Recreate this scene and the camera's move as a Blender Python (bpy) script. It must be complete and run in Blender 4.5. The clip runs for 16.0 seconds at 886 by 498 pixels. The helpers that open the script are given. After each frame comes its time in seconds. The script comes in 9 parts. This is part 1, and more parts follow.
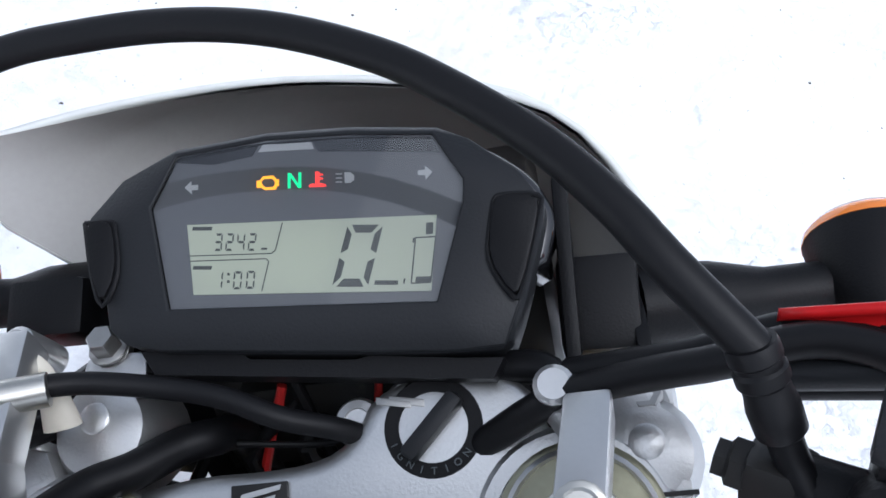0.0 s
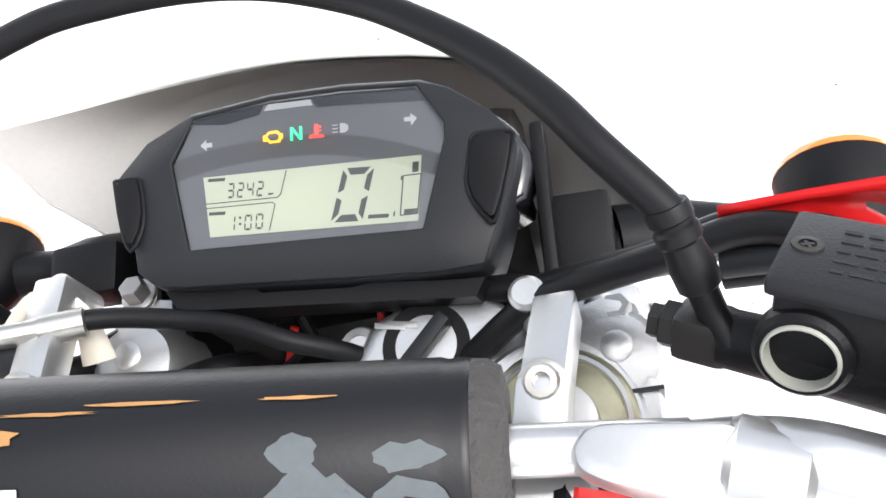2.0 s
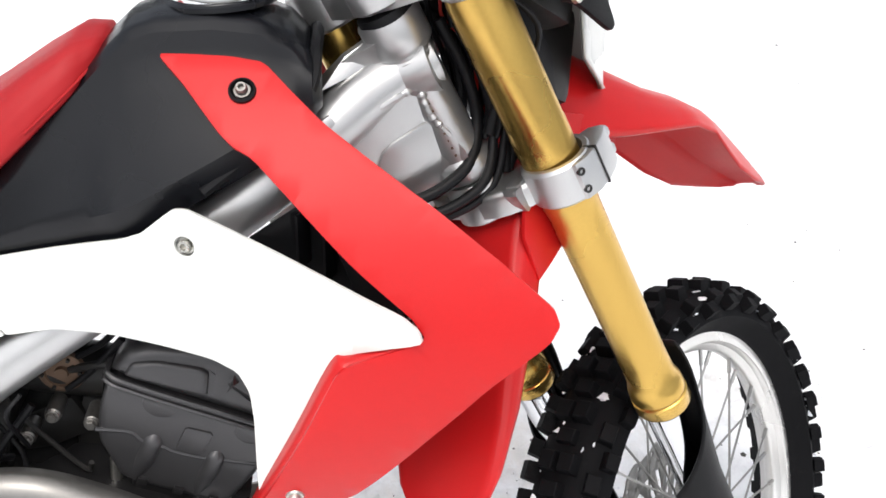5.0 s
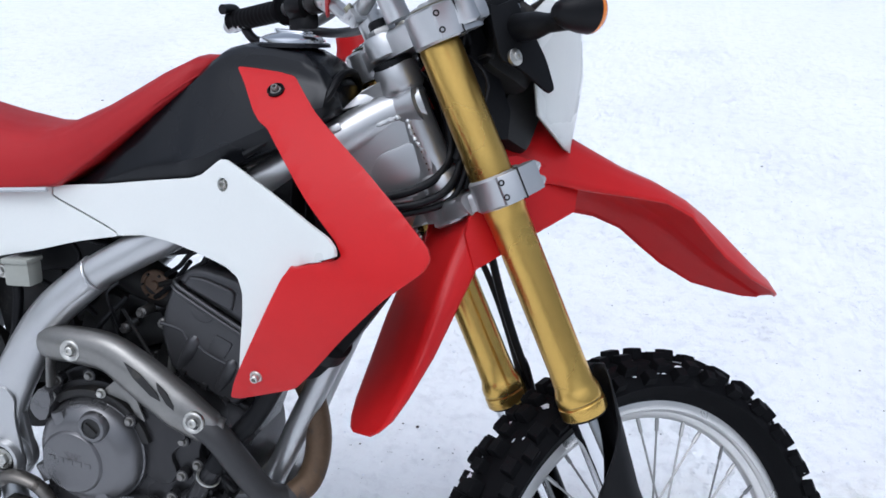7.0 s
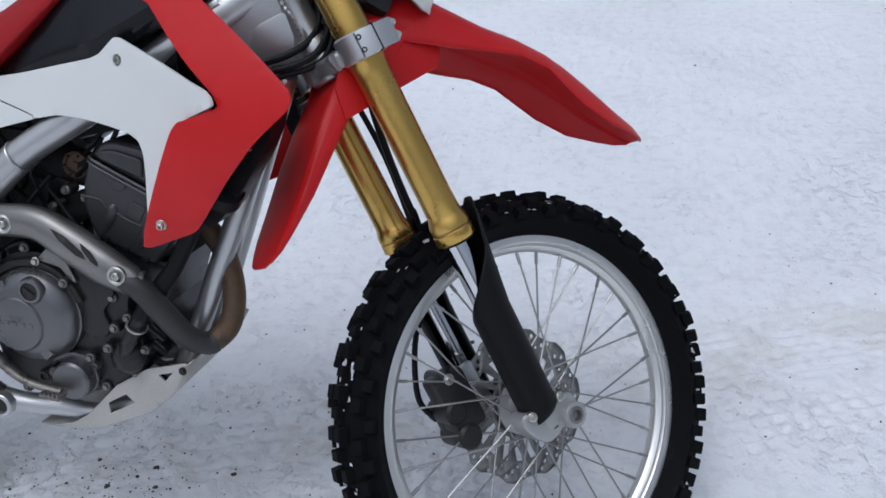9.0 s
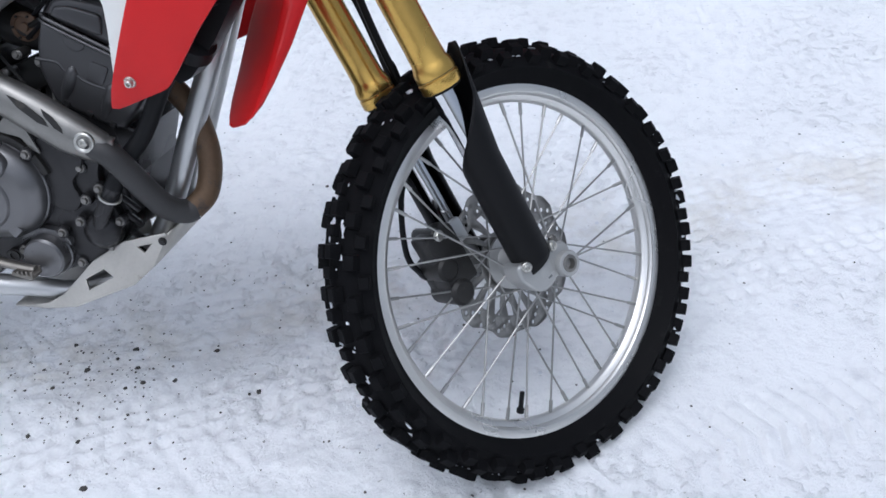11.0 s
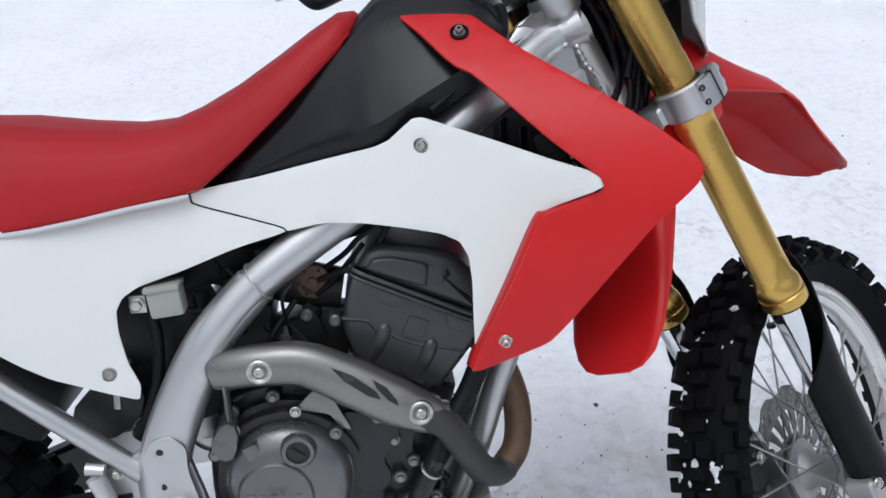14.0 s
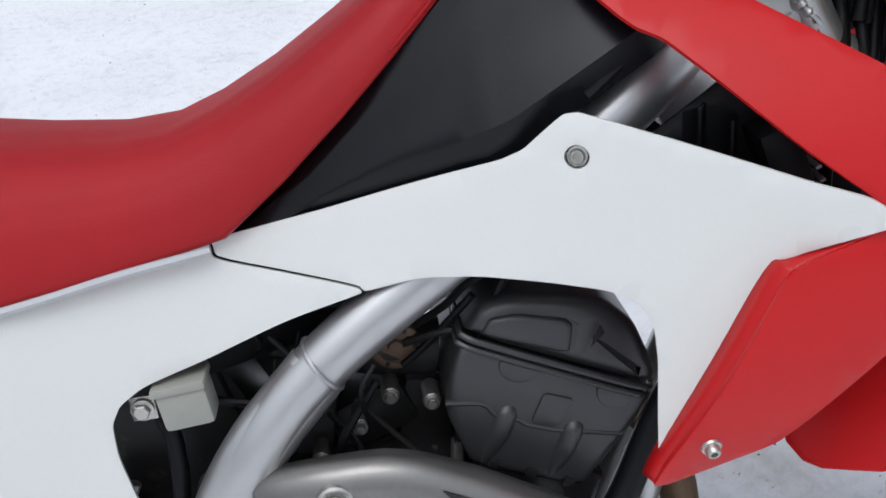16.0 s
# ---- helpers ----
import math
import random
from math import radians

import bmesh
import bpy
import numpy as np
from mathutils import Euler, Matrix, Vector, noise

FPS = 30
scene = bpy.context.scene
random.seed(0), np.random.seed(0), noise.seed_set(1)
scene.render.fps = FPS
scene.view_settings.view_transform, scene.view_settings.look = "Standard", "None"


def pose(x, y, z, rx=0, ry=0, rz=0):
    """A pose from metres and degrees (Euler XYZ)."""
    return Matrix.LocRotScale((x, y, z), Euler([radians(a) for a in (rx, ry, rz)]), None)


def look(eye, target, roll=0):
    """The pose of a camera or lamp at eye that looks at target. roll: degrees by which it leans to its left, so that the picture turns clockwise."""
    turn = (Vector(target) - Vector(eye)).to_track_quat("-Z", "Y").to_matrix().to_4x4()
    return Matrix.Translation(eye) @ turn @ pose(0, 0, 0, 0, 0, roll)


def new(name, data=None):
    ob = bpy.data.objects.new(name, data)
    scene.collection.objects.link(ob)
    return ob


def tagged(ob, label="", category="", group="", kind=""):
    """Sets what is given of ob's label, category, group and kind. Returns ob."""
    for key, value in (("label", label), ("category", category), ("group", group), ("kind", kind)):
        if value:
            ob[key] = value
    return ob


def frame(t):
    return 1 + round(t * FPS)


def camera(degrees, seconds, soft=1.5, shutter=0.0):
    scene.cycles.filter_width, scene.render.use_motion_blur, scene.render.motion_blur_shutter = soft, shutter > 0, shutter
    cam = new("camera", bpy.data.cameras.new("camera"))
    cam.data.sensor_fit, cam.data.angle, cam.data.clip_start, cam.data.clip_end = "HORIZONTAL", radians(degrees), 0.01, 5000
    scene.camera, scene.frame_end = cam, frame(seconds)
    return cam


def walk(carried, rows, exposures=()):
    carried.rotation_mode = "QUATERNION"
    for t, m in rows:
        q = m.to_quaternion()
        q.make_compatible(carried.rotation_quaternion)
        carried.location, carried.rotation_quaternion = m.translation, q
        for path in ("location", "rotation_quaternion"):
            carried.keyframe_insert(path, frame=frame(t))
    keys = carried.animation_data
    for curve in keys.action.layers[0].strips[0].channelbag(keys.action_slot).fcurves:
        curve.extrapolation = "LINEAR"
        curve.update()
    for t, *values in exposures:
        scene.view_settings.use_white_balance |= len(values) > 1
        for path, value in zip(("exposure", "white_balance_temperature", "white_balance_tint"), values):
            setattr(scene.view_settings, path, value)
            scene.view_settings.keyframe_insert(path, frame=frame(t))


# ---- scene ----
cam = camera(53.4, 16.0, soft=1.6)
# seconds, eye, a point one metre ahead, roll
PATH = [
    (0, (-0.616, 0.219, 1.375), (0.469, 0.605, -0.26), 29.0),
    (0.5, (-0.611, 0.221, 1.354), (0.474, 0.551, -0.293), 31.7),
    (1, (-0.611, 0.225, 1.347), (0.473, 0.553, -0.301), 32.3),
    (1.5, (-0.614, 0.224, 1.354), (0.47, 0.59, -0.286), 30.1),
    (2, (-0.64, 0.172, 1.39), (0.418, 0.671, -0.233), 22.1),
    (2.5, (-0.673, 0.1, 1.415), (0.382, 0.673, -0.184), 17.1),
    (3, (-0.676, 0.015, 1.422), (0.282, 0.792, -0.152), 10.9),
    (3.5, (-0.672, -0.091, 1.402), (0.11, 0.948, -0.119), 6.4),
    (4, (-0.704, -0.262, 1.382), (-0.087, 0.994, -0.047), 3.0),
    (4.5, (-0.693, -0.422, 1.364), (-0.199, 0.951, -0.003), 2.6),
    (5, (-0.583, -0.515, 1.357), (-0.347, 1.014, 0.089), 3.1),
    (7.5, (-0.146, -0.948, 1.307), (-0.612, 0.817, 0.49), 0.4),
    (8, (-0.093, -1.025, 1.302), (-0.558, 0.754, 0.515), -1.2),
    (8.5, (-0.048, -1.084, 1.267), (-0.472, 0.672, 0.408), -2.5),
    (9, (-0.004, -1.039, 1.253), (-0.386, 0.664, 0.276), -2.7),
    (11.5, (-0.132, -1.053, 1.178), (-0.378, 0.533, -0.016), -3.8),
    (12, (-0.244, -1.077, 1.196), (-0.562, 0.527, 0.045), -4.3),
    (12.5, (-0.367, -0.991, 1.21), (-0.684, 0.651, 0.113), -3.8),
    (13, (-0.491, -0.915, 1.214), (-0.741, 0.751, 0.137), -2.5),
    (13.5, (-0.607, -0.884, 1.227), (-0.71, 0.842, 0.221), -2.4),
    (14, (-0.74, -0.877, 1.251), (-0.643, 0.894, 0.328), -3.6),
    (14.5, (-0.808, -0.806, 1.248), (-0.571, 0.974, 0.367), -3.6),
    (15, (-0.809, -0.634, 1.259), (-0.582, 1.128, 0.341), -5.3),
    (15.5, (-0.813, -0.516, 1.224), (-0.671, 1.201, 0.208), -6.0),
    (16, (-0.843, -0.481, 1.204), (-0.734, 1.166, 0.076), -6.0),
]
EXPOSURES = [(0.0, 0.24, 5640, 10), (0.5, 1.30, 6230, 10), (1.5, 1.4, 6300, 10), (2.3, 1.1, 6400, 10), (3.0, 0.82, 6500, 10), (4.0, 0.68, 6500, 10), (5.0, 0.5, 6450, 10), (6.2, 0.05, 5900, 10), (7.3, -0.24, 5580, 10), (8.2, -0.58, 5600, 10), (9.0, -0.68, 5600, 10), (11.3, -0.28, 5640, 10), (12.0, -0.36, 5680, 10), (12.6, -0.25, 5750, 10), (13.1, 0.0, 5850, 10), (13.6, -0.10, 5880, 10), (14.0, -0.30, 5850, 10), (14.5, -0.28, 5880, 10), (15.3, -0.38, 5860, 10), (16.0, -0.33, 5930, 10)]
walk(cam, [(t, look(eye, ahead, roll)) for t, eye, ahead, roll in PATH], EXPOSURES)

# the machine's own axes in the world: it leans on its side stand, its bars turned to the left lock
BIKE = Matrix(((0.99993, -0.00234, 0.01162), (-0.0, 0.98035, 0.19727), (-0.01185, -0.19725, 0.98028))).to_4x4() @ Matrix.Translation((-0.10223, 0.00507, -0.0767))
STEM = Vector((-0.05262, 0.0, 0.37251))
STEM_UP = Vector((-0.46330, 0.0, 0.88620)).normalized()
STEER = Matrix.Translation(STEM) @ Matrix.Rotation(radians(45.99), 4, STEM_UP) @ Matrix.Translation(-STEM)

# ---- daylight: an overcast winter sky ----
world = bpy.data.worlds.new("sky")
scene.world = world
world.use_nodes = True
wn = world.node_tree
wn.nodes.clear()
sky = wn.nodes.new("ShaderNodeTexSky")
sky.sky_type = 'NISHITA'
sky.sun_disc = False
sky.sun_elevation = radians(70)
sky.sun_rotation = radians(200)
sky.air_density = 1.0
sky.dust_density = 6.0
sky.ozone_density = 1.0
haze = wn.nodes.new("ShaderNodeHueSaturation")
haze.inputs["Saturation"].default_value = 0.35
bg = wn.nodes.new("ShaderNodeBackground")
bg.inputs["Strength"].default_value = 0.150
out = wn.nodes.new("ShaderNodeOutputWorld")
wn.links.new(sky.outputs["Color"], haze.inputs["Color"])
wn.links.new(haze.outputs["Color"], bg.inputs["Color"])
wn.links.new(bg.outputs["Background"], out.inputs["Surface"])
sun = new("sun", bpy.data.lights.new("sun", 'SUN'))
sun.data.energy = 0.62
sun.data.angle = radians(110)
sun.data.color = (1.0, 0.97, 0.93)
sun.matrix_world = look((-1.0, -3.2, 8.4), (0, 0, 0))


# ---- materials ----
def material(name, colour, rough=0.5, metal=0.0, vary=0.12, grain=180.0, bump=0.1, dirt=None, dirt_at=0.62, dirt_scale=9.0,
             coat=0.0, spec=0.5, patch=6.0, depth=0.0006):
    """A surface with fine grain, broad unevenness and, if given, dirt or wear in patches."""
    m = bpy.data.materials.new(name)
    m.use_nodes = True
    nt = m.node_tree
    b = nt.nodes["Principled BSDF"]
    tc = nt.nodes.new("ShaderNodeTexCoord")

    def noise_node(scale, detail=4.0):
        n = nt.nodes.new("ShaderNodeTexNoise")
        n.inputs["Scale"].default_value = scale
        n.inputs["Detail"].default_value = detail
        nt.links.new(tc.outputs["Object"], n.inputs["Vector"])
        return n

    def ramp(src, lo, hi, a, c):
        r = nt.nodes.new("ShaderNodeValToRGB")
        r.color_ramp.elements[0].position, r.color_ramp.elements[1].position = lo, hi
        r.color_ramp.elements[0].color, r.color_ramp.elements[1].color = a, c
        nt.links.new(src, r.inputs["Fac"])
        return r

    broad, fine = noise_node(patch, 5.0), noise_node(grain, 3.0)
    k = [max(0.0, v * (1 - vary)) for v in colour]
    l = [min(1.0, v * (1 + vary)) for v in colour]
    base = ramp(broad.outputs["Fac"], 0.3, 0.7, (*k, 1), (*l, 1))
    mix = nt.nodes.new("ShaderNodeMixRGB")
    mix.blend_type = 'MULTIPLY'
    mix.inputs["Fac"].default_value = 1.0
    g = ramp(fine.outputs["Fac"], 0.25, 0.75, (1 - vary * 0.6,) * 3 + (1,), (1, 1, 1, 1))
    nt.links.new(base.outputs["Color"], mix.inputs["Color1"])
    nt.links.new(g.outputs["Color"], mix.inputs["Color2"])
    colour_out = mix.outputs["Color"]
    if dirt:
        d = noise_node(dirt_scale, 9.0)
        d.inputs["Roughness"].default_value = 0.68
        mask = ramp(d.outputs["Fac"], dirt_at, dirt_at + 0.09, (0, 0, 0, 1), (1, 1, 1, 1))
        over = nt.nodes.new("ShaderNodeMixRGB")
        over.inputs["Color2"].default_value = (*dirt, 1)
        nt.links.new(mask.outputs["Color"], over.inputs["Fac"])
        nt.links.new(colour_out, over.inputs["Color1"])
        colour_out = over.outputs["Color"]
    nt.links.new(colour_out, b.inputs["Base Color"])
    r = ramp(broad.outputs["Fac"], 0.25, 0.75, (max(0.02, rough * 0.8),) * 3 + (1,), (min(1.0, rough * 1.2),) * 3 + (1,))
    nt.links.new(r.outputs["Color"], b.inputs["Roughness"])
    b.inputs["Metallic"].default_value = metal
    b.inputs["Specular IOR Level"].default_value = spec
    b.inputs["Coat Weight"].default_value = coat
    b.inputs["Coat Roughness"].default_value = 0.08
    if bump:
        bp = nt.nodes.new("ShaderNodeBump")
        bp.inputs["Strength"].default_value = bump
        bp.inputs["Distance"].default_value = depth
        nt.links.new(fine.outputs["Fac"], bp.inputs["Height"])
        nt.links.new(bp.outputs["Normal"], b.inputs["Normal"])
    return m


def glowing(name, colour, strength):
    m = bpy.data.materials.new(name)
    m.use_nodes = True
    b = m.node_tree.nodes["Principled BSDF"]
    b.inputs["Base Color"].default_value = (*colour, 1)
    b.inputs["Emission Color"].default_value = (*colour, 1)
    b.inputs["Emission Strength"].default_value = strength
    return m


RED = material("red moulded plastic", (0.53, 0.010, 0.011), 0.36, vary=0.06, grain=420, bump=0.05, dirt=(0.58, 0.07, 0.065), dirt_at=0.74, dirt_scale=40, spec=0.30)
WHITE = material("white moulded plastic", (0.72, 0.73, 0.695), 0.30, patch=2.5, vary=0.03, grain=300, bump=0.03, dirt=(0.58, 0.56, 0.52), dirt_at=0.735, dirt_scale=150)
PADDED = material("black printed pad vinyl", (0.006, 0.006, 0.007), 0.33, vary=0.2, grain=700, bump=0.12, spec=0.35, dirt=(0.10, 0.09, 0.08), dirt_at=0.77, dirt_scale=90)
BLACK = material("black moulded plastic", (0.0048, 0.0048, 0.0056), 0.46, vary=0.2, grain=900, bump=0.25, dirt=(0.022, 0.022, 0.022), dirt_at=0.68, dirt_scale=25, spec=0.2)
TANK = material("satin black tank plastic", (0.0052, 0.0057, 0.0075), 0.27, vary=0.15, grain=700, bump=0.10, dirt=(0.022, 0.020, 0.018), dirt_at=0.64, dirt_scale=12, spec=0.30)
GLOSS = material("gloss black paint", (0.010, 0.010, 0.012), 0.12, vary=0.1, grain=300, bump=0.03, coat=0.6, dirt=(0.16, 0.16, 0.17), dirt_at=0.76, dirt_scale=60)
DARK = material("dark grey moulded plastic", (0.015, 0.016, 0.018), 0.44, vary=0.12, grain=900, bump=0.2, dirt=(0.05, 0.05, 0.05), dirt_at=0.73, dirt_scale=40, spec=0.22)
RUBBER = material("black tyre rubber", (0.0042, 0.0042, 0.0050), 0.70, spec=0.10, vary=0.25, grain=260, bump=0.5, dirt=(0.010, 0.010, 0.010), dirt_at=0.60, dirt_scale=30)
CABLE = material("black cable sheath", (0.006, 0.006, 0.007), 0.46, spec=0.22, vary=0.2, grain=500, bump=0.1, dirt=(0.09, 0.09, 0.09), dirt_at=0.76, dirt_scale=60)
FOAM = material("worn black foam", (0.050, 0.047, 0.045), 0.95, vary=0.35, grain=350, bump=0.9, depth=0.002)
VINYL = material("red grained seat vinyl", (0.37, 0.012, 0.015), 0.50, vary=0.08, grain=1100, bump=0.5, spec=0.25, dirt=(0.50, 0.20, 0.20), dirt_at=0.735, dirt_scale=170)
GOLD = material("gold anodised aluminium", (0.62, 0.40, 0.105), 0.27, metal=0.95, vary=0.08, grain=260, bump=0.06, dirt=(0.45, 0.25, 0.07), dirt_at=0.66, dirt_scale=12)
CHROME = material("hard chrome", (0.72, 0.73, 0.75), 0.07, metal=1.0, vary=0.04, grain=200, bump=0.02)
CAST = material("cast aluminium", (0.60, 0.603, 0.60), 0.36, metal=0.9, vary=0.07, grain=800, bump=0.25, dirt=(0.36, 0.34, 0.31), dirt_at=0.72, dirt_scale=30)
LUG = material("grey cast axle lug", (0.42, 0.42, 0.41), 0.42, metal=0.6, vary=0.08, grain=700, bump=0.25, dirt=(0.20, 0.19, 0.17), dirt_at=0.68, dirt_scale=30)
ALLOY = material("brushed bar aluminium", (0.62, 0.62, 0.615), 0.30, metal=0.85, vary=0.05, grain=500, bump=0.08)
SILVER = material("silver frame paint", (0.54, 0.542, 0.54), 0.34, metal=0.82, vary=0.06, grain=1200, bump=0.12, dirt=(0.36, 0.35, 0.33), dirt_at=0.72, dirt_scale=16)
RIM = material("polished rim aluminium", (0.72, 0.71, 0.685), 0.30, metal=0.85, vary=0.06, grain=200, bump=0.06, dirt=(0.52, 0.50, 0.45), dirt_at=0.66, dirt_scale=10)
STEEL = material("zinc plated steel", (0.38, 0.375, 0.36), 0.34, metal=0.9, vary=0.15, grain=300, bump=0.12, dirt=(0.25, 0.21, 0.17), dirt_at=0.70, dirt_scale=60)
DISC = material("ground disc steel", (0.27, 0.265, 0.255), 0.38, metal=0.7, vary=0.12, grain=260, bump=0.15)
ENGINE = material("dark grey engine paint", (0.034, 0.033, 0.034), 0.27, spec=0.45, metal=0.5, vary=0.10, grain=900, bump=0.25, dirt=(0.060, 0.056, 0.050), dirt_at=0.64, dirt_scale=18)
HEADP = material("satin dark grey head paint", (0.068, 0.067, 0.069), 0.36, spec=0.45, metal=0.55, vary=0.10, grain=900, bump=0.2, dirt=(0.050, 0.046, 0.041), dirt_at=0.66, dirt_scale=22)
COVER = material("grey engine cover paint", (0.16, 0.158, 0.16), 0.27, metal=0.75, vary=0.10, grain=800, bump=0.2, dirt=(0.10, 0.098, 0.095), dirt_at=0.62, dirt_scale=22)
GUARD = material("stained steel heat shield", (0.25, 0.243, 0.228), 0.34, metal=0.8, vary=0.14, grain=200, bump=0.08, dirt=(0.20, 0.18, 0.15), dirt_at=0.62, dirt_scale=12)
RUSTY = material("heat-browned exhaust pipe", (0.15, 0.095, 0.055), 0.58, metal=0.45, vary=0.3, grain=160, bump=0.4, dirt=(0.06, 0.05, 0.045), dirt_at=0.55, dirt_scale=20)
PIPE = material("matt black exhaust pipe", (0.035, 0.034, 0.034), 0.55, vary=0.2, grain=300, bump=0.2, dirt=(0.08, 0.07, 0.06), dirt_at=0.66, dirt_scale=25)
PLATE = material("scuffed bare aluminium plate", (0.52, 0.50, 0.46), 0.45, metal=0.75, vary=0.12, grain=160, bump=0.2, dirt=(0.33, 0.30, 0.26), dirt_at=0.60, dirt_scale=15)
BOLT = material("bright bolt steel", (0.55, 0.54, 0.50), 0.30, metal=0.95, vary=0.12, grain=400, bump=0.1, dirt=(0.22, 0.19, 0.15), dirt_at=0.66, dirt_scale=90)
DULL = material("dull engine bolt steel", (0.24, 0.23, 0.215), 0.40, metal=0.85, vary=0.2, grain=300, bump=0.15, dirt=(0.08, 0.07, 0.06), dirt_at=0.6, dirt_scale=90)
WORN = material("worn greasy steel", (0.20, 0.185, 0.165), 0.40, metal=0.85, vary=0.25, grain=160, bump=0.3, dirt=(0.06, 0.052, 0.045), dirt_at=0.55, dirt_scale=30)
CHIPPED = material("black paint chipped to metal", (0.009, 0.009, 0.010), 0.40, vary=0.2, grain=500, bump=0.2, dirt=(0.30, 0.28, 0.25), dirt_at=0.685, dirt_scale=55, spec=0.3)
OXIDE = material("dull oxidised bolt", (0.060, 0.055, 0.050), 0.45, metal=0.6, vary=0.25, grain=300, bump=0.3, dirt=(0.14, 0.125, 0.105), dirt_at=0.62, dirt_scale=120)
FLUID = material("brownish brake fluid", (0.16, 0.12, 0.065), 0.18, vary=0.15, grain=120, bump=0.05, coat=0.5)
GRIPPRINT = material("worn brown grip print", (0.030, 0.022, 0.018), 0.6, vary=0.35, grain=260, bump=0.3, dirt=(0.22, 0.12, 0.062), dirt_at=0.53, dirt_scale=30)
# greyed white for the cowl's inside, its shade put into the colour
SHADED_WHITE = material("white plastic with shade put in as grey", (0.37, 0.36, 0.34), 0.55, vary=0.08, grain=300, bump=0.1, dirt=(0.26, 0.25, 0.235), dirt_at=0.66, dirt_scale=9)
BRASSY = material("yellow zinc bolt", (0.34, 0.33, 0.235), 0.32, metal=0.9, vary=0.15, grain=400, bump=0.1)
CREAM = material("yellowed white nylon", (0.62, 0.58, 0.49), 0.5, vary=0.08, grain=300, bump=0.1)
ORANGE = material("orange signal lens", (0.80, 0.22, 0.02), 0.15, vary=0.08, grain=120, bump=0.1, coat=0.5)
SWITCH = material("red switch plastic", (0.55, 0.030, 0.034), 0.42, vary=0.05, grain=500, bump=0.1)
# black of greasy metal; in holes and slits it paints their shade
GREASE_SHADE = material("greasy black metal and painted hole shade", (0.018, 0.017, 0.016), 0.45, metal=0.2, vary=0.3, grain=120, bump=0.4, dirt=(0.05, 0.045, 0.038), dirt_at=0.6, dirt_scale=30)
BROWN = material("brown stained steel", (0.16, 0.10, 0.065), 0.6, metal=0.3, vary=0.3, grain=120, bump=0.4)
RESERVOIR = material("translucent brake fluid tank", (0.32, 0.325, 0.285), 0.22, vary=0.06, grain=200, bump=0.05)
FACE = material("grey instrument face", (0.12, 0.124, 0.134), 0.5, vary=0.04, grain=600, bump=0.05)
LCD = material("pale green lcd", (0.50, 0.53, 0.42), 0.45, vary=0.02, grain=300, bump=0.0)
INK = material("dark lcd segment", (0.050, 0.055, 0.050), 0.5, vary=0.05, grain=300, bump=0.0)
PALE = material("pale grey print", (0.50, 0.51, 0.52), 0.5, vary=0.05, grain=500, bump=0.0)
GREYPRINT = material("grey silhouette print", (0.085, 0.098, 0.105), 0.5, vary=0.25, grain=260, bump=0.2, dirt=(0.03, 0.03, 0.03), dirt_at=0.66, dirt_scale=60)
REDPRINT = material("red letter print", (0.52, 0.022, 0.020), 0.42, vary=0.06, grain=400, bump=0.0)
SILVERPRINT = material("silver letter outline", (0.30, 0.30, 0.29), 0.40, vary=0.1, grain=400, bump=0.0)
ORANGEPRINT = material("worn orange print", (0.42, 0.22, 0.075), 0.5, vary=0.25, grain=300, bump=0.1)
SNOWY = material("caught snow", (0.80, 0.82, 0.86), 0.8, vary=0.05, grain=200, bump=0.6, depth=0.002)
LAMP_AMBER = glowing("amber tell-tale", (1.0, 0.42, 0.03), 1.0)
LAMP_GREEN = glowing("green tell-tale", (0.05, 0.75, 0.28), 0.9)
LAMP_RED = glowing("red tell-tale", (1.0, 0.06, 0.05), 1.0)


def clear_glass(name, tint=(1, 1, 1), rough=0.0):
    m = bpy.data.materials.new(name)
    m.use_nodes = True
    nt = m.node_tree
    nt.nodes.clear()
    o = nt.nodes.new("ShaderNodeOutputMaterial")
    t = nt.nodes.new("ShaderNodeBsdfTransparent")
    t.inputs["Color"].default_value = (*tint, 1)
    g = nt.nodes.new("ShaderNodeBsdfGlossy")
    g.inputs["Roughness"].default_value = rough
    f = nt.nodes.new("ShaderNodeFresnel")
    f.inputs["IOR"].default_value = 1.85
    x = nt.nodes.new("ShaderNodeMixShader")
    nt.links.new(f.outputs["Fac"], x.inputs["Fac"])
    nt.links.new(t.outputs["BSDF"], x.inputs[1])
    nt.links.new(g.outputs["BSDF"], x.inputs[2])
    nt.links.new(x.outputs["Shader"], o.inputs["Surface"])
    return m


GLASS = clear_glass("instrument window", (0.96, 0.97, 0.97), 0.02)


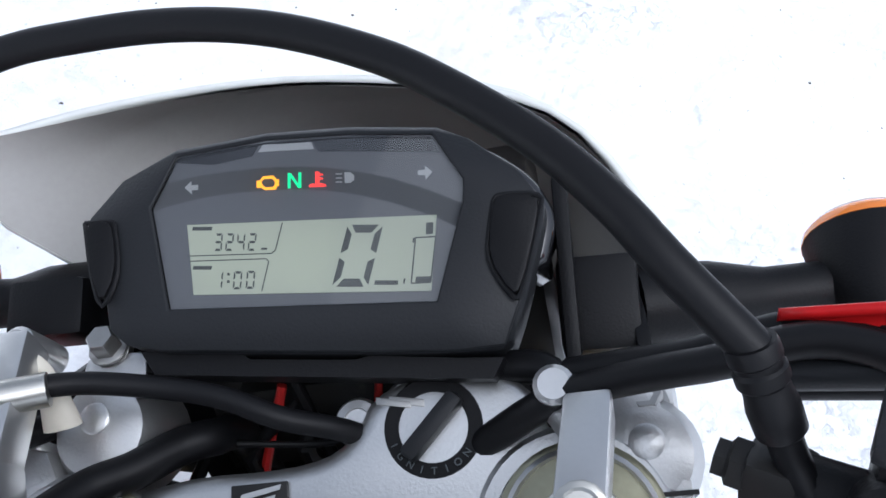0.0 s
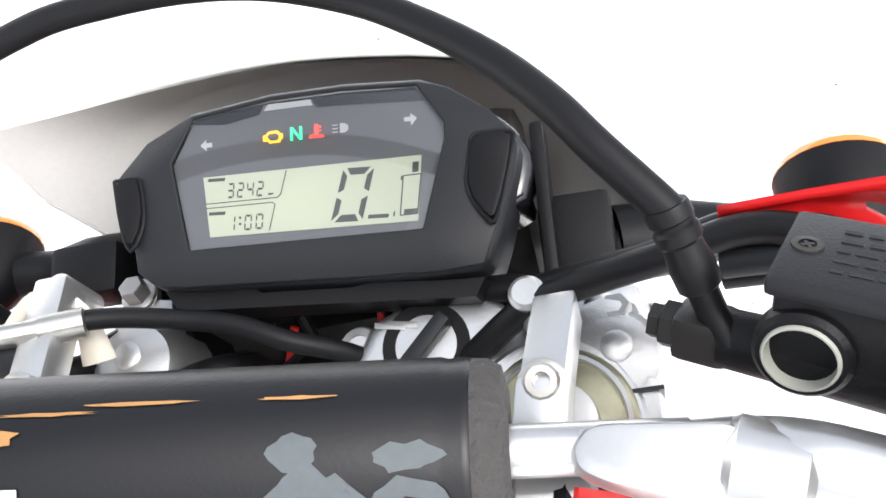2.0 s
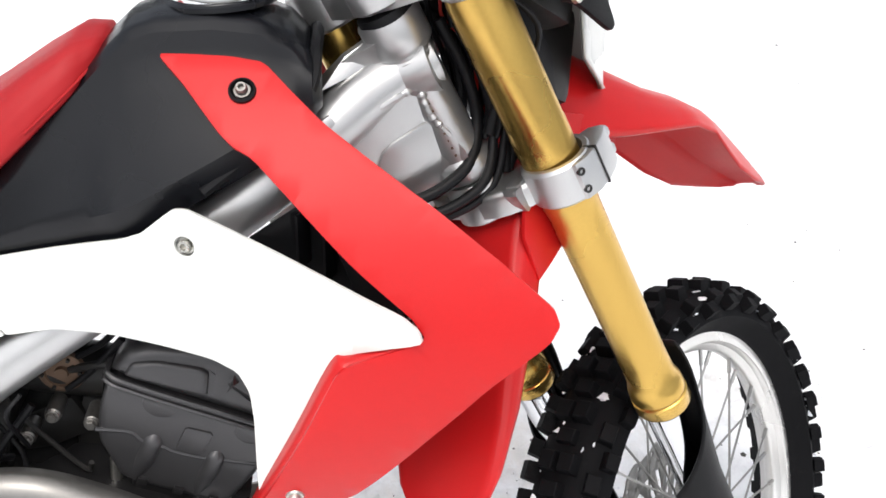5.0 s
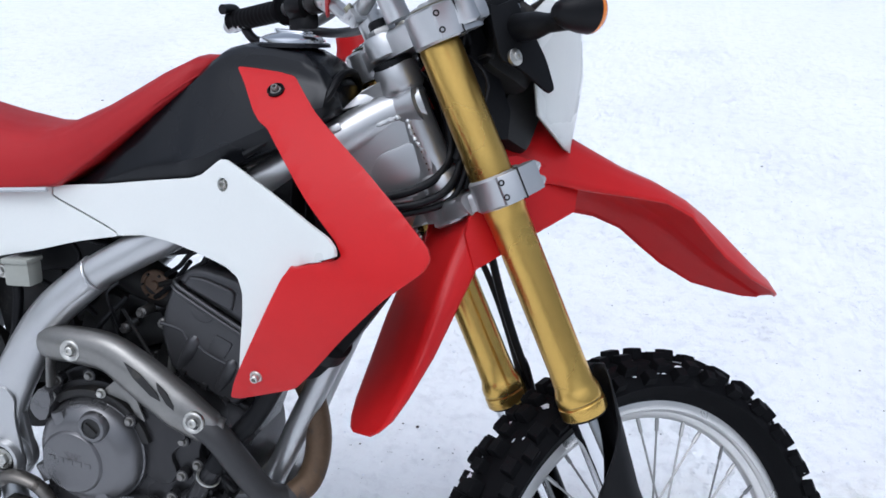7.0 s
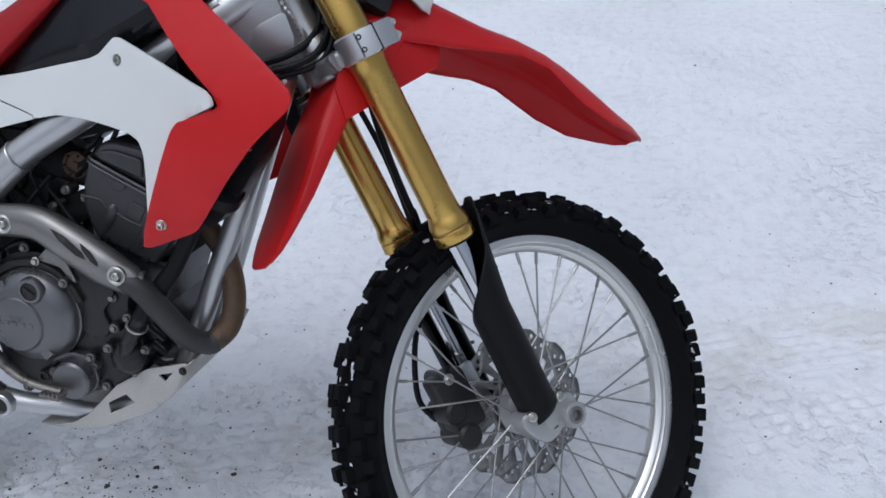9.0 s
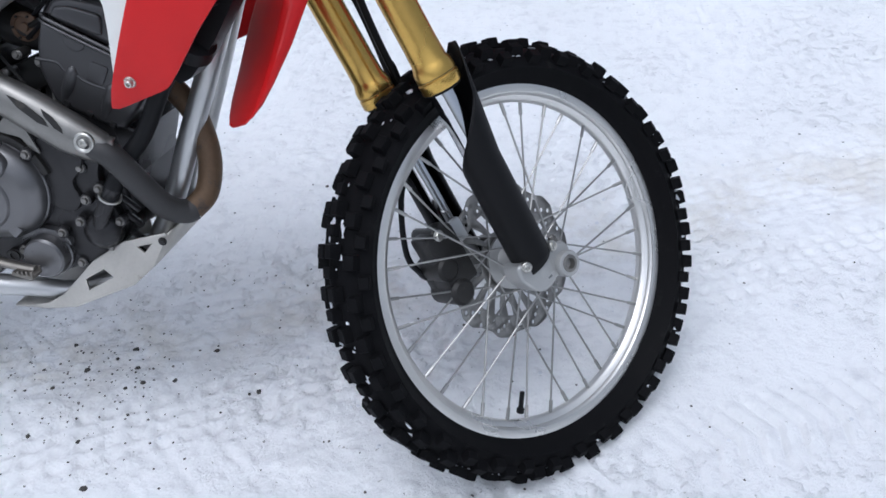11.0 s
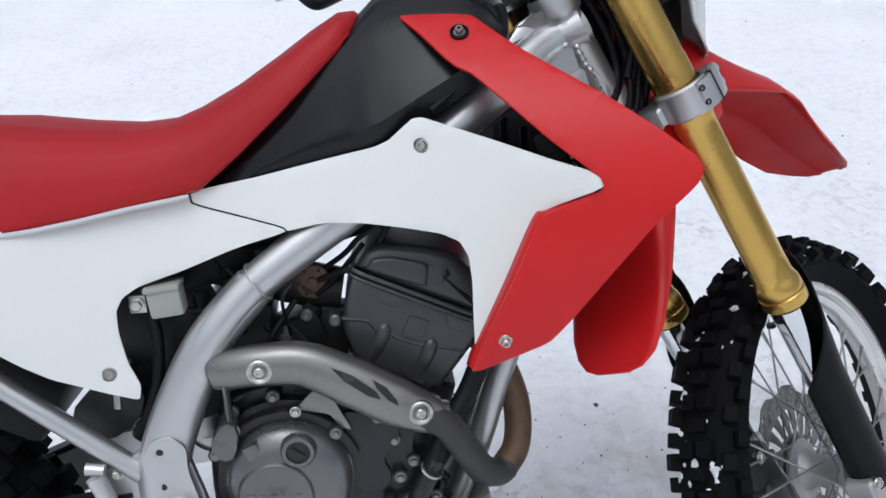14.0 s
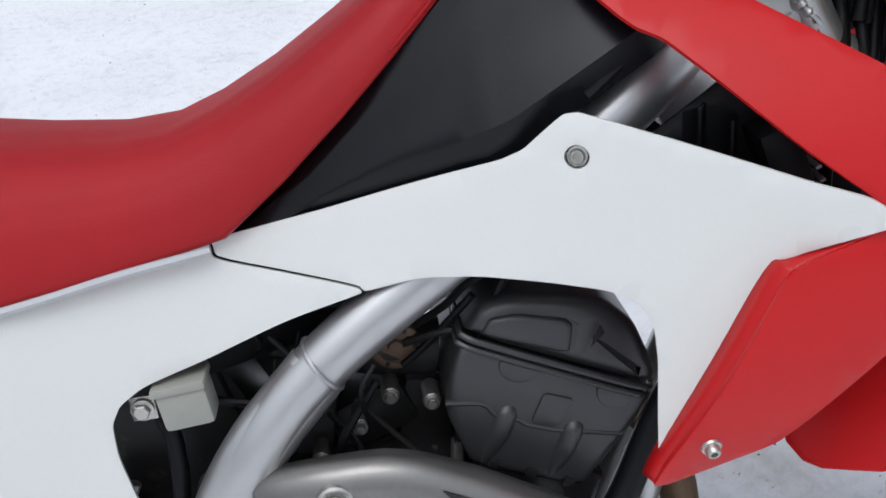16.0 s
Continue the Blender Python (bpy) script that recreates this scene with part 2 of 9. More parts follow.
def snow_material():
    """Packed snow: fine crystals, soft hollows, grey tone painted as relief shade, and scattered grit."""
    m = bpy.data.materials.new("packed snow")
    m.use_nodes = True
    nt = m.node_tree
    b = nt.nodes["Principled BSDF"]
    tc = nt.nodes.new("ShaderNodeTexCoord")

    def tex(scale, detail, rough=0.6):
        n = nt.nodes.new("ShaderNodeTexNoise")
        n.inputs["Scale"].default_value, n.inputs["Detail"].default_value, n.inputs["Roughness"].default_value = scale, detail, rough
        nt.links.new(tc.outputs["Object"], n.inputs["Vector"])
        return n

    def ramp(src, lo, hi, a, c):
        r = nt.nodes.new("ShaderNodeValToRGB")
        r.color_ramp.elements[0].position, r.color_ramp.elements[1].position = lo, hi
        r.color_ramp.elements[0].color, r.color_ramp.elements[1].color = (*a, 1), (*c, 1)
        nt.links.new(src, r.inputs["Fac"])
        return r

    wide, mid, fine = tex(1.6, 9.0, 0.66), tex(17.0, 9.0, 0.74), tex(150.0, 5.0, 0.7)
    base = ramp(wide.outputs["Fac"], 0.3, 0.75, (0.955, 0.965, 0.975), (0.92, 0.93, 0.945))
    # paints shade on the mid relief, whose bump alone hardly shows
    relief_tone = ramp(mid.outputs["Fac"], 0.50, 0.72, (1, 1, 1), (0.86, 0.86, 0.868))
    mul = nt.nodes.new("ShaderNodeMixRGB")
    mul.blend_type, mul.inputs["Fac"].default_value = 'MULTIPLY', 1.0
    nt.links.new(base.outputs["Color"], mul.inputs["Color1"])
    nt.links.new(relief_tone.outputs["Color"], mul.inputs["Color2"])
    # dark specks for grit, and for the shade in small dents
    specks = ramp(tex(75.0, 7.0, 0.62).outputs["Fac"], 0.665, 0.705, (1, 1, 1), (0.55, 0.54, 0.52))
    more = nt.nodes.new("ShaderNodeMixRGB")
    more.blend_type, more.inputs["Fac"].default_value = 'MULTIPLY', 1.0
    nt.links.new(mul.outputs["Color"], more.inputs["Color1"])
    nt.links.new(specks.outputs["Color"], more.inputs["Color2"])
    # the brownish stain of a rut: a band across the ground, broken up
    dot = nt.nodes.new("ShaderNodeVectorMath")
    dot.operation = 'DOT_PRODUCT'
    dot.inputs[1].default_value = (-math.sin(radians(24)), math.cos(radians(24)), 0)
    nt.links.new(tc.outputs["Object"], dot.inputs[0])
    away = nt.nodes.new("ShaderNodeMath")
    away.operation = 'SUBTRACT'
    away.inputs[1].default_value = 0.55
    nt.links.new(dot.outputs["Value"], away.inputs[0])
    width = nt.nodes.new("ShaderNodeMath")
    width.operation = 'ABSOLUTE'
    nt.links.new(away.outputs["Value"], width.inputs[0])
    band = ramp(width.outputs["Value"], 0.04, 0.22, (1, 1, 1), (0, 0, 0))
    broken = ramp(tex(5.0, 8.0, 0.7).outputs["Fac"], 0.44, 0.60, (0, 0, 0), (1, 1, 1))
    stain = nt.nodes.new("ShaderNodeMath")
    stain.operation = 'MULTIPLY'
    nt.links.new(band.outputs["Color"], stain.inputs[0])
    nt.links.new(broken.outputs["Color"], stain.inputs[1])
    brown = nt.nodes.new("ShaderNodeMixRGB")
    brown.blend_type = 'MULTIPLY'
    brown.inputs["Color2"].default_value = (0.88, 0.855, 0.81, 1)
    nt.links.new(stain.outputs["Value"], brown.inputs["Fac"])
    nt.links.new(more.outputs["Color"], brown.inputs["Color1"])
    nt.links.new(brown.outputs["Color"], b.inputs["Base Color"])
    b.inputs["Roughness"].default_value = 0.85
    b.inputs["Specular IOR Level"].default_value = 0.25
    add = nt.nodes.new("ShaderNodeMath")
    add.operation = 'ADD'
    half = nt.nodes.new("ShaderNodeMath")
    half.operation = 'MULTIPLY'
    half.inputs[1].default_value = 0.15
    nt.links.new(fine.outputs["Fac"], half.inputs[0])
    nt.links.new(mid.outputs["Fac"], add.inputs[0])
    nt.links.new(half.outputs["Value"], add.inputs[1])
    clod = ramp(tex(34.0, 6.0, 0.62).outputs["Fac"], 0.53, 0.61, (0, 0, 0), (1, 1, 1))
    where = ramp(tex(1.9, 5.0, 0.6).outputs["Fac"], 0.46, 0.60, (0, 0, 0), (0.26, 0.26, 0.26))
    crust = nt.nodes.new("ShaderNodeMath")
    crust.operation = 'MULTIPLY'
    nt.links.new(clod.outputs["Color"], crust.inputs[0])
    nt.links.new(where.outputs["Color"], crust.inputs[1])
    both = nt.nodes.new("ShaderNodeMath")
    both.operation = 'ADD'
    nt.links.new(add.outputs["Value"], both.inputs[0])
    nt.links.new(crust.outputs["Value"], both.inputs[1])
    bp = nt.nodes.new("ShaderNodeBump")
    bp.inputs["Strength"].default_value = 0.9
    bp.inputs["Distance"].default_value = 0.012
    nt.links.new(both.outputs["Value"], bp.inputs["Height"])
    nt.links.new(bp.outputs["Normal"], b.inputs["Normal"])
    return m


SNOW = snow_material()
GRIT = material("dark grit", (0.07, 0.065, 0.06), 0.9, vary=0.4, grain=200, bump=0.5)


# ---- shapes ----
V = Vector


def spline(points, n=6, closed=False):
    """Points along a smooth curve through the given ones."""
    p = [V(q) for q in points]
    if len(p) < 3:
        return p
    outp, m = [], len(p)
    for i in range(m if closed else m - 1):
        a = p[(i - 1) % m] if closed or i else p[0] * 2 - p[1]
        b, c = p[i], p[(i + 1) % m]
        d = p[(i + 2) % m] if closed or i + 2 < m else p[-1] * 2 - p[-2]
        for k in range(n):
            t = k / n
            outp.append(0.5 * (2 * b + (c - a) * t + (2 * a - 5 * b + 4 * c - d) * t * t + (3 * b - a - 3 * c + d) * t ** 3))
    if not closed:
        outp.append(p[-1])
    return outp


def rounded(points, times=2, keep=0.25):
    """An outline with its corners cut round."""
    p = [V(q) for q in points]
    for _ in range(times):
        q = []
        for i in range(len(p)):
            a, b = p[i], p[(i + 1) % len(p)]
            q += [a.lerp(b, keep), a.lerp(b, 1 - keep)]
        p = q
    return p


def ring_skin(bm, rings, caps=True, closed=False):
    rows = [[bm.verts.new(v) for v in r] for r in rings]
    n = len(rows[0])
    for i in range(len(rows) if closed else len(rows) - 1):
        a, b = rows[i], rows[(i + 1) % len(rows)]
        for k in range(n):
            bm.faces.new((a[k], a[(k + 1) % n], b[(k + 1) % n], b[k]))
    if caps and not closed:
        bm.faces.new(rows[0][::-1])
        bm.faces.new(rows[-1])
    return rows


def axes_for(d, hint=None):
    d = V(d).normalized()
    h = V(hint) if hint else (V((0, 0, 1)) if abs(d.z) < 0.9 else V((1, 0, 0)))
    a = h.cross(d).normalized()
    return a, d.cross(a).normalized(), d


def tube(bm, points, r, seg=10, n=6, caps=True, flat=1.0, hint=None):
    """A round (or flattened) rod along a smooth curve; r: one radius, or one for each point."""
    p = spline(points, n)
    if isinstance(r, (list, tuple)):
        rs = []
        for i in range(len(p)):
            t = i / (len(p) - 1) * (len(r) - 1)
            k = min(int(t), len(r) - 2)
            rs.append(r[k] + (r[k + 1] - r[k]) * (t - k))
    else:
        rs = [r] * len(p)
    a, b, d = axes_for(p[1] - p[0], hint)
    rings = []
    for i, q in enumerate(p):
        t = (p[min(i + 1, len(p) - 1)] - p[max(i - 1, 0)]).normalized()
        a = (a - t * a.dot(t)).normalized()
        b = t.cross(a)
        rings.append([q + rs[i] * (math.cos(2 * math.pi * k / seg) * a + flat * math.sin(2 * math.pi * k / seg) * b) for k in range(seg)])
    ring_skin(bm, rings, caps)
    return bm


def lathe(bm, origin, axis, profile, seg=24, caps=True, closed=False, hint=None):
    """A turned shape: profile of (height along the axis, radius)."""
    a, b, d = axes_for(axis, hint)
    o = V(origin)
    rings = [[o + d * h + max(r, 1e-5) * (math.cos(2 * math.pi * k / seg) * a + math.sin(2 * math.pi * k / seg) * b) for k in range(seg)] for h, r in profile]
    ring_skin(bm, rings, caps, closed)
    return bm


def rod(bm, a, b, r, seg=16, chamfer=None):
    a, b = V(a), V(b)
    h = (b - a).length
    c = min(r * 0.25, h * 0.25) if chamfer is None else chamfer
    return lathe(bm, a, b - a, [(0, r - c), (c, r), (h - c, r), (h, r - c)], seg)


def box(bm, c, size, ax=None, bev=0.002):
    """A box with eased edges; ax: its three unit axes."""
    ax = [V(q) for q in ax] if ax else [V((1, 0, 0)), V((0, 1, 0)), V((0, 0, 1))]
    made = bmesh.ops.create_cube(bm, size=1.0)["verts"]
    for v in made:
        q = v.co.copy()
        v.co = V(c) + ax[0] * q.x * size[0] + ax[1] * q.y * size[1] + ax[2] * q.z * size[2]
    if ax[0].cross(ax[1]).dot(ax[2]) < 0:
        bmesh.ops.reverse_faces(bm, faces=list({f for v in made for f in v.link_faces}))
    bm.normal_update()
    if bev:
        es = list({e for v in made for e in v.link_edges})
        bmesh.ops.bevel(bm, geom=es, offset=min(bev, min(size) * 0.35), segments=2, profile=0.6, affect='EDGES')
    return bm


def prism(bm, outline, depth, bev=0.002, seg=2, taper=0.0):
    """A slab: an outline pushed along the vector depth, its far edge eased; taper shrinks the far side."""
    p = [V(q) for q in outline]
    d = V(depth)
    mid = sum(p, V()) / len(p)
    near = [bm.verts.new(q) for q in p]
    far = [bm.verts.new(q + d - (q - mid) * taper) for q in p]
    n = len(p)
    f0 = bm.faces.new(near[::-1])
    f1 = bm.faces.new(far)
    for k in range(n):
        bm.faces.new((near[k], near[(k + 1) % n], far[(k + 1) % n], far[k]))
    if bev:
        bm.normal_update()
        bmesh.ops.bevel(bm, geom=list(f1.edges), offset=bev, segments=seg, profile=0.6, affect='EDGES')
    return bm


def hexbolt(bm, c, d, r=0.006, h=0.005, washer=True, socket=False):
    """A bolt head: a washer, a flat hexagon or a round socket head."""
    c, d = V(c), V(d).normalized()
    if washer:
        lathe(bm, c, d, [(0, r * 1.35), (0.0012, r * 1.35), (0.0016, r * 1.25)], 14)
    if socket:
        lathe(bm, c, d, [(0, r), (h * 0.8, r), (h, r * 0.85), (h, r * 0.5), (h * 0.45, r * 0.46), (h * 0.45, 0.0)], 14, caps=False)
    else:
        lathe(bm, c, d, [(0, r), (h * 0.85, r), (h, r * 0.86)], 6)
    return bm


def flat_fill(loops, lift):
    """A bmesh of a flat shape with holes: loops of 2D points, the first the rim; lift turns (u, v) into a place."""
    bm = bmesh.new()
    for lp in loops:
        vs = [bm.verts.new((u, v, 0)) for u, v in lp]
        for k in range(len(vs)):
            bm.edges.new((vs[k], vs[(k + 1) % len(vs)]))
    bmesh.ops.triangle_fill(bm, use_beauty=True, use_dissolve=False, edges=list(bm.edges))
    for v in bm.verts:
        v.co = V(lift(v.co.x, v.co.y))
    return bm


def sheet(loops, f, step=0.02, sign=-1):
    """A bowed sheet over the x-z plane: outlines of (x, z), its y from f(x, z)."""
    bm = flat_fill(loops, lambda u, v: (u, v, 0))
    xs = [v.co.x for v in bm.verts]
    zs = [v.co.y for v in bm.verts]
    for lo, hi, no in ((min(xs), max(xs), (1, 0, 0)), (min(zs), max(zs), (0, 1, 0))):
        k = lo + step * 0.51
        while k < hi:
            bmesh.ops.bisect_plane(bm, geom=bm.verts[:] + bm.edges[:] + bm.faces[:], plane_co=(k * no[0], k * no[1], 0), plane_no=no, dist=1e-6)
            k += step
    for v in bm.verts:
        x, z = v.co.x, v.co.y
        v.co = (x, f(x, z), z)
    bmesh.ops.recalc_face_normals(bm, faces=bm.faces[:])
    side = sum((q.normal.y * q.calc_area() for q in bm.faces), 0.0)
    if side * sign < 0:
        bmesh.ops.reverse_faces(bm, faces=bm.faces[:])
    return bm


def thing(name, label, category, m=None, group="", kind=""):
    ob = new(name)
    ob.empty_display_size = 0.1
    if m is not None:
        ob.matrix_world = m
    return tagged(ob, label, category, group, kind)


REFIT = Matrix.Identity(4)         # a last shift of the bars and instrument against the forks


def part(name, bm, mat, parent, label="", steer=False, sharp=38, thick=0.0, bev=0.0, mats=None):
    """Links a bmesh as one mesh object under a thing or a part."""
    if steer:
        bmesh.ops.transform(bm, matrix=STEER @ REFIT, verts=bm.verts[:])
    me = bpy.data.meshes.new(name)
    if not thick:
        bmesh.ops.recalc_face_normals(bm, faces=bm.faces[:])
    bm.to_mesh(me)
    bm.free()
    for m in (mats or [mat]):
        me.materials.append(m)
    me.polygons.foreach_set("use_smooth", [True] * len(me.polygons))
    me.set_sharp_from_angle(angle=radians(sharp))
    ob = new(name, me)
    if parent is not None:
        ob.parent = parent
    if label:
        ob["label"] = label
    if thick:
        s = ob.modifiers.new("thickness", 'SOLIDIFY')
        s.thickness, s.offset, s.use_even_offset = thick, -1.0, False
    if bev:
        b = ob.modifiers.new("edges", 'BEVEL')
        b.width, b.segments, b.limit_method, b.angle_limit = bev, 2, 'ANGLE', radians(50)
    return ob


def B():
    return bmesh.new()


bike = thing("motorcycle", "red and white off-road motorcycle parked on snow, bars turned", "motorcycle", BIKE)


# ---- front end, in the machine's axes with the bars straight ----
D = STEM_UP
FW = V((D.z, 0, -D.x))             # ahead, square to the fork
FORK_Y = 0.0865
AXLE = V((0.0006, 0.0, 0.400))


def on_fork(s, y=0.0, ahead=0.0):
    """A place by its height along the legs over the axle's level, to the left, and ahead of the legs."""
    return V((-0.0296, y - 0.018 * (s - 0.55), 0.400)) + D * s + FW * (ahead - 0.009)


def on_stem(s, y=0.0, ahead=0.0):
    """A place by its height along the stem over the axle's level."""
    return on_fork(s, y, ahead - 0.0245)


# wheel
def tyre_bm(r_bead, r_out, half, knob_h):
    """A tyre's carcass about the y axis, turned from its section."""
    bm = B()
    r_c = r_out - knob_h
    prof = []
    for k in range(15):
        a = math.pi * (k / 14)
        y = half * 0.93 * math.cos(a)
        rr = r_bead + (r_c - r_bead) * (math.sin(a) ** 0.62 if 0 < a < math.pi else 0.0)
        prof.append((y, rr))
    prof[0], prof[-1] = (half * 0.36, r_bead - 0.004), (-half * 0.36, r_bead - 0.004)
    prof[1:1] = [(half * 0.42, r_bead + 0.003), (half * 0.64, r_bead + 0.012)]
    prof[-1:-1] = [(-half * 0.64, r_bead + 0.012), (-half * 0.42, r_bead + 0.003)]
    lathe(bm, (0, 0, 0), (0, 1, 0), prof, 96, caps=False)

    return bm


def tread(parent, place, r_bead, r_out, half, knob_h, rows, seed):
    """Tread blocks as pieces of their own, one mesh to a row, set round the y axis."""
    rnd = random.Random(seed)
    r_c = r_out - knob_h
    for n, y, wide, long, tall, roll, shift in rows:
        s2, up = V((0, math.cos(roll), 0)) - V((math.sin(roll), 0, 0)), V((math.cos(roll), math.sin(roll), 0))
        t = math.asin(max(-1, min(1, abs(y) / (half * 0.95))))
        c = V((r_bead + (r_c - r_bead) * (math.cos(t) ** 0.62) - 0.003, y, 0))
        corners = ((-1, -1), (1, -1), (1, 1), (-1, 1))
        lo = [c + V((0, 0, long * u * 0.56)) + s2 * wide * w * 0.56 for u, w in corners]
        hi = [c + up * (tall + 0.003) + V((0, 0, long * u * 0.46)) + s2 * wide * w * 0.46 for u, w in corners]
        mid = [c + up * (tall + 0.0018) + V((0, 0, long * u * 0.51)) + s2 * wide * w * 0.51 for u, w in corners]
        me = bpy.data.meshes.new("tread_block")
        faces = [(11, 10, 9, 8)] + [(b + k, b + (k + 1) % 4, b + 4 + (k + 1) % 4, b + 4 + k) for b in (0, 4) for k in range(4)]
        me.from_pydata([tuple(q) for q in lo + mid + hi], [], faces)
        tidy = B()
        tidy.from_mesh(me)
        bmesh.ops.recalc_face_normals(tidy, faces=tidy.faces[:])
        tidy.to_mesh(me)
        tidy.free()
        me.materials.append(RUBBER)
        for k in range(n):
            ob = new("tread_block", me)
            ob.parent = parent
            j = 1 + rnd.uniform(-0.012, 0.012)
            ob.matrix_local = place @ Matrix.Rotation(-2 * math.pi * (k + shift) / n, 4, 'Y') @ Matrix.Diagonal((j, 1, 1, 1))


wheel = new("front_wheel")
wheel.parent = bike
wheel["label"] = "spoked front wheel with a knobbly tyre"
WH = STEER @ Matrix.Translation(AXLE + V((0, 0.008, 0)))


def wheel_part(name, bm, mat, label="", **kw):
    bmesh.ops.transform(bm, matrix=WH, verts=bm.verts[:])
    return part(name, bm, mat, wheel, label, **kw)


ROWS_F = [(36, 0.013, 0.018, 0.020, 0.013, 0.0, 0.0), (36, -0.013, 0.018, 0.020, 0.013, 0.0, 0.0),
          (36, 0.0, 0.021, 0.016, 0.0125, 0.0, 0.5),
          (36, 0.036, 0.016, 0.021, 0.014, 0.60, 0.25), (36, -0.036, 0.016, 0.021, 0.014, -0.60, 0.25),
          (36, 0.0445, 0.015, 0.018, 0.013, 0.90, 0.75), (36, -0.0445, 0.015, 0.018, 0.013, -0.90, 0.75)]
wheel_part("tyre", tyre_bm(0.287, 0.361, 0.054, 0.013), RUBBER, "black knobbly tyre with snow in its tread", sharp=30)
tread(wheel, WH, 0.287, 0.361, 0.054, 0.013, ROWS_F, 3)

# snow caught between the blocks
bm = B()
rnd = random.Random(11)
for k in range(260):
    a, y = rnd.uniform(0, 2 * math.pi), rnd.uniform(-0.046, 0.046)
    rr = 0.287 + 0.061 * math.cos(math.asin(min(1, abs(y) / 0.052))) ** 0.62 + 0.005
    c = V((math.cos(a) * rr, y, math.sin(a) * rr))
    made = bmesh.ops.create_icosphere(bm, subdivisions=1, radius=1.0)["verts"]
    s = rnd.uniform(0.0018, 0.0060)
    sx, sy = rnd.uniform(0.5, 1.6), rnd.uniform(0.5, 1.6)
    out_v = V((math.cos(a), 0, math.sin(a)))
    for v in made:
        q = v.co * s * rnd.uniform(0.35, 1.5)
        q = V((q.x * sx, q.y * sy, q.z * sx))
        v.co = c - out_v * 0.0035 + q - out_v * q.dot(out_v) * 0.75
tagged(wheel_part("tread_snow", bm, SNOWY, "small lumps of snow caught in the tread"), kind="stuff")

bm = B()
RIM_IN = [(-0.0218, 0.2880), (-0.0205, 0.2892), (-0.0190, 0.2875), (-0.0182, 0.2775), (-0.0120, 0.2735), (-0.0060, 0.2665), (0.0, 0.2650)]
RIM_OUT = [(0.0222, 0.2850), (0.0224, 0.2775), (0.0216, 0.2752), (0.0196, 0.2745), (0.0188, 0.2735), (0.0130, 0.2712), (0.0085, 0.2640), (0.0040, 0.2612), (0.0, 0.2608)]
lathe(bm, (0, 0, 0), (0, 1, 0), RIM_IN + [(-y, r) for y, r in RIM_IN[-2::-1]] + RIM_OUT + [(-y, r) for y, r in RIM_OUT[-2::-1]], 120, caps=False, closed=True)
wheel_part("rim", bm, RIM, "polished aluminium wheel rim", sharp=30)

bm = B()
lathe(bm, (0, 0, 0), (0, 1, 0), [(-0.062, 0.016), (-0.060, 0.024), (-0.045, 0.030), (-0.042, 0.039), (-0.034, 0.040), (-0.031, 0.031), (-0.016, 0.024), (0.0, 0.0225), (0.016, 0.024), (0.030, 0.033),
                                (0.034, 0.048), (0.040, 0.048), (0.043, 0.036), (0.058, 0.022), (0.060, 0.015)], 40)
wheel_part("hub", bm, LUG, "cast aluminium hub", sharp=30)

for k in range(36):
    side = -1 if k % 2 else 1
    pair = k // 2
    lead = 1 if pair % 2 else -1
    a_rim = 2 * math.pi * (k + 0.5) / 36
    a_hub = a_rim + lead * radians(62)
    r_hub = 0.036 if side < 0 else 0.043
    p0 = V((math.cos(a_hub) * r_hub, side * (0.038 if side < 0 else 0.037), math.sin(a_hub) * r_hub))
    p1 = V((math.cos(a_rim) * 0.2615, side * 0.004, math.sin(a_rim) * 0.2615))
    bm = B()
    rod(bm, p0, p1, 0.00165, 6)
    rod(bm, p1.lerp(p0, 0.085), p1, 0.0030, 6)
    wheel_part("spoke", bm, STEEL)

bm = B()
rod(bm, (math.cos(-1.72) * 0.252, 0.0, math.sin(-1.72) * 0.252), (math.cos(-1.72) * 0.215, -0.004, math.sin(-1.72) * 0.215), 0.0042, 10)
rod(bm, (math.cos(-1.72) * 0.252, 0.0, math.sin(-1.72) * 0.252), (math.cos(-1.72) * 0.242, -0.001, math.sin(-1.72) * 0.242), 0.0068, 10)
wheel_part("valve", bm, CABLE, "black valve cap")
bm = B()
lathe(bm, V((math.cos(1.85) * 0.2485, 0.0, math.sin(1.85) * 0.2485)), (-math.cos(1.85), 0, -math.sin(1.85)), [(0, 0.008), (0.004, 0.008), (0.007, 0.004)], 12)
wheel_part("rim_lock", bm, CABLE, "rubber plug in the rim")

# wavy drilled disc with slanted arms
loops = [[]]
for k in range(240):
    a = 2 * math.pi * k / 240
    rr = 0.1275 + 0.0040 * max(-1.0, min(1.0, 1.7 * math.sin(a * 10)))
    loops[0].append((rr * math.cos(a), rr * math.sin(a)))
for k in range(20):
    for j, (rr, hole) in enumerate(((0.1205, 0.0042), (0.112, 0.0042), (0.1040, 0.0034))):
        a = 2 * math.pi * (k + 0.12 + 0.30 * j) / 20
        loops.append([(rr * math.cos(a) + hole * math.cos(q * math.pi / 4), rr * math.sin(a) + hole * math.sin(q * math.pi / 4)) for q in range(8)])
for k in range(20):
    a0 = 2 * math.pi * k / 20
    lp = []
    for rr, da in ((0.056, 0.06), (0.075, 0.13), (0.094, 0.20), (0.095, 0.34), (0.075, 0.30), (0.057, 0.26)):
        lp.append((rr * math.cos(a0 + da), rr * math.sin(a0 + da)))
    loops.append(lp)
loops.append([(0.040 * math.cos(2 * math.pi * q / 32), 0.040 * math.sin(2 * math.pi * q / 32)) for q in range(32)])
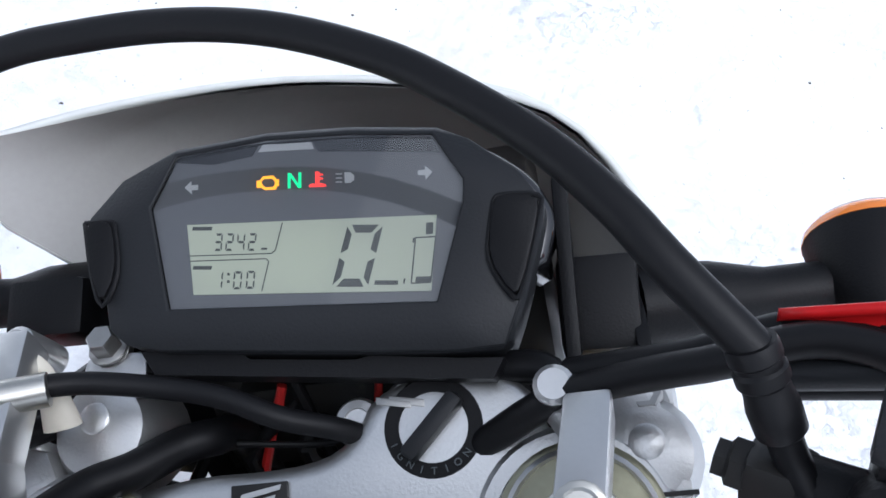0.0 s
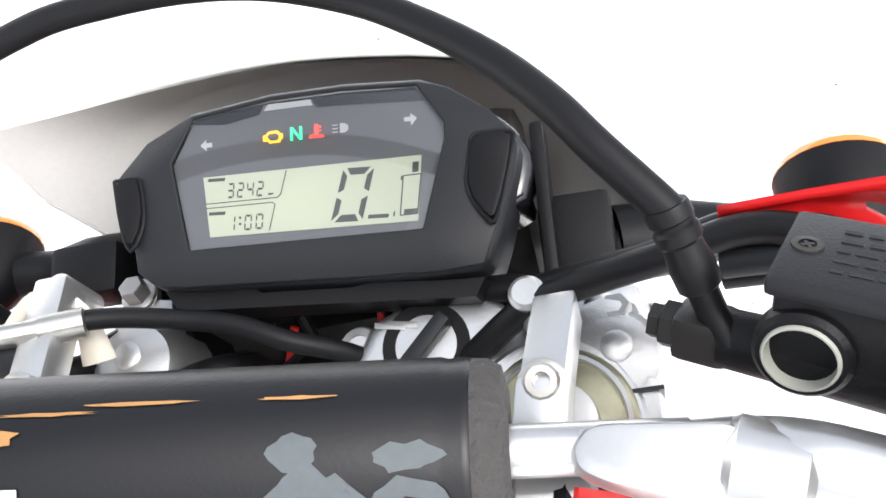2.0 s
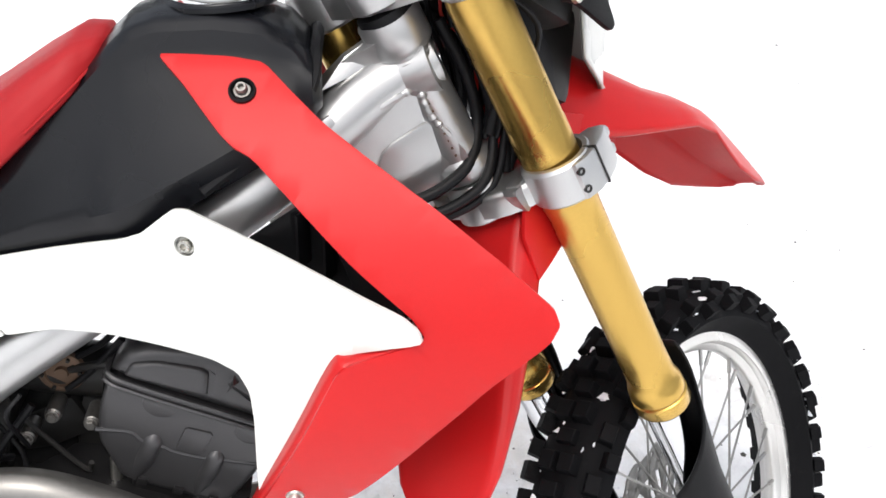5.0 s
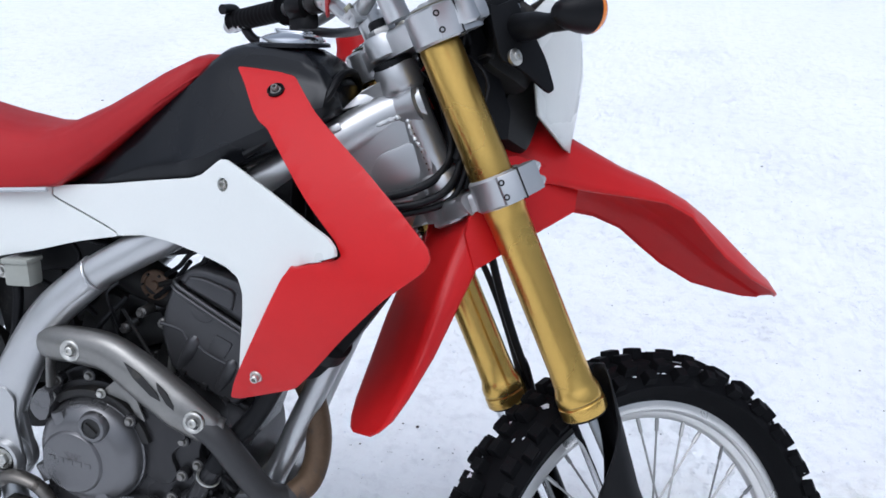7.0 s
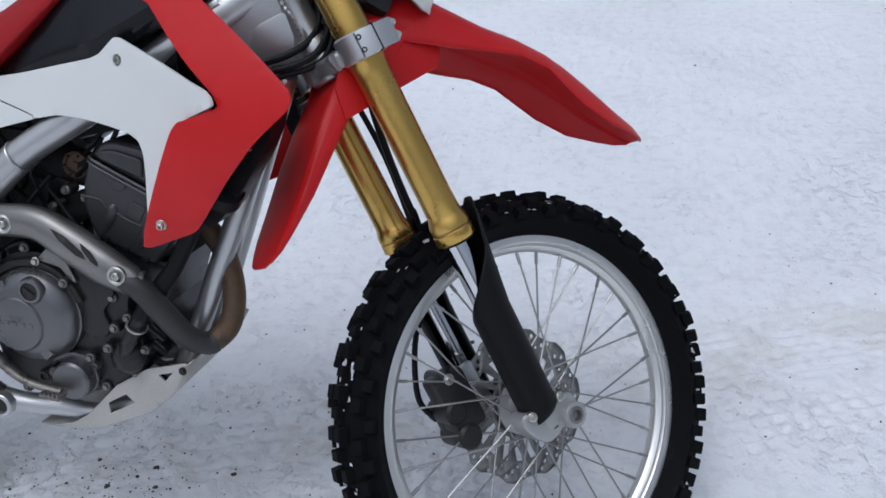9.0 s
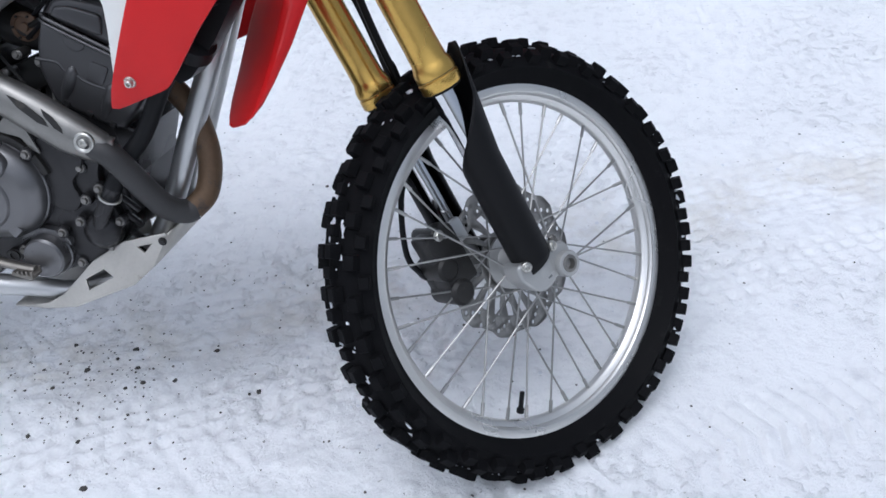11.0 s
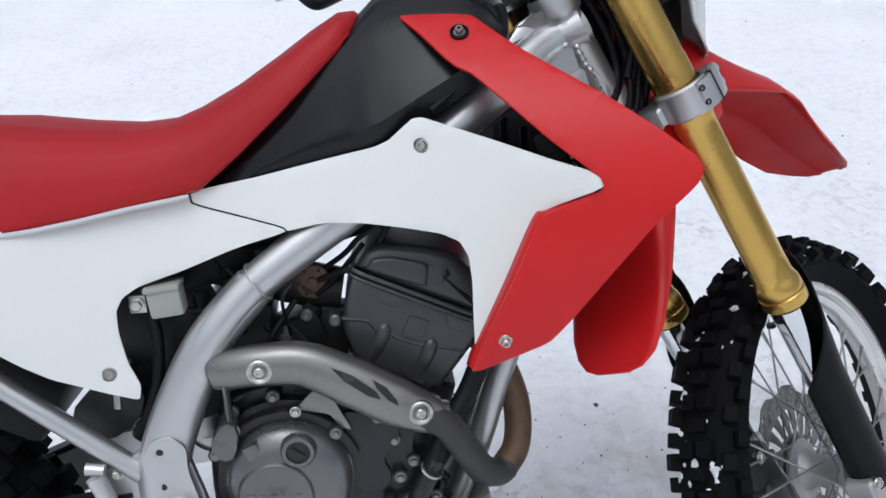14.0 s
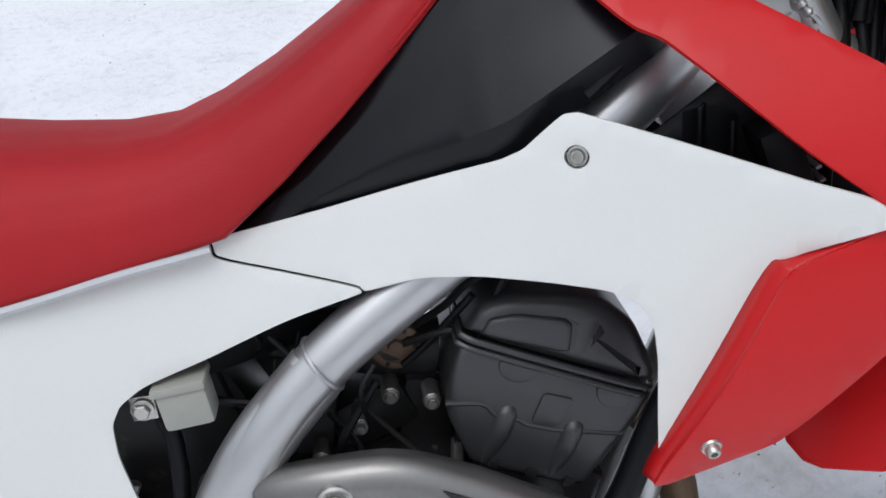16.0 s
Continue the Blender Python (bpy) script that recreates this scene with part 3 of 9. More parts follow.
bm = flat_fill(loops, lambda u, v: (u, 0.0475, v))
wheel_part("brake_disc", bm, DISC, "wavy drilled front brake disc", thick=0.0035)


# forks
def fork_leg(y, out_side):
    leg = new("fork_leg")
    leg.parent = bike
    leg["label"] = "gold upside-down fork leg"
    bm = B()
    lathe(bm, on_fork(0.319, y), D, [(0, 0.0230), (0.001, 0.0300), (0.003, 0.0312), (0.017, 0.0312), (0.0182, 0.0302), (0.0186, 0.0292), (0.0206, 0.0292), (0.0211, 0.0304), (0.0245, 0.0308), (0.0330, 0.0300), (0.0385, 0.0282), (0.0440, 0.0264), (0.072, 0.0256),
                                     (0.235, 0.0260), (0.270, 0.0262), (0.283, 0.0268), (0.285, 0.0276), (0.365, 0.0276), (0.368, 0.0270), (0.500, 0.0270), (0.503, 0.0262), (0.540, 0.0262)], 40)
    part("outer_tube", bm, GOLD, leg, "gold anodised outer tube", True)
    bm = B()
    lathe(bm, on_fork(0.339, y), D, [(0, 0.02935), (0.0012, 0.02935)], 40, caps=False)
    part("seal_groove", bm, GREASE_SHADE, leg, "", True)
    bm = B()
    lathe(bm, on_fork(-0.015, y), D, [(0, 0.0205), (0.340, 0.0205)], 32)
    part("inner_tube", bm, CHROME, leg, "chromed inner tube", True)
    bm = B()
    lathe(bm, on_fork(0.315, y), D, [(0, 0.0222), (0.001, 0.0265), (0.005, 0.0268), (0.006, 0.0250)], 32)
    part("dust_seal", bm, CABLE, leg, "black rubber dust seal", True)
    # cast foot: a broad toe under the leg, a split eye round the axle and a mount for the guard
    bm = B()
    toe = [(-0.046, 0.036), (-0.050, 0.012), (-0.037, -0.014), (-0.020, -0.029), (0.000, -0.028), (0.012, -0.022), (0.038, -0.027), (0.052, -0.012), (0.057, 0.006), (0.050, 0.019), (0.028, 0.022), (0.006, 0.021), (-0.020, 0.032)]
    prism(bm, rounded([on_fork(q, y + out_side * -0.016, u) for u, q in toe], 2, 0.2), V((0, out_side * 0.036, 0)), 0.006, 3)
    lathe(bm, on_fork(-0.012, y), D, [(0, 0.020), (0.004, 0.0245), (0.045, 0.0255), (0.060, 0.0235)], 28)
    lathe(bm, AXLE + V((0, y - out_side * 0.018, 0)), (0, out_side, 0), [(0, 0.021), (0.036, 0.021), (0.039, 0.019), (0.039, 0.0140), (0.030, 0.0135)], 28)
    foot = part("axle_lug", bm, LUG, leg, "grey cast axle foot", True)
    for off in (0.030, 0.046):
        bm = B()
        lathe(bm, on_fork(0.018, y + out_side * 0.002, off), D, [(0, 0.0078), (0.006, 0.0074), (0.007, 0.006)], 16)
        hexbolt(bm, on_fork(0.025, y + out_side * 0.002, off), D, 0.0052, 0.005)
        part("pinch_bolt", bm, DULL, foot, "", True)
    bm = B()
    lathe(bm, AXLE + V((0, y + out_side * 0.012, 0)), (0, out_side, 0), [(0, 0.0138), (0.0095, 0.0136), (0.0105, 0.0120), (0.0105, 0.0085), (-0.004, 0.0080), (-0.004, 0)], 24, caps=False)
    part("axle_end", bm, DULL, foot, "hollow steel axle end", True)
    bm = B()
    # dark disc paints the shade inside the hollow axle
    lathe(bm, AXLE + V((0, y + out_side * 0.0085, 0)), (0, out_side, 0), [(0, 0.0086), (0.0010, 0.0086)], 6)
    part("axle_bore", bm, GREASE_SHADE, foot, "", True)
    # guard: a shell round the front of the tube, its top cut to a slope
    bm = B()
    rings = []
    seg = 18
    for k in range(41):
        s = 0.016 + 0.350 * k / 40
        rear = 205 if s < 0.19 else max(62.0, 205 - 143 * ((s - 0.19) / 0.105)) if s < 0.295 else max(14.0, 62 - 48 * ((s - 0.295) / 0.071) ** 2)
        fore = 60 if s < 0.30 else 60 - 46 * ((s - 0.30) / 0.066) ** 2
        rr = 0.0320 + 0.0035 * max(0, (s - 0.20)) / 0.17
        centre = on_fork(s, y, -0.002 + 0.018 * max(0, (s - 0.20)) / 0.17)
        ring = []
        for j in range(seg + 1):
            a = radians(-fore + (fore + rear) * j / seg)
            ring.append(centre + rr * (math.cos(a) * FW + out_side * math.sin(a) * V((0, 1, 0))) + D * (0.010 * math.cos(a) if k == 0 else 0.0))
        rings.append(ring)
    rows = [[bm.verts.new(v) for v in r] for r in rings]
    for i in range(len(rows) - 1):
        for j in range(seg):
            bm.faces.new((rows[i][j], rows[i][j + 1], rows[i + 1][j + 1], rows[i + 1][j]))
    bmesh.ops.recalc_face_normals(bm, faces=bm.faces[:])
    guard = part("fork_guard", bm, BLACK, leg, "black plastic fork guard", True, thick=0.003)
    for sq, u, yy in ((0.026, -0.032, 0.022), (0.026, 0.026, 0.024)):
        bm = B()
        lathe(bm, on_fork(sq, y + out_side * yy, u), V((0, out_side, 0)) + FW * (u * 12), [(-0.006, 0.0085), (0.002, 0.0085), (0.003, 0.0075)], 20)
        hexbolt(bm, on_fork(sq, y + out_side * yy, u) + (V((0, out_side, 0)) + FW * (u * 12)).normalized() * 0.003, V((0, out_side, 0)) + FW * (u * 12), 0.0058, 0.003, False, True)
        part("guard_bolt", bm, BOLT, guard, "bright guard bolt with a washer", True)
    return leg


fork_leg(-0.0850, -1)
fork_leg(0.0960, 1)

# caliper on the inner left leg, with its hose
bm = B()
box(bm, AXLE + V((-0.128, 0.052, 0.022)), (0.060, 0.050, 0.105), (FW, (0, 1, 0), D), 0.010)
box(bm, AXLE + V((-0.118, 0.082, -0.010)), (0.050, 0.028, 0.085), (FW, (0, 1, 0), D), 0.010)
rod(bm, AXLE + V((-0.150, 0.030, 0.060)), AXLE + V((-0.150, 0.095, 0.060)), 0.012, 14)
rod(bm, AXLE + V((-0.115, 0.020, -0.035)), AXLE + V((-0.115, 0.095, -0.035)), 0.022, 18)
rod(bm, AXLE + V((-0.140, 0.020, 0.005)), AXLE + V((-0.140, 0.095, 0.005)), 0.020, 18)
caliper = part("brake_caliper", bm, GREASE_SHADE, bike, "dark front brake caliper", True)
bm = B()
box(bm, AXLE + V((-0.105, 0.056, 0.058)), (0.045, 0.012, 0.040), (FW, (0, 1, 0), D), 0.004)
part("bracket", bm, CAST, caliper, "grey caliper bracket", True)
bm = B()
hexbolt(bm, AXLE + V((-0.150, 0.028, 0.060)), (0, -1, 0), 0.007, 0.006)
part("bolt", bm, BOLT, caliper, "", True)
bm = B()
tube(bm, [AXLE + V(q) for q in ((-0.150, 0.075, -0.010), (-0.180, 0.080, 0.030), (-0.178, 0.085, 0.120), (-0.150, 0.095, 0.190), (-0.150, 0.100, 0.260), (-0.205, 0.110, 0.430), (-0.300, 0.110, 0.600), (-0.330, 0.100, 0.700))], 0.0052, 8)
part("brake_hose", bm, CABLE, bike, "black front brake hose", True)
bm = B()
tube(bm, [on_fork(s, y, u) for s, y, u in ((0.640, 0.070, 0.075), (0.560, 0.082, 0.062), (0.490, 0.087, 0.052), (0.410, 0.088, 0.044), (0.340, 0.088, 0.041), (0.280, 0.086, 0.038))], 0.0062, 10)
part("speed_sensor_lead", bm, CABLE, bike, "thick black sleeve ahead of the fork leg", True)


# clamps: cast yokes round both legs
def yoke(s0, s1, out_r, waist, label, name):
    """Cast rings round both legs, joined by a web; each ring ends ahead in a split lug with two bolts through it."""
    m = new(name)
    m.parent = bike
    m["label"] = label
    h = s1 - s0
    for y, side in ((-0.085, -1), (0.096, 1)):
        bm = B()
        lathe(bm, on_fork(s0, y), D, [(0, out_r - 0.003), (0.003, out_r), (h - 0.003, out_r), (h, out_r - 0.003), (h, 0.0272), (0, 0.0272)], 40, caps=False, closed=True)
        lug = [(-0.020, 0.0275), (-0.0185, 0.0325), (-0.006, 0.0385), (0.012, 0.0395), (0.030, 0.0365), (0.0440, 0.0310), (0.0465, 0.0240), (0.0440, 0.0130), (0.034, 0.0080), (0.0265, 0.0100), (0.0220, 0.0180), (0.0120, 0.0260), (0.000, 0.0285)]
        prism(bm, [on_fork(s0 + 0.0015, y + side * o, u) for u, o in lug], D * (h - 0.003), 0.003, 2)
        part("clamp_ring", bm, CAST, m, "", True)
    bm = B()
    prism(bm, rounded([on_fork(s0 + (0.010 if s0 > 0.7 else 0.004), y, u + 0.011) for u, y in waist], 2), D * (0.031 if s0 > 0.7 else h * 0.60), 0.007, 3)
    low = 0.013 if s0 > 0.7 else -0.004
    lathe(bm, on_stem(s0 + low), D, [(0, 0.026), (0.003, 0.030), (h - 0.004 - low, 0.030), (h - low, 0.027)], 32)
    part("bridge", bm, CAST, m, "", True)
    for y, side in ((-0.085, -1), (0.096, 1)):
        for k in (0.27, 0.74):
            bm = B()
            # recessed bolt head in the rear of the lug
            n = (V((0, side, 0)) - FW * 0.42).normalized()
            lathe(bm, on_fork(s0 + h * k, y + side * 0.0315, -0.0155), n, [(-0.004, 0.0040), (0.0032, 0.0040), (0.0036, 0.0035), (0.0036, 0.0022), (0.0006, 0.0020), (0.0006, 0)], 14, caps=False)
            part("bolt_hole", bm, GREASE_SHADE, m, "", True)
            bm = B()
            lathe(bm, on_fork(s0 + h * k, y + side * 0.0235, 0.0440), FW, [(0, 0.0075), (0.0040, 0.0072), (0.0046, 0.0055), (0.0046, 0.0042), (0.0085, 0.0040), (0.0090, 0.0030)], 14)
            part("clamp_bolt", bm, CAST, m, "", True)
        bm = B()
        # dark strip drawn for the shade in the clamp's slit
        box(bm, on_fork(s0 + h * 0.5, y + side * 0.0335, 0.0085), (0.0016, 0.0135, h + 0.0006), (FW, (0, 1, 0), D), 0)
        part("split", bm, GREASE_SHADE, m, "", True)
    return m


WAIST_LOW = [(-0.060, -0.040), (-0.062, 0.0), (-0.060, 0.040), (-0.030, 0.075), (0.012, 0.080), (0.022, 0.040), (0.020, 0.0), (0.022, -0.040), (0.012, -0.080), (-0.030, -0.075)]
low_yoke = yoke(0.613, 0.653, 0.0350, WAIST_LOW, "cast aluminium lower fork yoke", "lower_yoke")
bm = B()
box(bm, on_fork(0.630, -0.050, -0.026), (0.018, 0.016, 0.026), (FW, (0, 1, 0), D), 0.004)
prism(bm, rounded([on_fork(q, -0.059, u) for u, q in ((-0.044, 0.642), (-0.026, 0.640), (-0.022, 0.626), (-0.034, 0.612), (-0.040, 0.622))], 1), V((0, 0.018, 0)), 0.002)
part("steering_stop", bm, CAST, low_yoke, "", True)
WAIST_UP = [(-0.046, -0.045), (-0.052, 0.0), (-0.046, 0.045), (-0.034, 0.085), (0.008, 0.090), (0.019, 0.060), (0.018, 0.012), (0.024, -0.008), (0.046, -0.020), (0.048, -0.070), (0.010, -0.090), (-0.034, -0.085)]
up_yoke = yoke(0.824, 0.867, 0.0350, WAIST_UP, "cast aluminium upper fork yoke", "upper_yoke")

for y, nose, tip in ((FORK_Y, 0.050, 0.084), (-FORK_Y - 0.020, 0.022, 0.040)):
    bm = B()
    lathe(bm, on_fork(0.832, y * 1.02, nose), D, [(0, 0.020), (0.003, 0.023), (0.026, 0.0215), (0.033, 0.0175), (0.0345, 0.012), (0.0345, 0)], 28, caps=False)
    box(bm, on_fork(0.844, y * 1.03, nose + 0.016), (0.034, 0.030, 0.026), (FW, (0, 1, 0), D), 0.008)
    part("nose", bm, CAST, up_yoke, "", True)
    bm = B()
    lathe(bm, on_fork(0.8655, y * 1.04, nose + 0.004), D, [(0, 0.0062), (0.0016, 0.0060), (0.0022, 0.0050), (0.0022, 0)], 20, caps=False)
    part("nose_plug", bm, CAST, up_yoke, "", True)
    bm = B()
    hexbolt(bm, on_fork(0.856, y * 1.06, tip), D + FW * 0.3, 0.0062, 0.009)
    lathe(bm, on_fork(0.852, y * 1.06, tip), D, [(0, 0.0085), (0.004, 0.0085), (0.0045, 0.007)], 18)
    part("pinch_bolt", bm, STEEL, up_yoke, "", True)
for y in (-FORK_Y, FORK_Y):
    bm = B()
    lathe(bm, on_fork(0.865, y), D, [(0, 0.0262), (0.006, 0.0262), (0.007, 0.0245), (0.0035, 0.0235), (0.0035, 0.0150), (0.010, 0.0140), (0.010, 0)], 36, caps=False)
    part("fork_cap", bm, ALLOY, up_yoke, "machined fork cap", True)
    bm = B()
    lathe(bm, on_fork(0.8665, y), D, [(0, 0.0275), (0.0022, 0.0285), (0.003, 0.0270)], 36)
    part("cap_ring", bm, BRASSY, up_yoke, "", True)
bm = B()
lathe(bm, on_stem(0.862), D, [(0, 0.0215), (0.002, 0.0215), (0.003, 0.0195)], 24)
lathe(bm, on_stem(0.864), D, [(0, 0.0185), (0.009, 0.0185), (0.011, 0.0170)], 6)
part("stem_nut", bm, STEEL, up_yoke, "zinc plated stem nut", True)
bm = B()
lathe(bm, on_stem(0.873), D, [(0, 0.0145), (0.010, 0.0145), (0.013, 0.0120), (0.0135, 0)], 24)
part("stem_plug", bm, CABLE, up_yoke, "black rubber stem plug", True)

# badge on the yoke: a plain wing-like mark in a dark square
bm = B()
badge_c = on_stem(0.8660, 0.025, 0.0385)
box(bm, badge_c, (0.021, 0.021, 0.0016), (FW, (0, 1, 0), D), 0.001)
part("badge", bm, GREASE_SHADE, up_yoke, "dark square badge with a pale mark", True)
bm = B()
for k in range(5):
    w = 0.015 - 0.0022 * k
    q = badge_c + D * 0.0012 + FW * (0.006 - 0.0034 * k)
    prism(bm, [q + V((0, 0.007, 0)) - FW * 0.0012, q + V((0, 0.007 - w, 0)) + FW * 0.0016, q + V((0, 0.0065 - w, 0)) + FW * 0.0034, q + V((0, 0.006, 0)) + FW * 0.0010], D * 0.0005, 0)
part("badge_mark", bm, PALE, up_yoke, "", True)

# ignition lock boss with key
ig = on_stem(0.850, -0.039, 0.046) + V((0.022, 0, -0.006))
bm = B()
lathe(bm, ig, D, [(0, 0.022), (0.003, 0.0245), (0.020, 0.0245), (0.023, 0.0225), (0.023, 0.019), (0.010, 0.019)], 36, caps=False)
lathe(bm, on_fork(0.836, -0.010, 0.044), D, [(0, 0.0095), (0.004, 0.0100), (0.020, 0.0092), (0.0225, 0.0080), (0.0230, 0.0050), (0.0222, 0.0046), (0.0222, 0)], 22, caps=False)
box(bm, on_fork(0.845, -0.012, 0.030), (0.030, 0.011, 0.016), (FW, (0, 1, 0), D), 0.004)
box(bm, ig - V((0, 0.026, 0)) + D * 0.004, (0.017, 0.017, 0.016), (FW, (0, 1, 0), D), 0.005)
lock = part("ignition_boss", bm, CAST, up_yoke, "cast ignition lock boss", True)
bm = B()
lathe(bm, ig + D * 0.012, D, [(0, 0.0190), (0.016, 0.0190), (0.019, 0.0175), (0.019, 0.0125), (0.016, 0.0118), (0.016, 0)], 36, caps=False)
ign = part("lock_ring", bm, BLACK, up_yoke, "black ignition switch ring", True)
bm = B()
lathe(bm, ig + D * 0.0282, D, [(0, 0.0112), (0.0012, 0.0105), (0.0016, 0)], 28, caps=False)
part("lock_face", bm, STEEL, ign, "steel lock face", True)
bm = B()
a = (FW * 0.72 - V((0, 0.70, 0))).normalized()
box(bm, ig + D * 0.031 + a * 0.000, (0.028, 0.0068, 0.012), (a, a.cross(D), D), 0.003)
box(bm, ig + D * 0.029, (0.018, 0.0055, 0.009), (a, a.cross(D), D), 0.002)
part("key", bm, DARK, ign, "black plastic ignition key", True)
bm = B()
for q in (-0.010, 0.006):
    box(bm, ig + D * 0.0305 + FW * 0.010 + V((0, 0.012 + q * 0.3, 0)), (0.0028, 0.013, 0.0012), (FW, (FW * 0.2 + V((0, 1, 0))).normalized(), D), 0.0004)
part("key_blade", bm, STEEL, ign, "", True)


def lettering(word, size, place, right, up, mat, parent, name, steer=True, depth=0.0004):
    """Raised writing in the built-in letters."""
    cu = bpy.data.curves.new(name, 'FONT')
    cu.body, cu.size, cu.extrude, cu.align_x, cu.align_y = word, size, depth, 'CENTER', 'CENTER'
    tmp = bpy.data.objects.new(name, cu)
    scene.collection.objects.link(tmp)
    me = tmp.to_mesh()
    bm = B()
    bm.from_mesh(me)
    tmp.to_mesh_clear()
    bpy.data.objects.remove(tmp)
    r, u = V(right).normalized(), V(up).normalized()
    n = r.cross(u)
    for v in bm.verts:
        v.co = V(place) + r * v.co.x + u * v.co.y + n * v.co.z
    return part(name, bm, mat, parent, "", steer)


for k, ch in enumerate("IGNITION"):
    ang = radians(200 + k * 17)
    radial = math.cos(ang) * V((0, -1, 0)) + math.sin(ang) * FW
    along = -math.sin(ang) * V((0, -1, 0)) + math.cos(ang) * FW
    lettering(ch, 0.0036, ig + D * 0.0314 + radial * 0.0152, along, -radial, GREYPRINT, ign, "letter", True, 0.0002)

# head tube boss nut on the ignition boss
bm = B()
lathe(bm, ig + V((0, 0.028, 0)) + D * 0.0225, D, [(0, 0.0052), (0.002, 0.005), (0.0022, 0)], 18, caps=False)
part("boss_bolt", bm, BOLT, up_yoke, "", True)

# front mudguard
fender = new("front_mudguard")
fender.parent = bike
fender["label"] = "red plastic front mudguard"


def ring_fender(x, z, w, drop, lip, slope, n=13):
    """Half a mudguard section, crowned, with skirts; slope: the way of the rim."""
    t = V((math.cos(slope), 0, math.sin(slope)))
    nrm = V((-t.z, 0, t.x))
    rowp = []
    for k in range(n):
        u = -1 + 2 * k / (n - 1)
        q = abs(u)
        dz = -drop * (0.30 * q ** 2 + 0.70 * max(0.0, (q - 0.55) / 0.45) ** 1.3)
        y = w * (u if q < 0.8 else math.copysign(0.8 + (q - 0.8) * lip, u))
        rowp.append(V((x, y, z)) + nrm * dz)
    return rowp


SECTIONS = [(-0.330, 1.006, 0.058, 0.085, 0.6, 0.30), (-0.285, 1.054, 0.060, 0.104, 0.6, 0.25), (-0.232, 1.078, 0.064, 0.100, 0.6, -0.15), (-0.170, 1.052, 0.076, 0.080, 0.7, -0.15),
            (-0.100, 1.024, 0.086, 0.054, 0.8, -0.12), (-0.040, 1.009, 0.088, 0.042, 0.8, -0.20), (0.015, 0.991, 0.085, 0.040, 0.8, -0.32),
            (0.060, 0.973, 0.080, 0.050, 0.8, -0.50), (0.110, 0.945, 0.074, 0.054, 0.8, -0.60), (0.165, 0.910, 0.066, 0.044, 0.9, -0.60), (0.215, 0.882, 0.050, 0.026, 0.9, -0.62), (0.238, 0.866, 0.036, 0.014, 0.9, -0.65), (0.248, 0.858, 0.020, 0.006, 0.9, -0.65)]
bm = B()
rows = [[bm.verts.new(v) for v in ring_fender(*s)] for s in SECTIONS]
for i in range(len(rows) - 1):
    for k in range(len(rows[0]) - 1):
        bm.faces.new((rows[i][k], rows[i][k + 1], rows[i + 1][k + 1], rows[i + 1][k]))
bmesh.ops.subdivide_edges(bm, edges=bm.edges[:], cuts=2, smooth=1.0, use_grid_fill=True)
bmesh.ops.recalc_face_normals(bm, faces=bm.faces[:])
part("blade", bm, RED, fender, "", True, sharp=50, thick=0.0032)
# rear flap: between the legs, turned down behind them
FLAP = [(-0.318, 0.960, 0.056, 0.060), (-0.352, 0.915, 0.060, 0.062), (-0.378, 0.860, 0.064, 0.054), (-0.402, 0.800, 0.068, 0.042), (-0.425, 0.735, 0.068, 0.028), (-0.444, 0.688, 0.063, 0.016), (-0.453, 0.665, 0.054, 0.010), (-0.459, 0.652, 0.040, 0.006), (-0.461, 0.648, 0.026, 0.004)]
bm = B()
rows = []
for x, z, w, fwd in FLAP:
    rowp = []
    for u, q in ((-1.02, 1.0), (-1.05, 0.62), (-1.03, 0.25), (-0.93, 0.03), (-0.6, 0.0), (0.0, -0.03), (0.6, 0.0), (0.93, 0.03), (1.03, 0.25), (1.05, 0.62), (1.02, 1.0)):
        rowp.append(bm.verts.new(V((x, 0.014, z)) + V((0, w * u, 0)) + V((0.93, 0, 0.36)) * fwd * q))
    rows.append(rowp)
for i in range(len(rows) - 1):
    for k in range(10):
        bm.faces.new((rows[i][k], rows[i][k + 1], rows[i + 1][k + 1], rows[i + 1][k]))
bmesh.ops.subdivide_edges(bm, edges=bm.edges[:], cuts=2, smooth=1.0, use_grid_fill=True)
bmesh.ops.recalc_face_normals(bm, faces=bm.faces[:])
part("flap", bm, RED, fender, "", True, sharp=50, thick=0.0032)
# side webs that join blade and flap past the legs
for sd in (-1, 1):
    bm = B()
    web = [(-0.330, 1.000), (-0.285, 1.010), (-0.220, 1.000), (-0.185, 0.975), (-0.190, 0.945), (-0.225, 0.925), (-0.275, 0.897), (-0.322, 0.868), (-0.345, 0.855), (-0.360, 0.900), (-0.345, 0.960)]
    prism(bm, [V((x, sd * 0.052, z)) for x, z in web], V((0, sd * 0.004, 0)), 0.001)
    part("side_web", bm, RED, fender, "", True)


# ---- body, in the machine's axes ----
def white_y(x, z):
    x, z = x + 0.7, z - 0.85
    return -0.1162 - 0.2237 * x + 0.1267 * z - 0.6557 * x * x - 0.3246 * x * z + 0.2298 * z * z


def shroud_y(x, z):
    x, z = x + 0.5, z - 0.9
    return -0.2044 - 0.0972 * x + 0.1562 * z - 0.1103 * x * x - 0.3068 * x * z + 2.0149 * z * z + 1.8521 * z ** 3 + 1.0351 * x * z * z


def loop2(points, times=2, keep=0.2):
    return [(q.x, q.y) for q in rounded([(x, z, 0) for x, z in points], times, keep)]


def ellipse2(cx, cz, r, n=20):
    return [(cx + r * math.cos(2 * math.pi * k / n), cz + r * math.sin(2 * math.pi * k / n)) for k in range(n)]


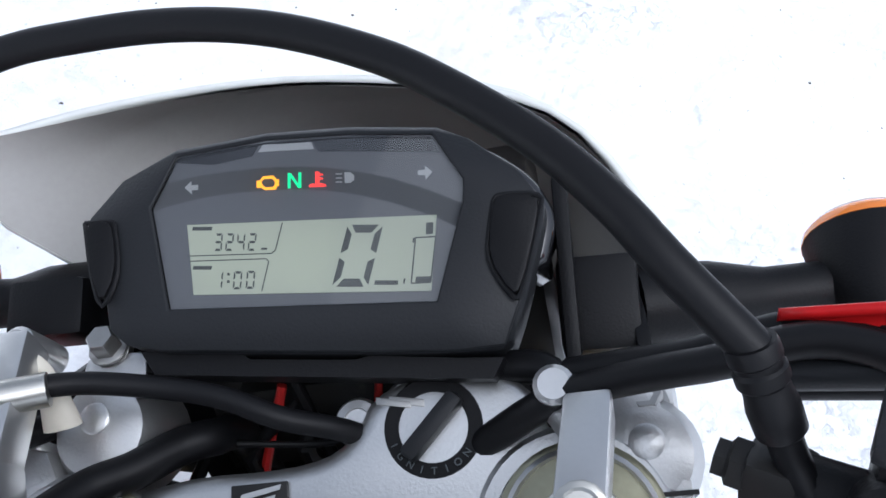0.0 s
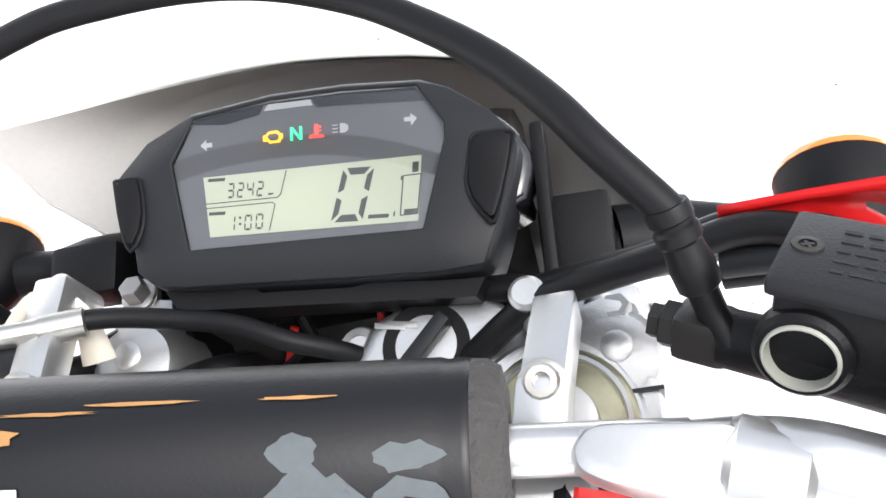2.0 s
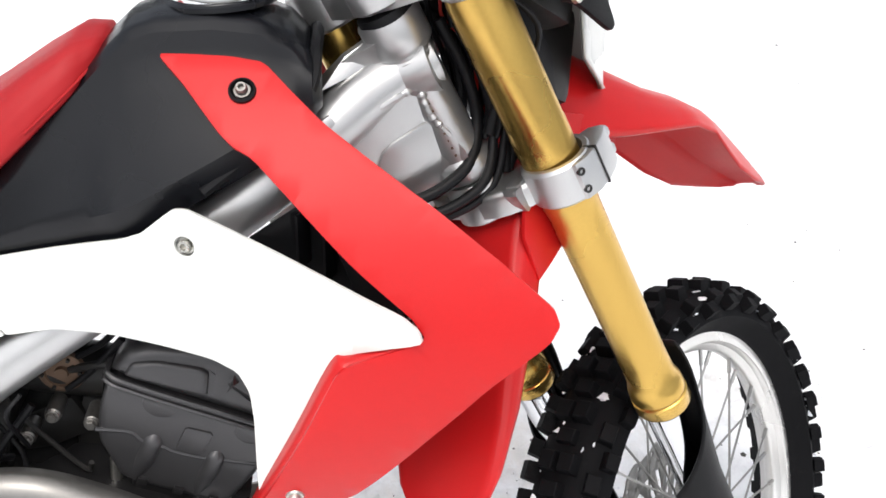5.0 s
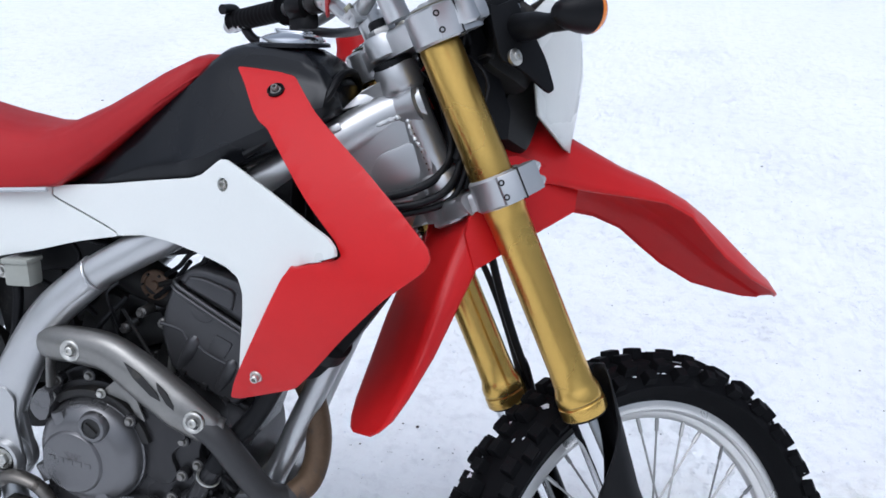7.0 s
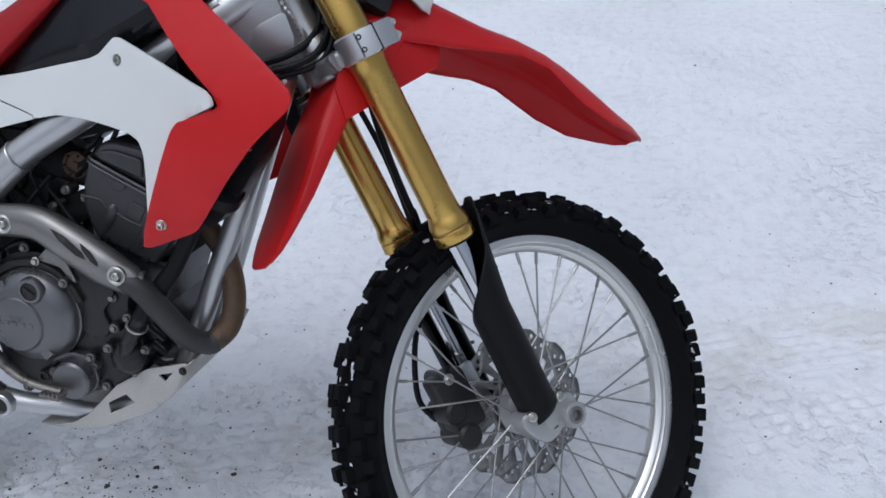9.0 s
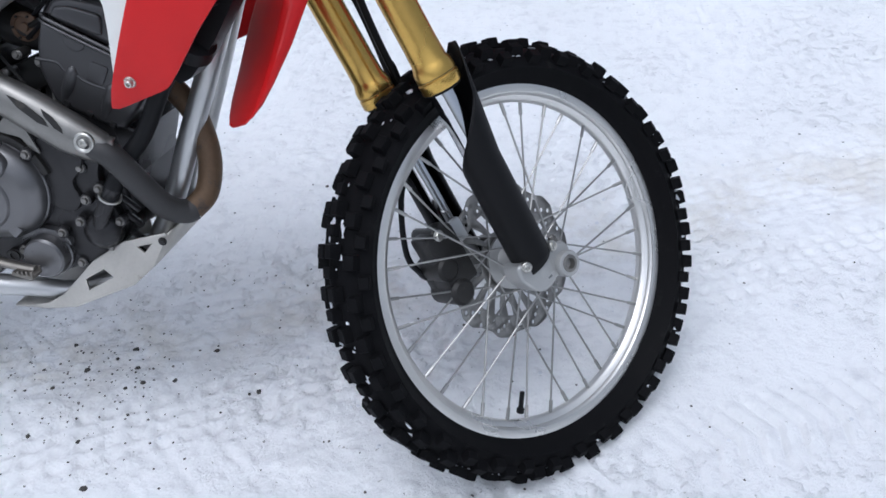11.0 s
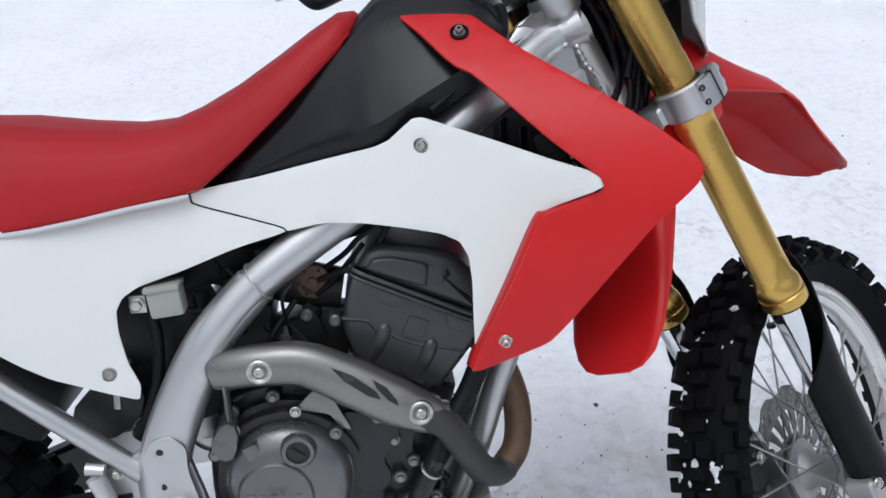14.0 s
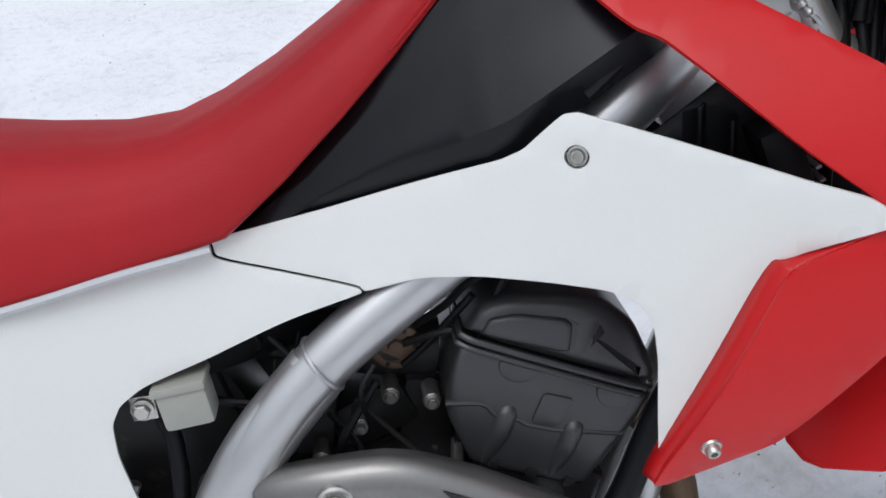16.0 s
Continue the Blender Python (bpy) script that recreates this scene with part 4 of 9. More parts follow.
WHITE_FRONT = [(-0.872, 0.920), (-0.801, 0.931), (-0.726, 0.947), (-0.668, 0.959), (-0.651, 0.966), (-0.632, 0.982), (-0.622, 0.990), (-0.612, 0.991), (-0.600, 0.987), (-0.544, 0.968), (-0.476, 0.944),
               (-0.445, 0.935), (-0.434, 0.927), (-0.431, 0.918), (-0.439, 0.913), (-0.483, 0.893), (-0.493, 0.884), (-0.524, 0.811), (-0.554, 0.747), (-0.563, 0.726), (-0.569, 0.722), (-0.569, 0.760), (-0.568, 0.805),
               (-0.570, 0.834), (-0.579, 0.852), (-0.600, 0.861), (-0.640, 0.867), (-0.690, 0.873), (-0.735, 0.874), (-0.777, 0.866), (-0.781, 0.8715), (-0.884, 0.9045), (-0.886, 0.917)]
WHITE_REAR = [(-0.888, 0.917), (-0.887, 0.903), (-0.782, 0.8695), (-0.779, 0.865), (-0.841, 0.849), (-0.904, 0.828), (-0.955, 0.815), (-0.974, 0.804), (-0.982, 0.790), (-0.982, 0.765), (-0.975, 0.727), (-0.964, 0.700), (-0.967, 0.682),
              (-1.003, 0.697), (-1.057, 0.723), (-1.088, 0.745), (-1.14, 0.79), (-1.30, 0.86), (-1.38, 0.905), (-1.38, 0.945), (-1.20, 0.890), (-1.083, 0.898), (-1.047, 0.896), (-0.958, 0.907)]
SHROUD = [(-0.629, 1.101), (-0.604, 1.101), (-0.570, 1.100), (-0.545, 1.097), (-0.523, 1.079), (-0.500, 1.061), (-0.465, 1.039), (-0.415, 1.008), (-0.366, 0.973), (-0.328, 0.942), (-0.323, 0.929), (-0.330, 0.914),
          (-0.376, 0.872), (-0.421, 0.817), (-0.466, 0.756), (-0.486, 0.732), (-0.563, 0.700), (-0.576, 0.700), (-0.567, 0.728), (-0.530, 0.808), (-0.498, 0.881), (-0.487, 0.891), (-0.434, 0.910), (-0.427, 0.916), (-0.437, 0.931),
          (-0.480, 0.967), (-0.529, 1.014), (-0.555, 1.038), (-0.570, 1.045), (-0.581, 1.054), (-0.608, 1.083)]

for sd in (-1, 1):
    side = "right" if sd < 0 else "left"

    def mirrored(f, sd=sd):
        return (lambda x, z: f(x, z)) if sd < 0 else (lambda x, z: 0.030 - f(x, z))

    bm = sheet([loop2(WHITE_FRONT, 2, 0.12), ellipse2(-0.615, 0.960, 0.0085)], mirrored(white_y), 0.02, sd)
    wf = part("side_panel", bm, WHITE, bike, "white plastic side panel", thick=0.004, bev=0.0014, sharp=60)
    bm = sheet([loop2(WHITE_REAR, 2, 0.12), ellipse2(-0.997, 0.718, 0.0085)], mirrored(white_y), 0.02, sd)
    wr = part("rear_side_cover", bm, WHITE, bike, "white plastic rear side cover", thick=0.004, bev=0.0014, sharp=60)
    bm = sheet([loop2(SHROUD, 2, 0.12)], mirrored(shroud_y), 0.02, sd)
    sh = part("radiator_shroud", bm, RED, bike, "red plastic radiator shroud", thick=0.004, bev=0.0014, sharp=60)
    for x, z, f, own, r in ((-0.615, 0.960, white_y, wf, 0.0080), (-0.997, 0.718, white_y, wr, 0.0080), (-0.562, 1.079, shroud_y, sh, 0.0088), (-0.536, 0.741, shroud_y, sh, 0.0080)):
        y = f(x, z)
        e = 0.004
        n = V((-(f(x + e, z) - f(x - e, z)) / (2 * e), 1, -(f(x, z + e) - f(x, z - e)) / (2 * e)))
        n = -n.normalized()
        c = V((x, y, z))
        if own is not sh:
            c = c - n * 0.006
        if sd > 0:
            c.y, n.y = -c.y, -n.y
        if x == -0.562:
            r *= 0.78
        bm = B()
        lathe(bm, c - n * 0.004, n, [(0, r * 1.05), (0.0045, r * 1.05), (0.006, r * 0.95), (0.0062, r * 0.72), (0.0105, r * 0.70), (0.012, r * 0.58), (0.012, r * 0.36), (0.008, r * 0.34), (0.008, 0)], 18, caps=False)
        part("panel_bolt", bm, DULL if x == -0.562 else BOLT, own, "steel panel bolt with a hex socket")
        if x == -0.562:
            bm = B()
            # black ring stands for the shadow round the sunken bolt
            lathe(bm, c - n * 0.002, n, [(0, r * 1.62), (0.0045, r * 1.58), (0.0058, r * 1.30), (0.002, r * 1.05)], 22, caps=False)
            part("bolt_shadow", bm, BLACK, own, "black ring painted as the shadow round the bolt")
    # the shroud's edge turns in to meet the side panel
    turn = [(-0.576, 0.703), (-0.567, 0.728), (-0.530, 0.808), (-0.498, 0.881), (-0.486, 0.890), (-0.460, 0.900), (-0.437, 0.9085)]
    bm = B()
    line = [V(q) for q in spline([(x, 0, z) for x, z in turn], 4)]
    outer_r = [bm.verts.new((q.x + 0.001, -sd * (shroud_y(q.x, q.z) + 0.002), q.z)) for q in line]
    inner_r = [bm.verts.new((q.x - 0.004, -sd * (white_y(q.x, q.z) + 0.006), q.z)) for q in line]
    for k in range(len(line) - 1):
        bm.faces.new((outer_r[k], outer_r[k + 1], inner_r[k + 1], inner_r[k]))
    part("turned_edge", bm, RED, sh, thick=0.0025)
    # black inner duct and louvres behind the arm
    bm = sheet([loop2([(-0.520, 0.985), (-0.490, 1.010), (-0.420, 0.950), (-0.400, 0.900), (-0.480, 0.870), (-0.560, 0.900), (-0.578, 0.940)], 1)], lambda x, z, sd=sd: sd * (0.085 + 0.25 * (x + 0.60)), 0.03, sd)
    duct = part("radiator_duct", bm, BLACK, bike, "black plastic radiator duct", thick=0.004)
    for k in range(5):
        bm = B()
        x0 = -0.520 + 0.022 * k
        y0 = sd * (0.095 + 0.25 * (x0 + 0.60))
        box(bm, (x0, y0, 0.958 - 0.010 * k), (0.003, 0.020, 0.050), ((0.85, sd * 0.5, 0), (-sd * 0.5, 0.85, 0), (0, 0, 1)), 0.001)
        part("louvre", bm, BLACK, duct)

# tank: black shell under and ahead of the seat
TANK_ROWS = [(-0.885, 0.905, 0.925, 0.062, 0.066), (-0.860, 0.900, 0.930, 0.066, 0.071), (-0.800, 0.915, 0.984, 0.076, 0.081), (-0.740, 0.928, 1.040, 0.077, 0.090), (-0.695, 0.940, 1.082, 0.070, 0.098), (-0.672, 0.948, 1.105, 0.066, 0.105),
             (-0.655, 0.954, 1.120, 0.064, 0.106), (-0.630, 0.968, 1.128, 0.062, 0.106), (-0.585, 0.992, 1.130, 0.062, 0.103), (-0.548, 1.012, 1.126, 0.062, 0.098), (-0.524, 1.030, 1.116, 0.060, 0.088), (-0.508, 1.045, 1.098, 0.064, 0.076), (-0.500, 1.050, 1.082, 0.050, 0.060)]
bm = B()
rings = []
for x, lo, hi, wt, wl in TANK_ROWS:
    h = hi - lo
    half = [(0.0, hi + 0.003), (wt * 0.45, hi + 0.001), (wt * 0.76, hi - 0.004), (wt * 0.92, hi - 0.012), (wt, hi - min(0.030, h * 0.3)), (wt + (wl - wt) * 0.5, lo + h * 0.5), (wl, lo + min(0.034, h * 0.32)), (wl * 0.93, lo + 0.004), (wl * 0.80, lo), (0.0, lo)]
    rings.append([V((x, -y, z)) for y, z in half] + [V((x, y, z)) for y, z in half[-2:0:-1]])
ring_skin(bm, rings)
bmesh.ops.subdivide_edges(bm, edges=bm.edges[:], cuts=2, smooth=0.45, use_grid_fill=True)
tank = part("fuel_tank", bm, TANK, bike, "satin black plastic fuel tank", sharp=34)
# rolled rubber-edged rim along the tank's front
bm = B()
tube(bm, [(-0.600, -0.098, 0.995), (-0.545, -0.084, 1.035), (-0.510, -0.064, 1.070), (-0.504, -0.035, 1.096), (-0.502, 0.0, 1.102), (-0.504, 0.035, 1.096), (-0.510, 0.064, 1.070), (-0.545, 0.084, 1.035), (-0.600, 0.098, 0.995)], 0.0055, 8)
part("edge_trim", bm, CABLE, tank, "black rubber edge trim")

cap_at, cap_up = V((-0.583, 0.004, 1.130)), V((-0.06, 0, 1)).normalized()
bm = B()
lathe(bm, cap_at, cap_up, [(0, 0.0425), (0.006, 0.0430), (0.0085, 0.0425), (0.0100, 0.0405), (0.0120, 0.0360), (0.0145, 0.0280), (0.0165, 0.0170), (0.0172, 0.0080), (0.0173, 0)], 56, caps=False)
cap = part("filler_cap", bm, CHROME, tank, "polished chrome filler cap with a lock flap", sharp=25)
bm = B()
prism(bm, rounded([cap_at + cap_up * 0.0130 + V(q) for q in ((0.026, -0.014, 0), (0.006, -0.016, 0), (-0.020, -0.011, 0), (-0.026, 0, 0), (-0.020, 0.011, 0), (0.006, 0.016, 0), (0.026, 0.014, 0))], 2), cap_up * 0.0065, 0.0022, 3)
part("lock_flap", bm, CHROME, cap)
bm = B()
lathe(bm, cap_at + V((0, 0, -0.002)), cap_up, [(0, 0.0500), (0.004, 0.0495), (0.0055, 0.0470), (0.004, 0.045)], 48)
part("cap_seat", bm, TANK, tank)

# seat
SEAT = [(-0.672, 1.098, 1.100, 0.020), (-0.680, 1.088, 1.107, 0.045), (-0.700, 1.066, 1.106, 0.068), (-0.735, 1.034, 1.086, 0.084), (-0.775, 0.998, 1.060, 0.092), (-0.826, 0.955, 1.029, 0.096), (-0.874, 0.919, 1.005, 0.098), (-0.913, 0.911, 0.991, 0.100),
        (-0.957, 0.904, 0.988, 0.104), (-1.018, 0.895, 0.994, 0.112), (-1.090, 0.888, 1.005, 0.120), (-1.200, 0.885, 1.012, 0.124), (-1.330, 0.915, 1.015, 0.110), (-1.420, 0.945, 1.010, 0.080)]
bm = B()
rings = []
for x, lo, hi, w in SEAT:
    h = hi - lo
    half = [(0.0, hi + 0.002), (w * 0.42, hi), (w * 0.66, hi - h * 0.08), (w * 0.82, hi - h * 0.24), (w * 0.93, hi - h * 0.50), (w * 0.985, lo + h * 0.20), (w * 0.98, lo + h * 0.04), (w * 0.90, lo), (0.0, lo + h * 0.03)]
    rings.append([V((x, -y, z)) for y, z in half] + [V((x, y, z)) for y, z in half[-2:0:-1]])
ring_skin(bm, rings)
bmesh.ops.subdivide_edges(bm, edges=bm.edges[:], cuts=2, smooth=0.8, use_grid_fill=True)
seat = part("seat", bm, VINYL, bike, "red vinyl seat with snow dust", sharp=70)
for sd in (-1, 1):
    bm = B()
    tube(bm, [(x, sd * (w * 0.99), lo + (hi - lo) * 0.16) for x, lo, hi, w in SEAT[1:4]], 0.0012, 6)
    part("seam", bm, VINYL, seat, "welted seam")
    bm = B()
    tube(bm, [(-0.885, sd * 0.098, 0.915), (-0.957, sd * 0.103, 0.906), (-1.018, sd * 0.111, 0.897), (-1.090, sd * 0.119, 0.890), (-1.200, sd * 0.123, 0.888)], 0.0035, 6)
    part("seat_base", bm, PALE, seat, "grey seat base edge")

# frame
FRAME_LINE = [(-0.400, -0.006, 1.075), (-0.450, 0.006, 1.051), (-0.498, 0.030, 1.019), (-0.545, 0.052, 0.985), (-0.620, 0.066, 0.932), (-0.722, 0.076, 0.868), (-0.821, 0.092, 0.803), (-0.884, 0.104, 0.738), (-0.930, 0.108, 0.655), (-0.958, 0.110, 0.582), (-0.962, 0.110, 0.510)]


def gusset_y(x):
    """How far out the flat of the head gusset stands."""
    return 0.0165 + 0.27 * (-0.405 - x)


chassis = new("chassis")
chassis.parent = bike
chassis["label"] = "silver painted steel frame"
for sd in (-1, 1):
    bm = B()
    tube(bm, [(x, sd * y, z) for x, y, z in FRAME_LINE], [0.0262, 0.0266, 0.0268, 0.0265, 0.0255, 0.0245, 0.0240, 0.0240, 0.0225, 0.0220, 0.0200], 20, 7, flat=0.92, hint=(0, 1, 0))
    part("main_tube", bm, SILVER, chassis)
    bm = B()
    tube(bm, [V((-0.8185, sd * 0.0920, 0.8047)) + 0.0246 * (math.cos(a) * V((0.54, 0, -0.84)) + math.sin(a) * V((0, 1, 0))) for a in [k * math.pi / 8 for k in range(17)]], 0.0021, 6, 2)
    part("weld_bead", bm, SILVER, chassis)
    # lower sleeve past the weld, slightly fuller, and the pressed seam at its rear
    bm = B()
    tube(bm, [(-0.822, sd * 0.0925, 0.802), (-0.884, sd * 0.104, 0.738), (-0.930, sd * 0.108, 0.655), (-0.958, sd * 0.111, 0.582), (-0.962, sd * 0.112, 0.515)], [0.0262, 0.0275, 0.0310, 0.0320, 0.0300], 20, 8, flat=0.72, hint=(0, 1, 0))
    part("lower_tube", bm, SILVER, chassis)
    # pivot plate
    bm = B()
    plate = [(-1.030, 0.590), (-0.995, 0.598), (-0.965, 0.625), (-0.930, 0.610), (-0.915, 0.550), (-0.908, 0.520), (-0.918, 0.490), (-0.950, 0.466), (-0.985, 0.462), (-1.008, 0.490), (-1.020, 0.540)]
    prism(bm, rounded([V((x, sd * 0.106, z)) for x, z in plate], 2), V((0, sd * 0.010, 0)), 0.003)
    part("pivot_plate", bm, SILVER, chassis)
    bm = B()
    lathe(bm, (-0.945, sd * 0.100, 0.519), (0, sd, 0), [(0, 0.034), (0.020, 0.034), (0.024, 0.031), (0.024, 0.026), (0.012, 0.024), (0.012, 0.0)], 32, caps=False)
    part("pivot_cup", bm, SILVER, chassis)
    bm = B()
    lathe(bm, (-0.945, sd * 0.112, 0.519), (0, sd, 0), [(0, 0.0185), (0.003, 0.0185), (0.004, 0.015)], 24)
    lathe(bm, (-0.945, sd * 0.115, 0.519), (0, sd, 0), [(0, 0.0125), (0.008, 0.0125), (0.009, 0.011)], 6)
    part("pivot_nut", bm, BOLT, chassis, "steel swingarm pivot nut")
    for x, z in ((-1.015, 0.579), (-1.029, 0.554), (-1.010, 0.507), (-0.975, 0.478)):
        bm = B()
        hexbolt(bm, (x, sd * 0.116, z), (0, sd, 0), 0.0060, 0.006)
        part("plate_bolt", bm, BOLT, chassis)
    for x, z in ((-0.958, 0.617), (-0.961, 0.561)):
        bm = B()
        # dark disc in place of an open hole's shade
        lathe(bm, (x, sd * 0.1155 if z < 0.6 else sd * 0.1215, z), (0, sd, 0), [(0, 0.0028), (0.0018, 0.0028)], 10)
        part("drain_hole", bm, GREASE_SHADE, chassis)
    # seat rail going up behind
    bm = B()
    tube(bm, [(-0.985, sd * 0.112, 0.575), (-1.045, sd * 0.114, 0.630), (-1.110, sd * 0.116, 0.690), (-1.260, sd * 0.110, 0.820)], 0.0135, 12)
    part("seat_rail", bm, SILVER, chassis)
    # cradle
    bm = B()
    tube(bm, [(-0.945, sd * 0.118, 0.475), (-0.920, sd * 0.124, 0.420), (-0.876, sd * 0.124, 0.398), (-0.800, sd * 0.105, 0.384), (-0.735, sd * 0.085, 0.372), (-0.640, sd * 0.060, 0.405), (-0.592, sd * 0.046, 0.470), (-0.560, sd * 0.040, 0.540), (-0.535, sd * 0.034, 0.610), (-0.500, sd * 0.026, 0.700), (-0.455, sd * 0.016, 0.820), (-0.415, sd * 0.008, 0.930)],
         [0.017, 0.019, 0.0185, 0.0165, 0.0155, 0.0155, 0.0165, 0.0175, 0.0175, 0.0175, 0.0175, 0.018], 16)
    part("cradle_tube", bm, SILVER, chassis)
    bm = B()
    lathe(bm, (-0.876, sd * 0.136, 0.398), (0, sd, 0), [(0, 0.021), (0.014, 0.021), (0.016, 0.019), (0.016, 0.0145), (0.004, 0.0135), (0.004, 0)], 24, caps=False)
    part("cradle_boss", bm, SILVER, chassis)
    bm = B()
    # dark disc painted as the shaded bottom of the boss
    lathe(bm, (-0.876, sd * 0.1435, 0.398), (0, sd, 0), [(0, 0.0135), (0.001, 0.0135)], 20)
    part("boss_hole", bm, GREASE_SHADE, chassis)
    # boxed gusset under the tube, its pressed panel, and the bumpy weld beads round it
    bm = B()
    gus = [(-0.409, 1.062), (-0.452, 1.045), (-0.500, 1.018), (-0.548, 0.985), (-0.525, 0.950), (-0.455, 0.932), (-0.385, 0.950), (-0.364, 0.983), (-0.371, 0.997), (-0.398, 1.026)]
    prism(bm, [V((x, sd * (gusset_y(x) - 0.030), z)) for x, z in gus], V((0, sd * 0.030, 0)), 0.0035, 3)
    part("head_gusset", bm, SILVER, chassis)
    bm = B()
    rib = [(-0.403, 1.027), (-0.447, 1.003), (-0.456, 0.972), (-0.440, 0.942), (-0.386, 0.956), (-0.369, 0.984), (-0.373, 0.993)]
    prism(bm, rounded([V((x, sd * (gusset_y(x) - 0.004), z)) for x, z in rib], 1, 0.15), V((0, sd * 0.0078, 0)), 0.0036, 2)
    part("pressed_rib", bm, SILVER, chassis)
    bm = B()
    prism(bm, [V((x, sd * y, z)) for x, y, z in ((-0.447, -0.022, 1.100), (-0.428, -0.018, 1.076), (-0.470, -0.006, 1.064), (-0.505, 0.004, 1.050), (-0.482, -0.012, 1.078))], V((0.002, sd * 0.020, 0.004)), 0.003, 2)
    part("top_gusset", bm, SILVER, chassis)
    for bead, r in (([(-0.456, -0.006, 1.104), (-0.447, 0.004, 1.096), (-0.432, 0.014, 1.079), (-0.422, 0.018, 1.067), (-0.414, 0.0195, 1.055), (-0.408, 0.0195, 1.040), (-0.401, 0.0190, 1.028), (-0.388, 0.018, 1.014), (-0.371, 0.015, 0.996)], 0.0042),
                    ([(-0.414, 0.0195, 1.058), (-0.432, 0.0245, 1.051), (-0.452, 0.030, 1.041)], 0.0034),
                    ([(-0.430, 0.012, 1.078), (-0.446, 0.010, 1.072), (-0.466, 0.012, 1.063), (-0.490, 0.016, 1.050)], 0.0022)):
        run = spline([V((x, sd * y, z)) for x, y, z in bead], 7)
        bm = B()
        tube(bm, run, [r * (1.0 + 0.16 * math.sin(1.7 * k) + 0.10 * math.sin(4.1 * k + sd)) for k in range(len(run))], 9, 2)
        part("weld_bead", bm, SILVER, chassis, "rough weld bead")
bm = B()
lathe(bm, on_stem(0.655, 0.005), D, [(0, 0.0285), (0.002, 0.0305), (0.018, 0.0305), (0.021, 0.0285), (0.024, 0.0252), (0.028, 0.0246), (0.124, 0.0246), (0.127, 0.0262), (0.130, 0.0262), (0.1315, 0.0250), (0.135, 0.0250), (0.139, 0.0288), (0.142, 0.0298), (0.168, 0.0298), (0.171, 0.0285)], 44)
head = part("head_tube", bm, SILVER, chassis, "silver steering head tube")
bm = B()
lathe(bm, on_stem(0.822, 0.005), D, [(0, 0.0265), (0.010, 0.0265)], 32)
part("bearing_seal", bm, CABLE, head, "black bearing seal")
bm = B()
for k in range(10):
    q = on_stem(0.752 - 0.0082 * k, 0.005)
    n = V((-0.10, -0.95, 0)).normalized()
    n = (n - D * n.dot(D)).normalized()
    box(bm, q + n * 0.02455, (0.0022 if k % 3 else 0.0010, 0.0002, 0.0024), (D.cross(n), n, D), 0)
part("stamping", bm, BROWN, head, "stamped marks")
bm = B()
box(bm, (-0.499, -0.0500, 1.034), (0.016, 0.009, 0.010), ((-0.8, -0.3, -0.5), (0.2, -0.9, 0.3), (-0.5, 0.2, 0.8)), 0.002)
part("tube_lug", bm, SILVER, chassis)

# skid plate: folded sheet with cut-outs in its wings
SKID = [(-0.797, 0.356), (-0.773, 0.352), (-0.724, 0.358), (-0.620, 0.402), (-0.581, 0.437), (-0.553, 0.488), (-0.557, 0.492), (-0.625, 0.475), (-0.681, 0.440), (-0.742, 0.378), (-0.770, 0.362)]
for sd in (-1, 1):
    bm = flat_fill([SKID, [(-0.699, 0.407), (-0.666, 0.426), (-0.652, 0.413), (-0.697, 0.388)], [(-0.605, 0.467), (-0.581, 0.473), (-0.594, 0.457)]], lambda u, v: (u, sd * 0.118, v))
    if sd < 0:
        skid = part("skid_plate", bm, PLATE, bike, "scuffed aluminium skid plate", thick=0.004, bev=0.001)
    else:
        part("far_wing", bm, PLATE, skid, "", thick=0.004)
bm = B()
rows = [[bm.verts.new((x, y, z)) for y in (-0.116, -0.06, 0.0, 0.06, 0.116)] for x, z in ((-0.830, 0.352), (-0.773, 0.350), (-0.724, 0.356), (-0.620, 0.400), (-0.581, 0.435), (-0.553, 0.487))]
for i in range(len(rows) - 1):
    for k in range(4):
        bm.faces.new((rows[i][k], rows[i][k + 1], rows[i + 1][k + 1], rows[i + 1][k]))
part("floor", bm, PLATE, skid, "", thick=0.003)
bm = B()
hexbolt(bm, (-0.560, -0.121, 0.480), (0, -1, 0), 0.005, 0.005)
part("plate_bolt", bm, GREASE_SHADE, skid)

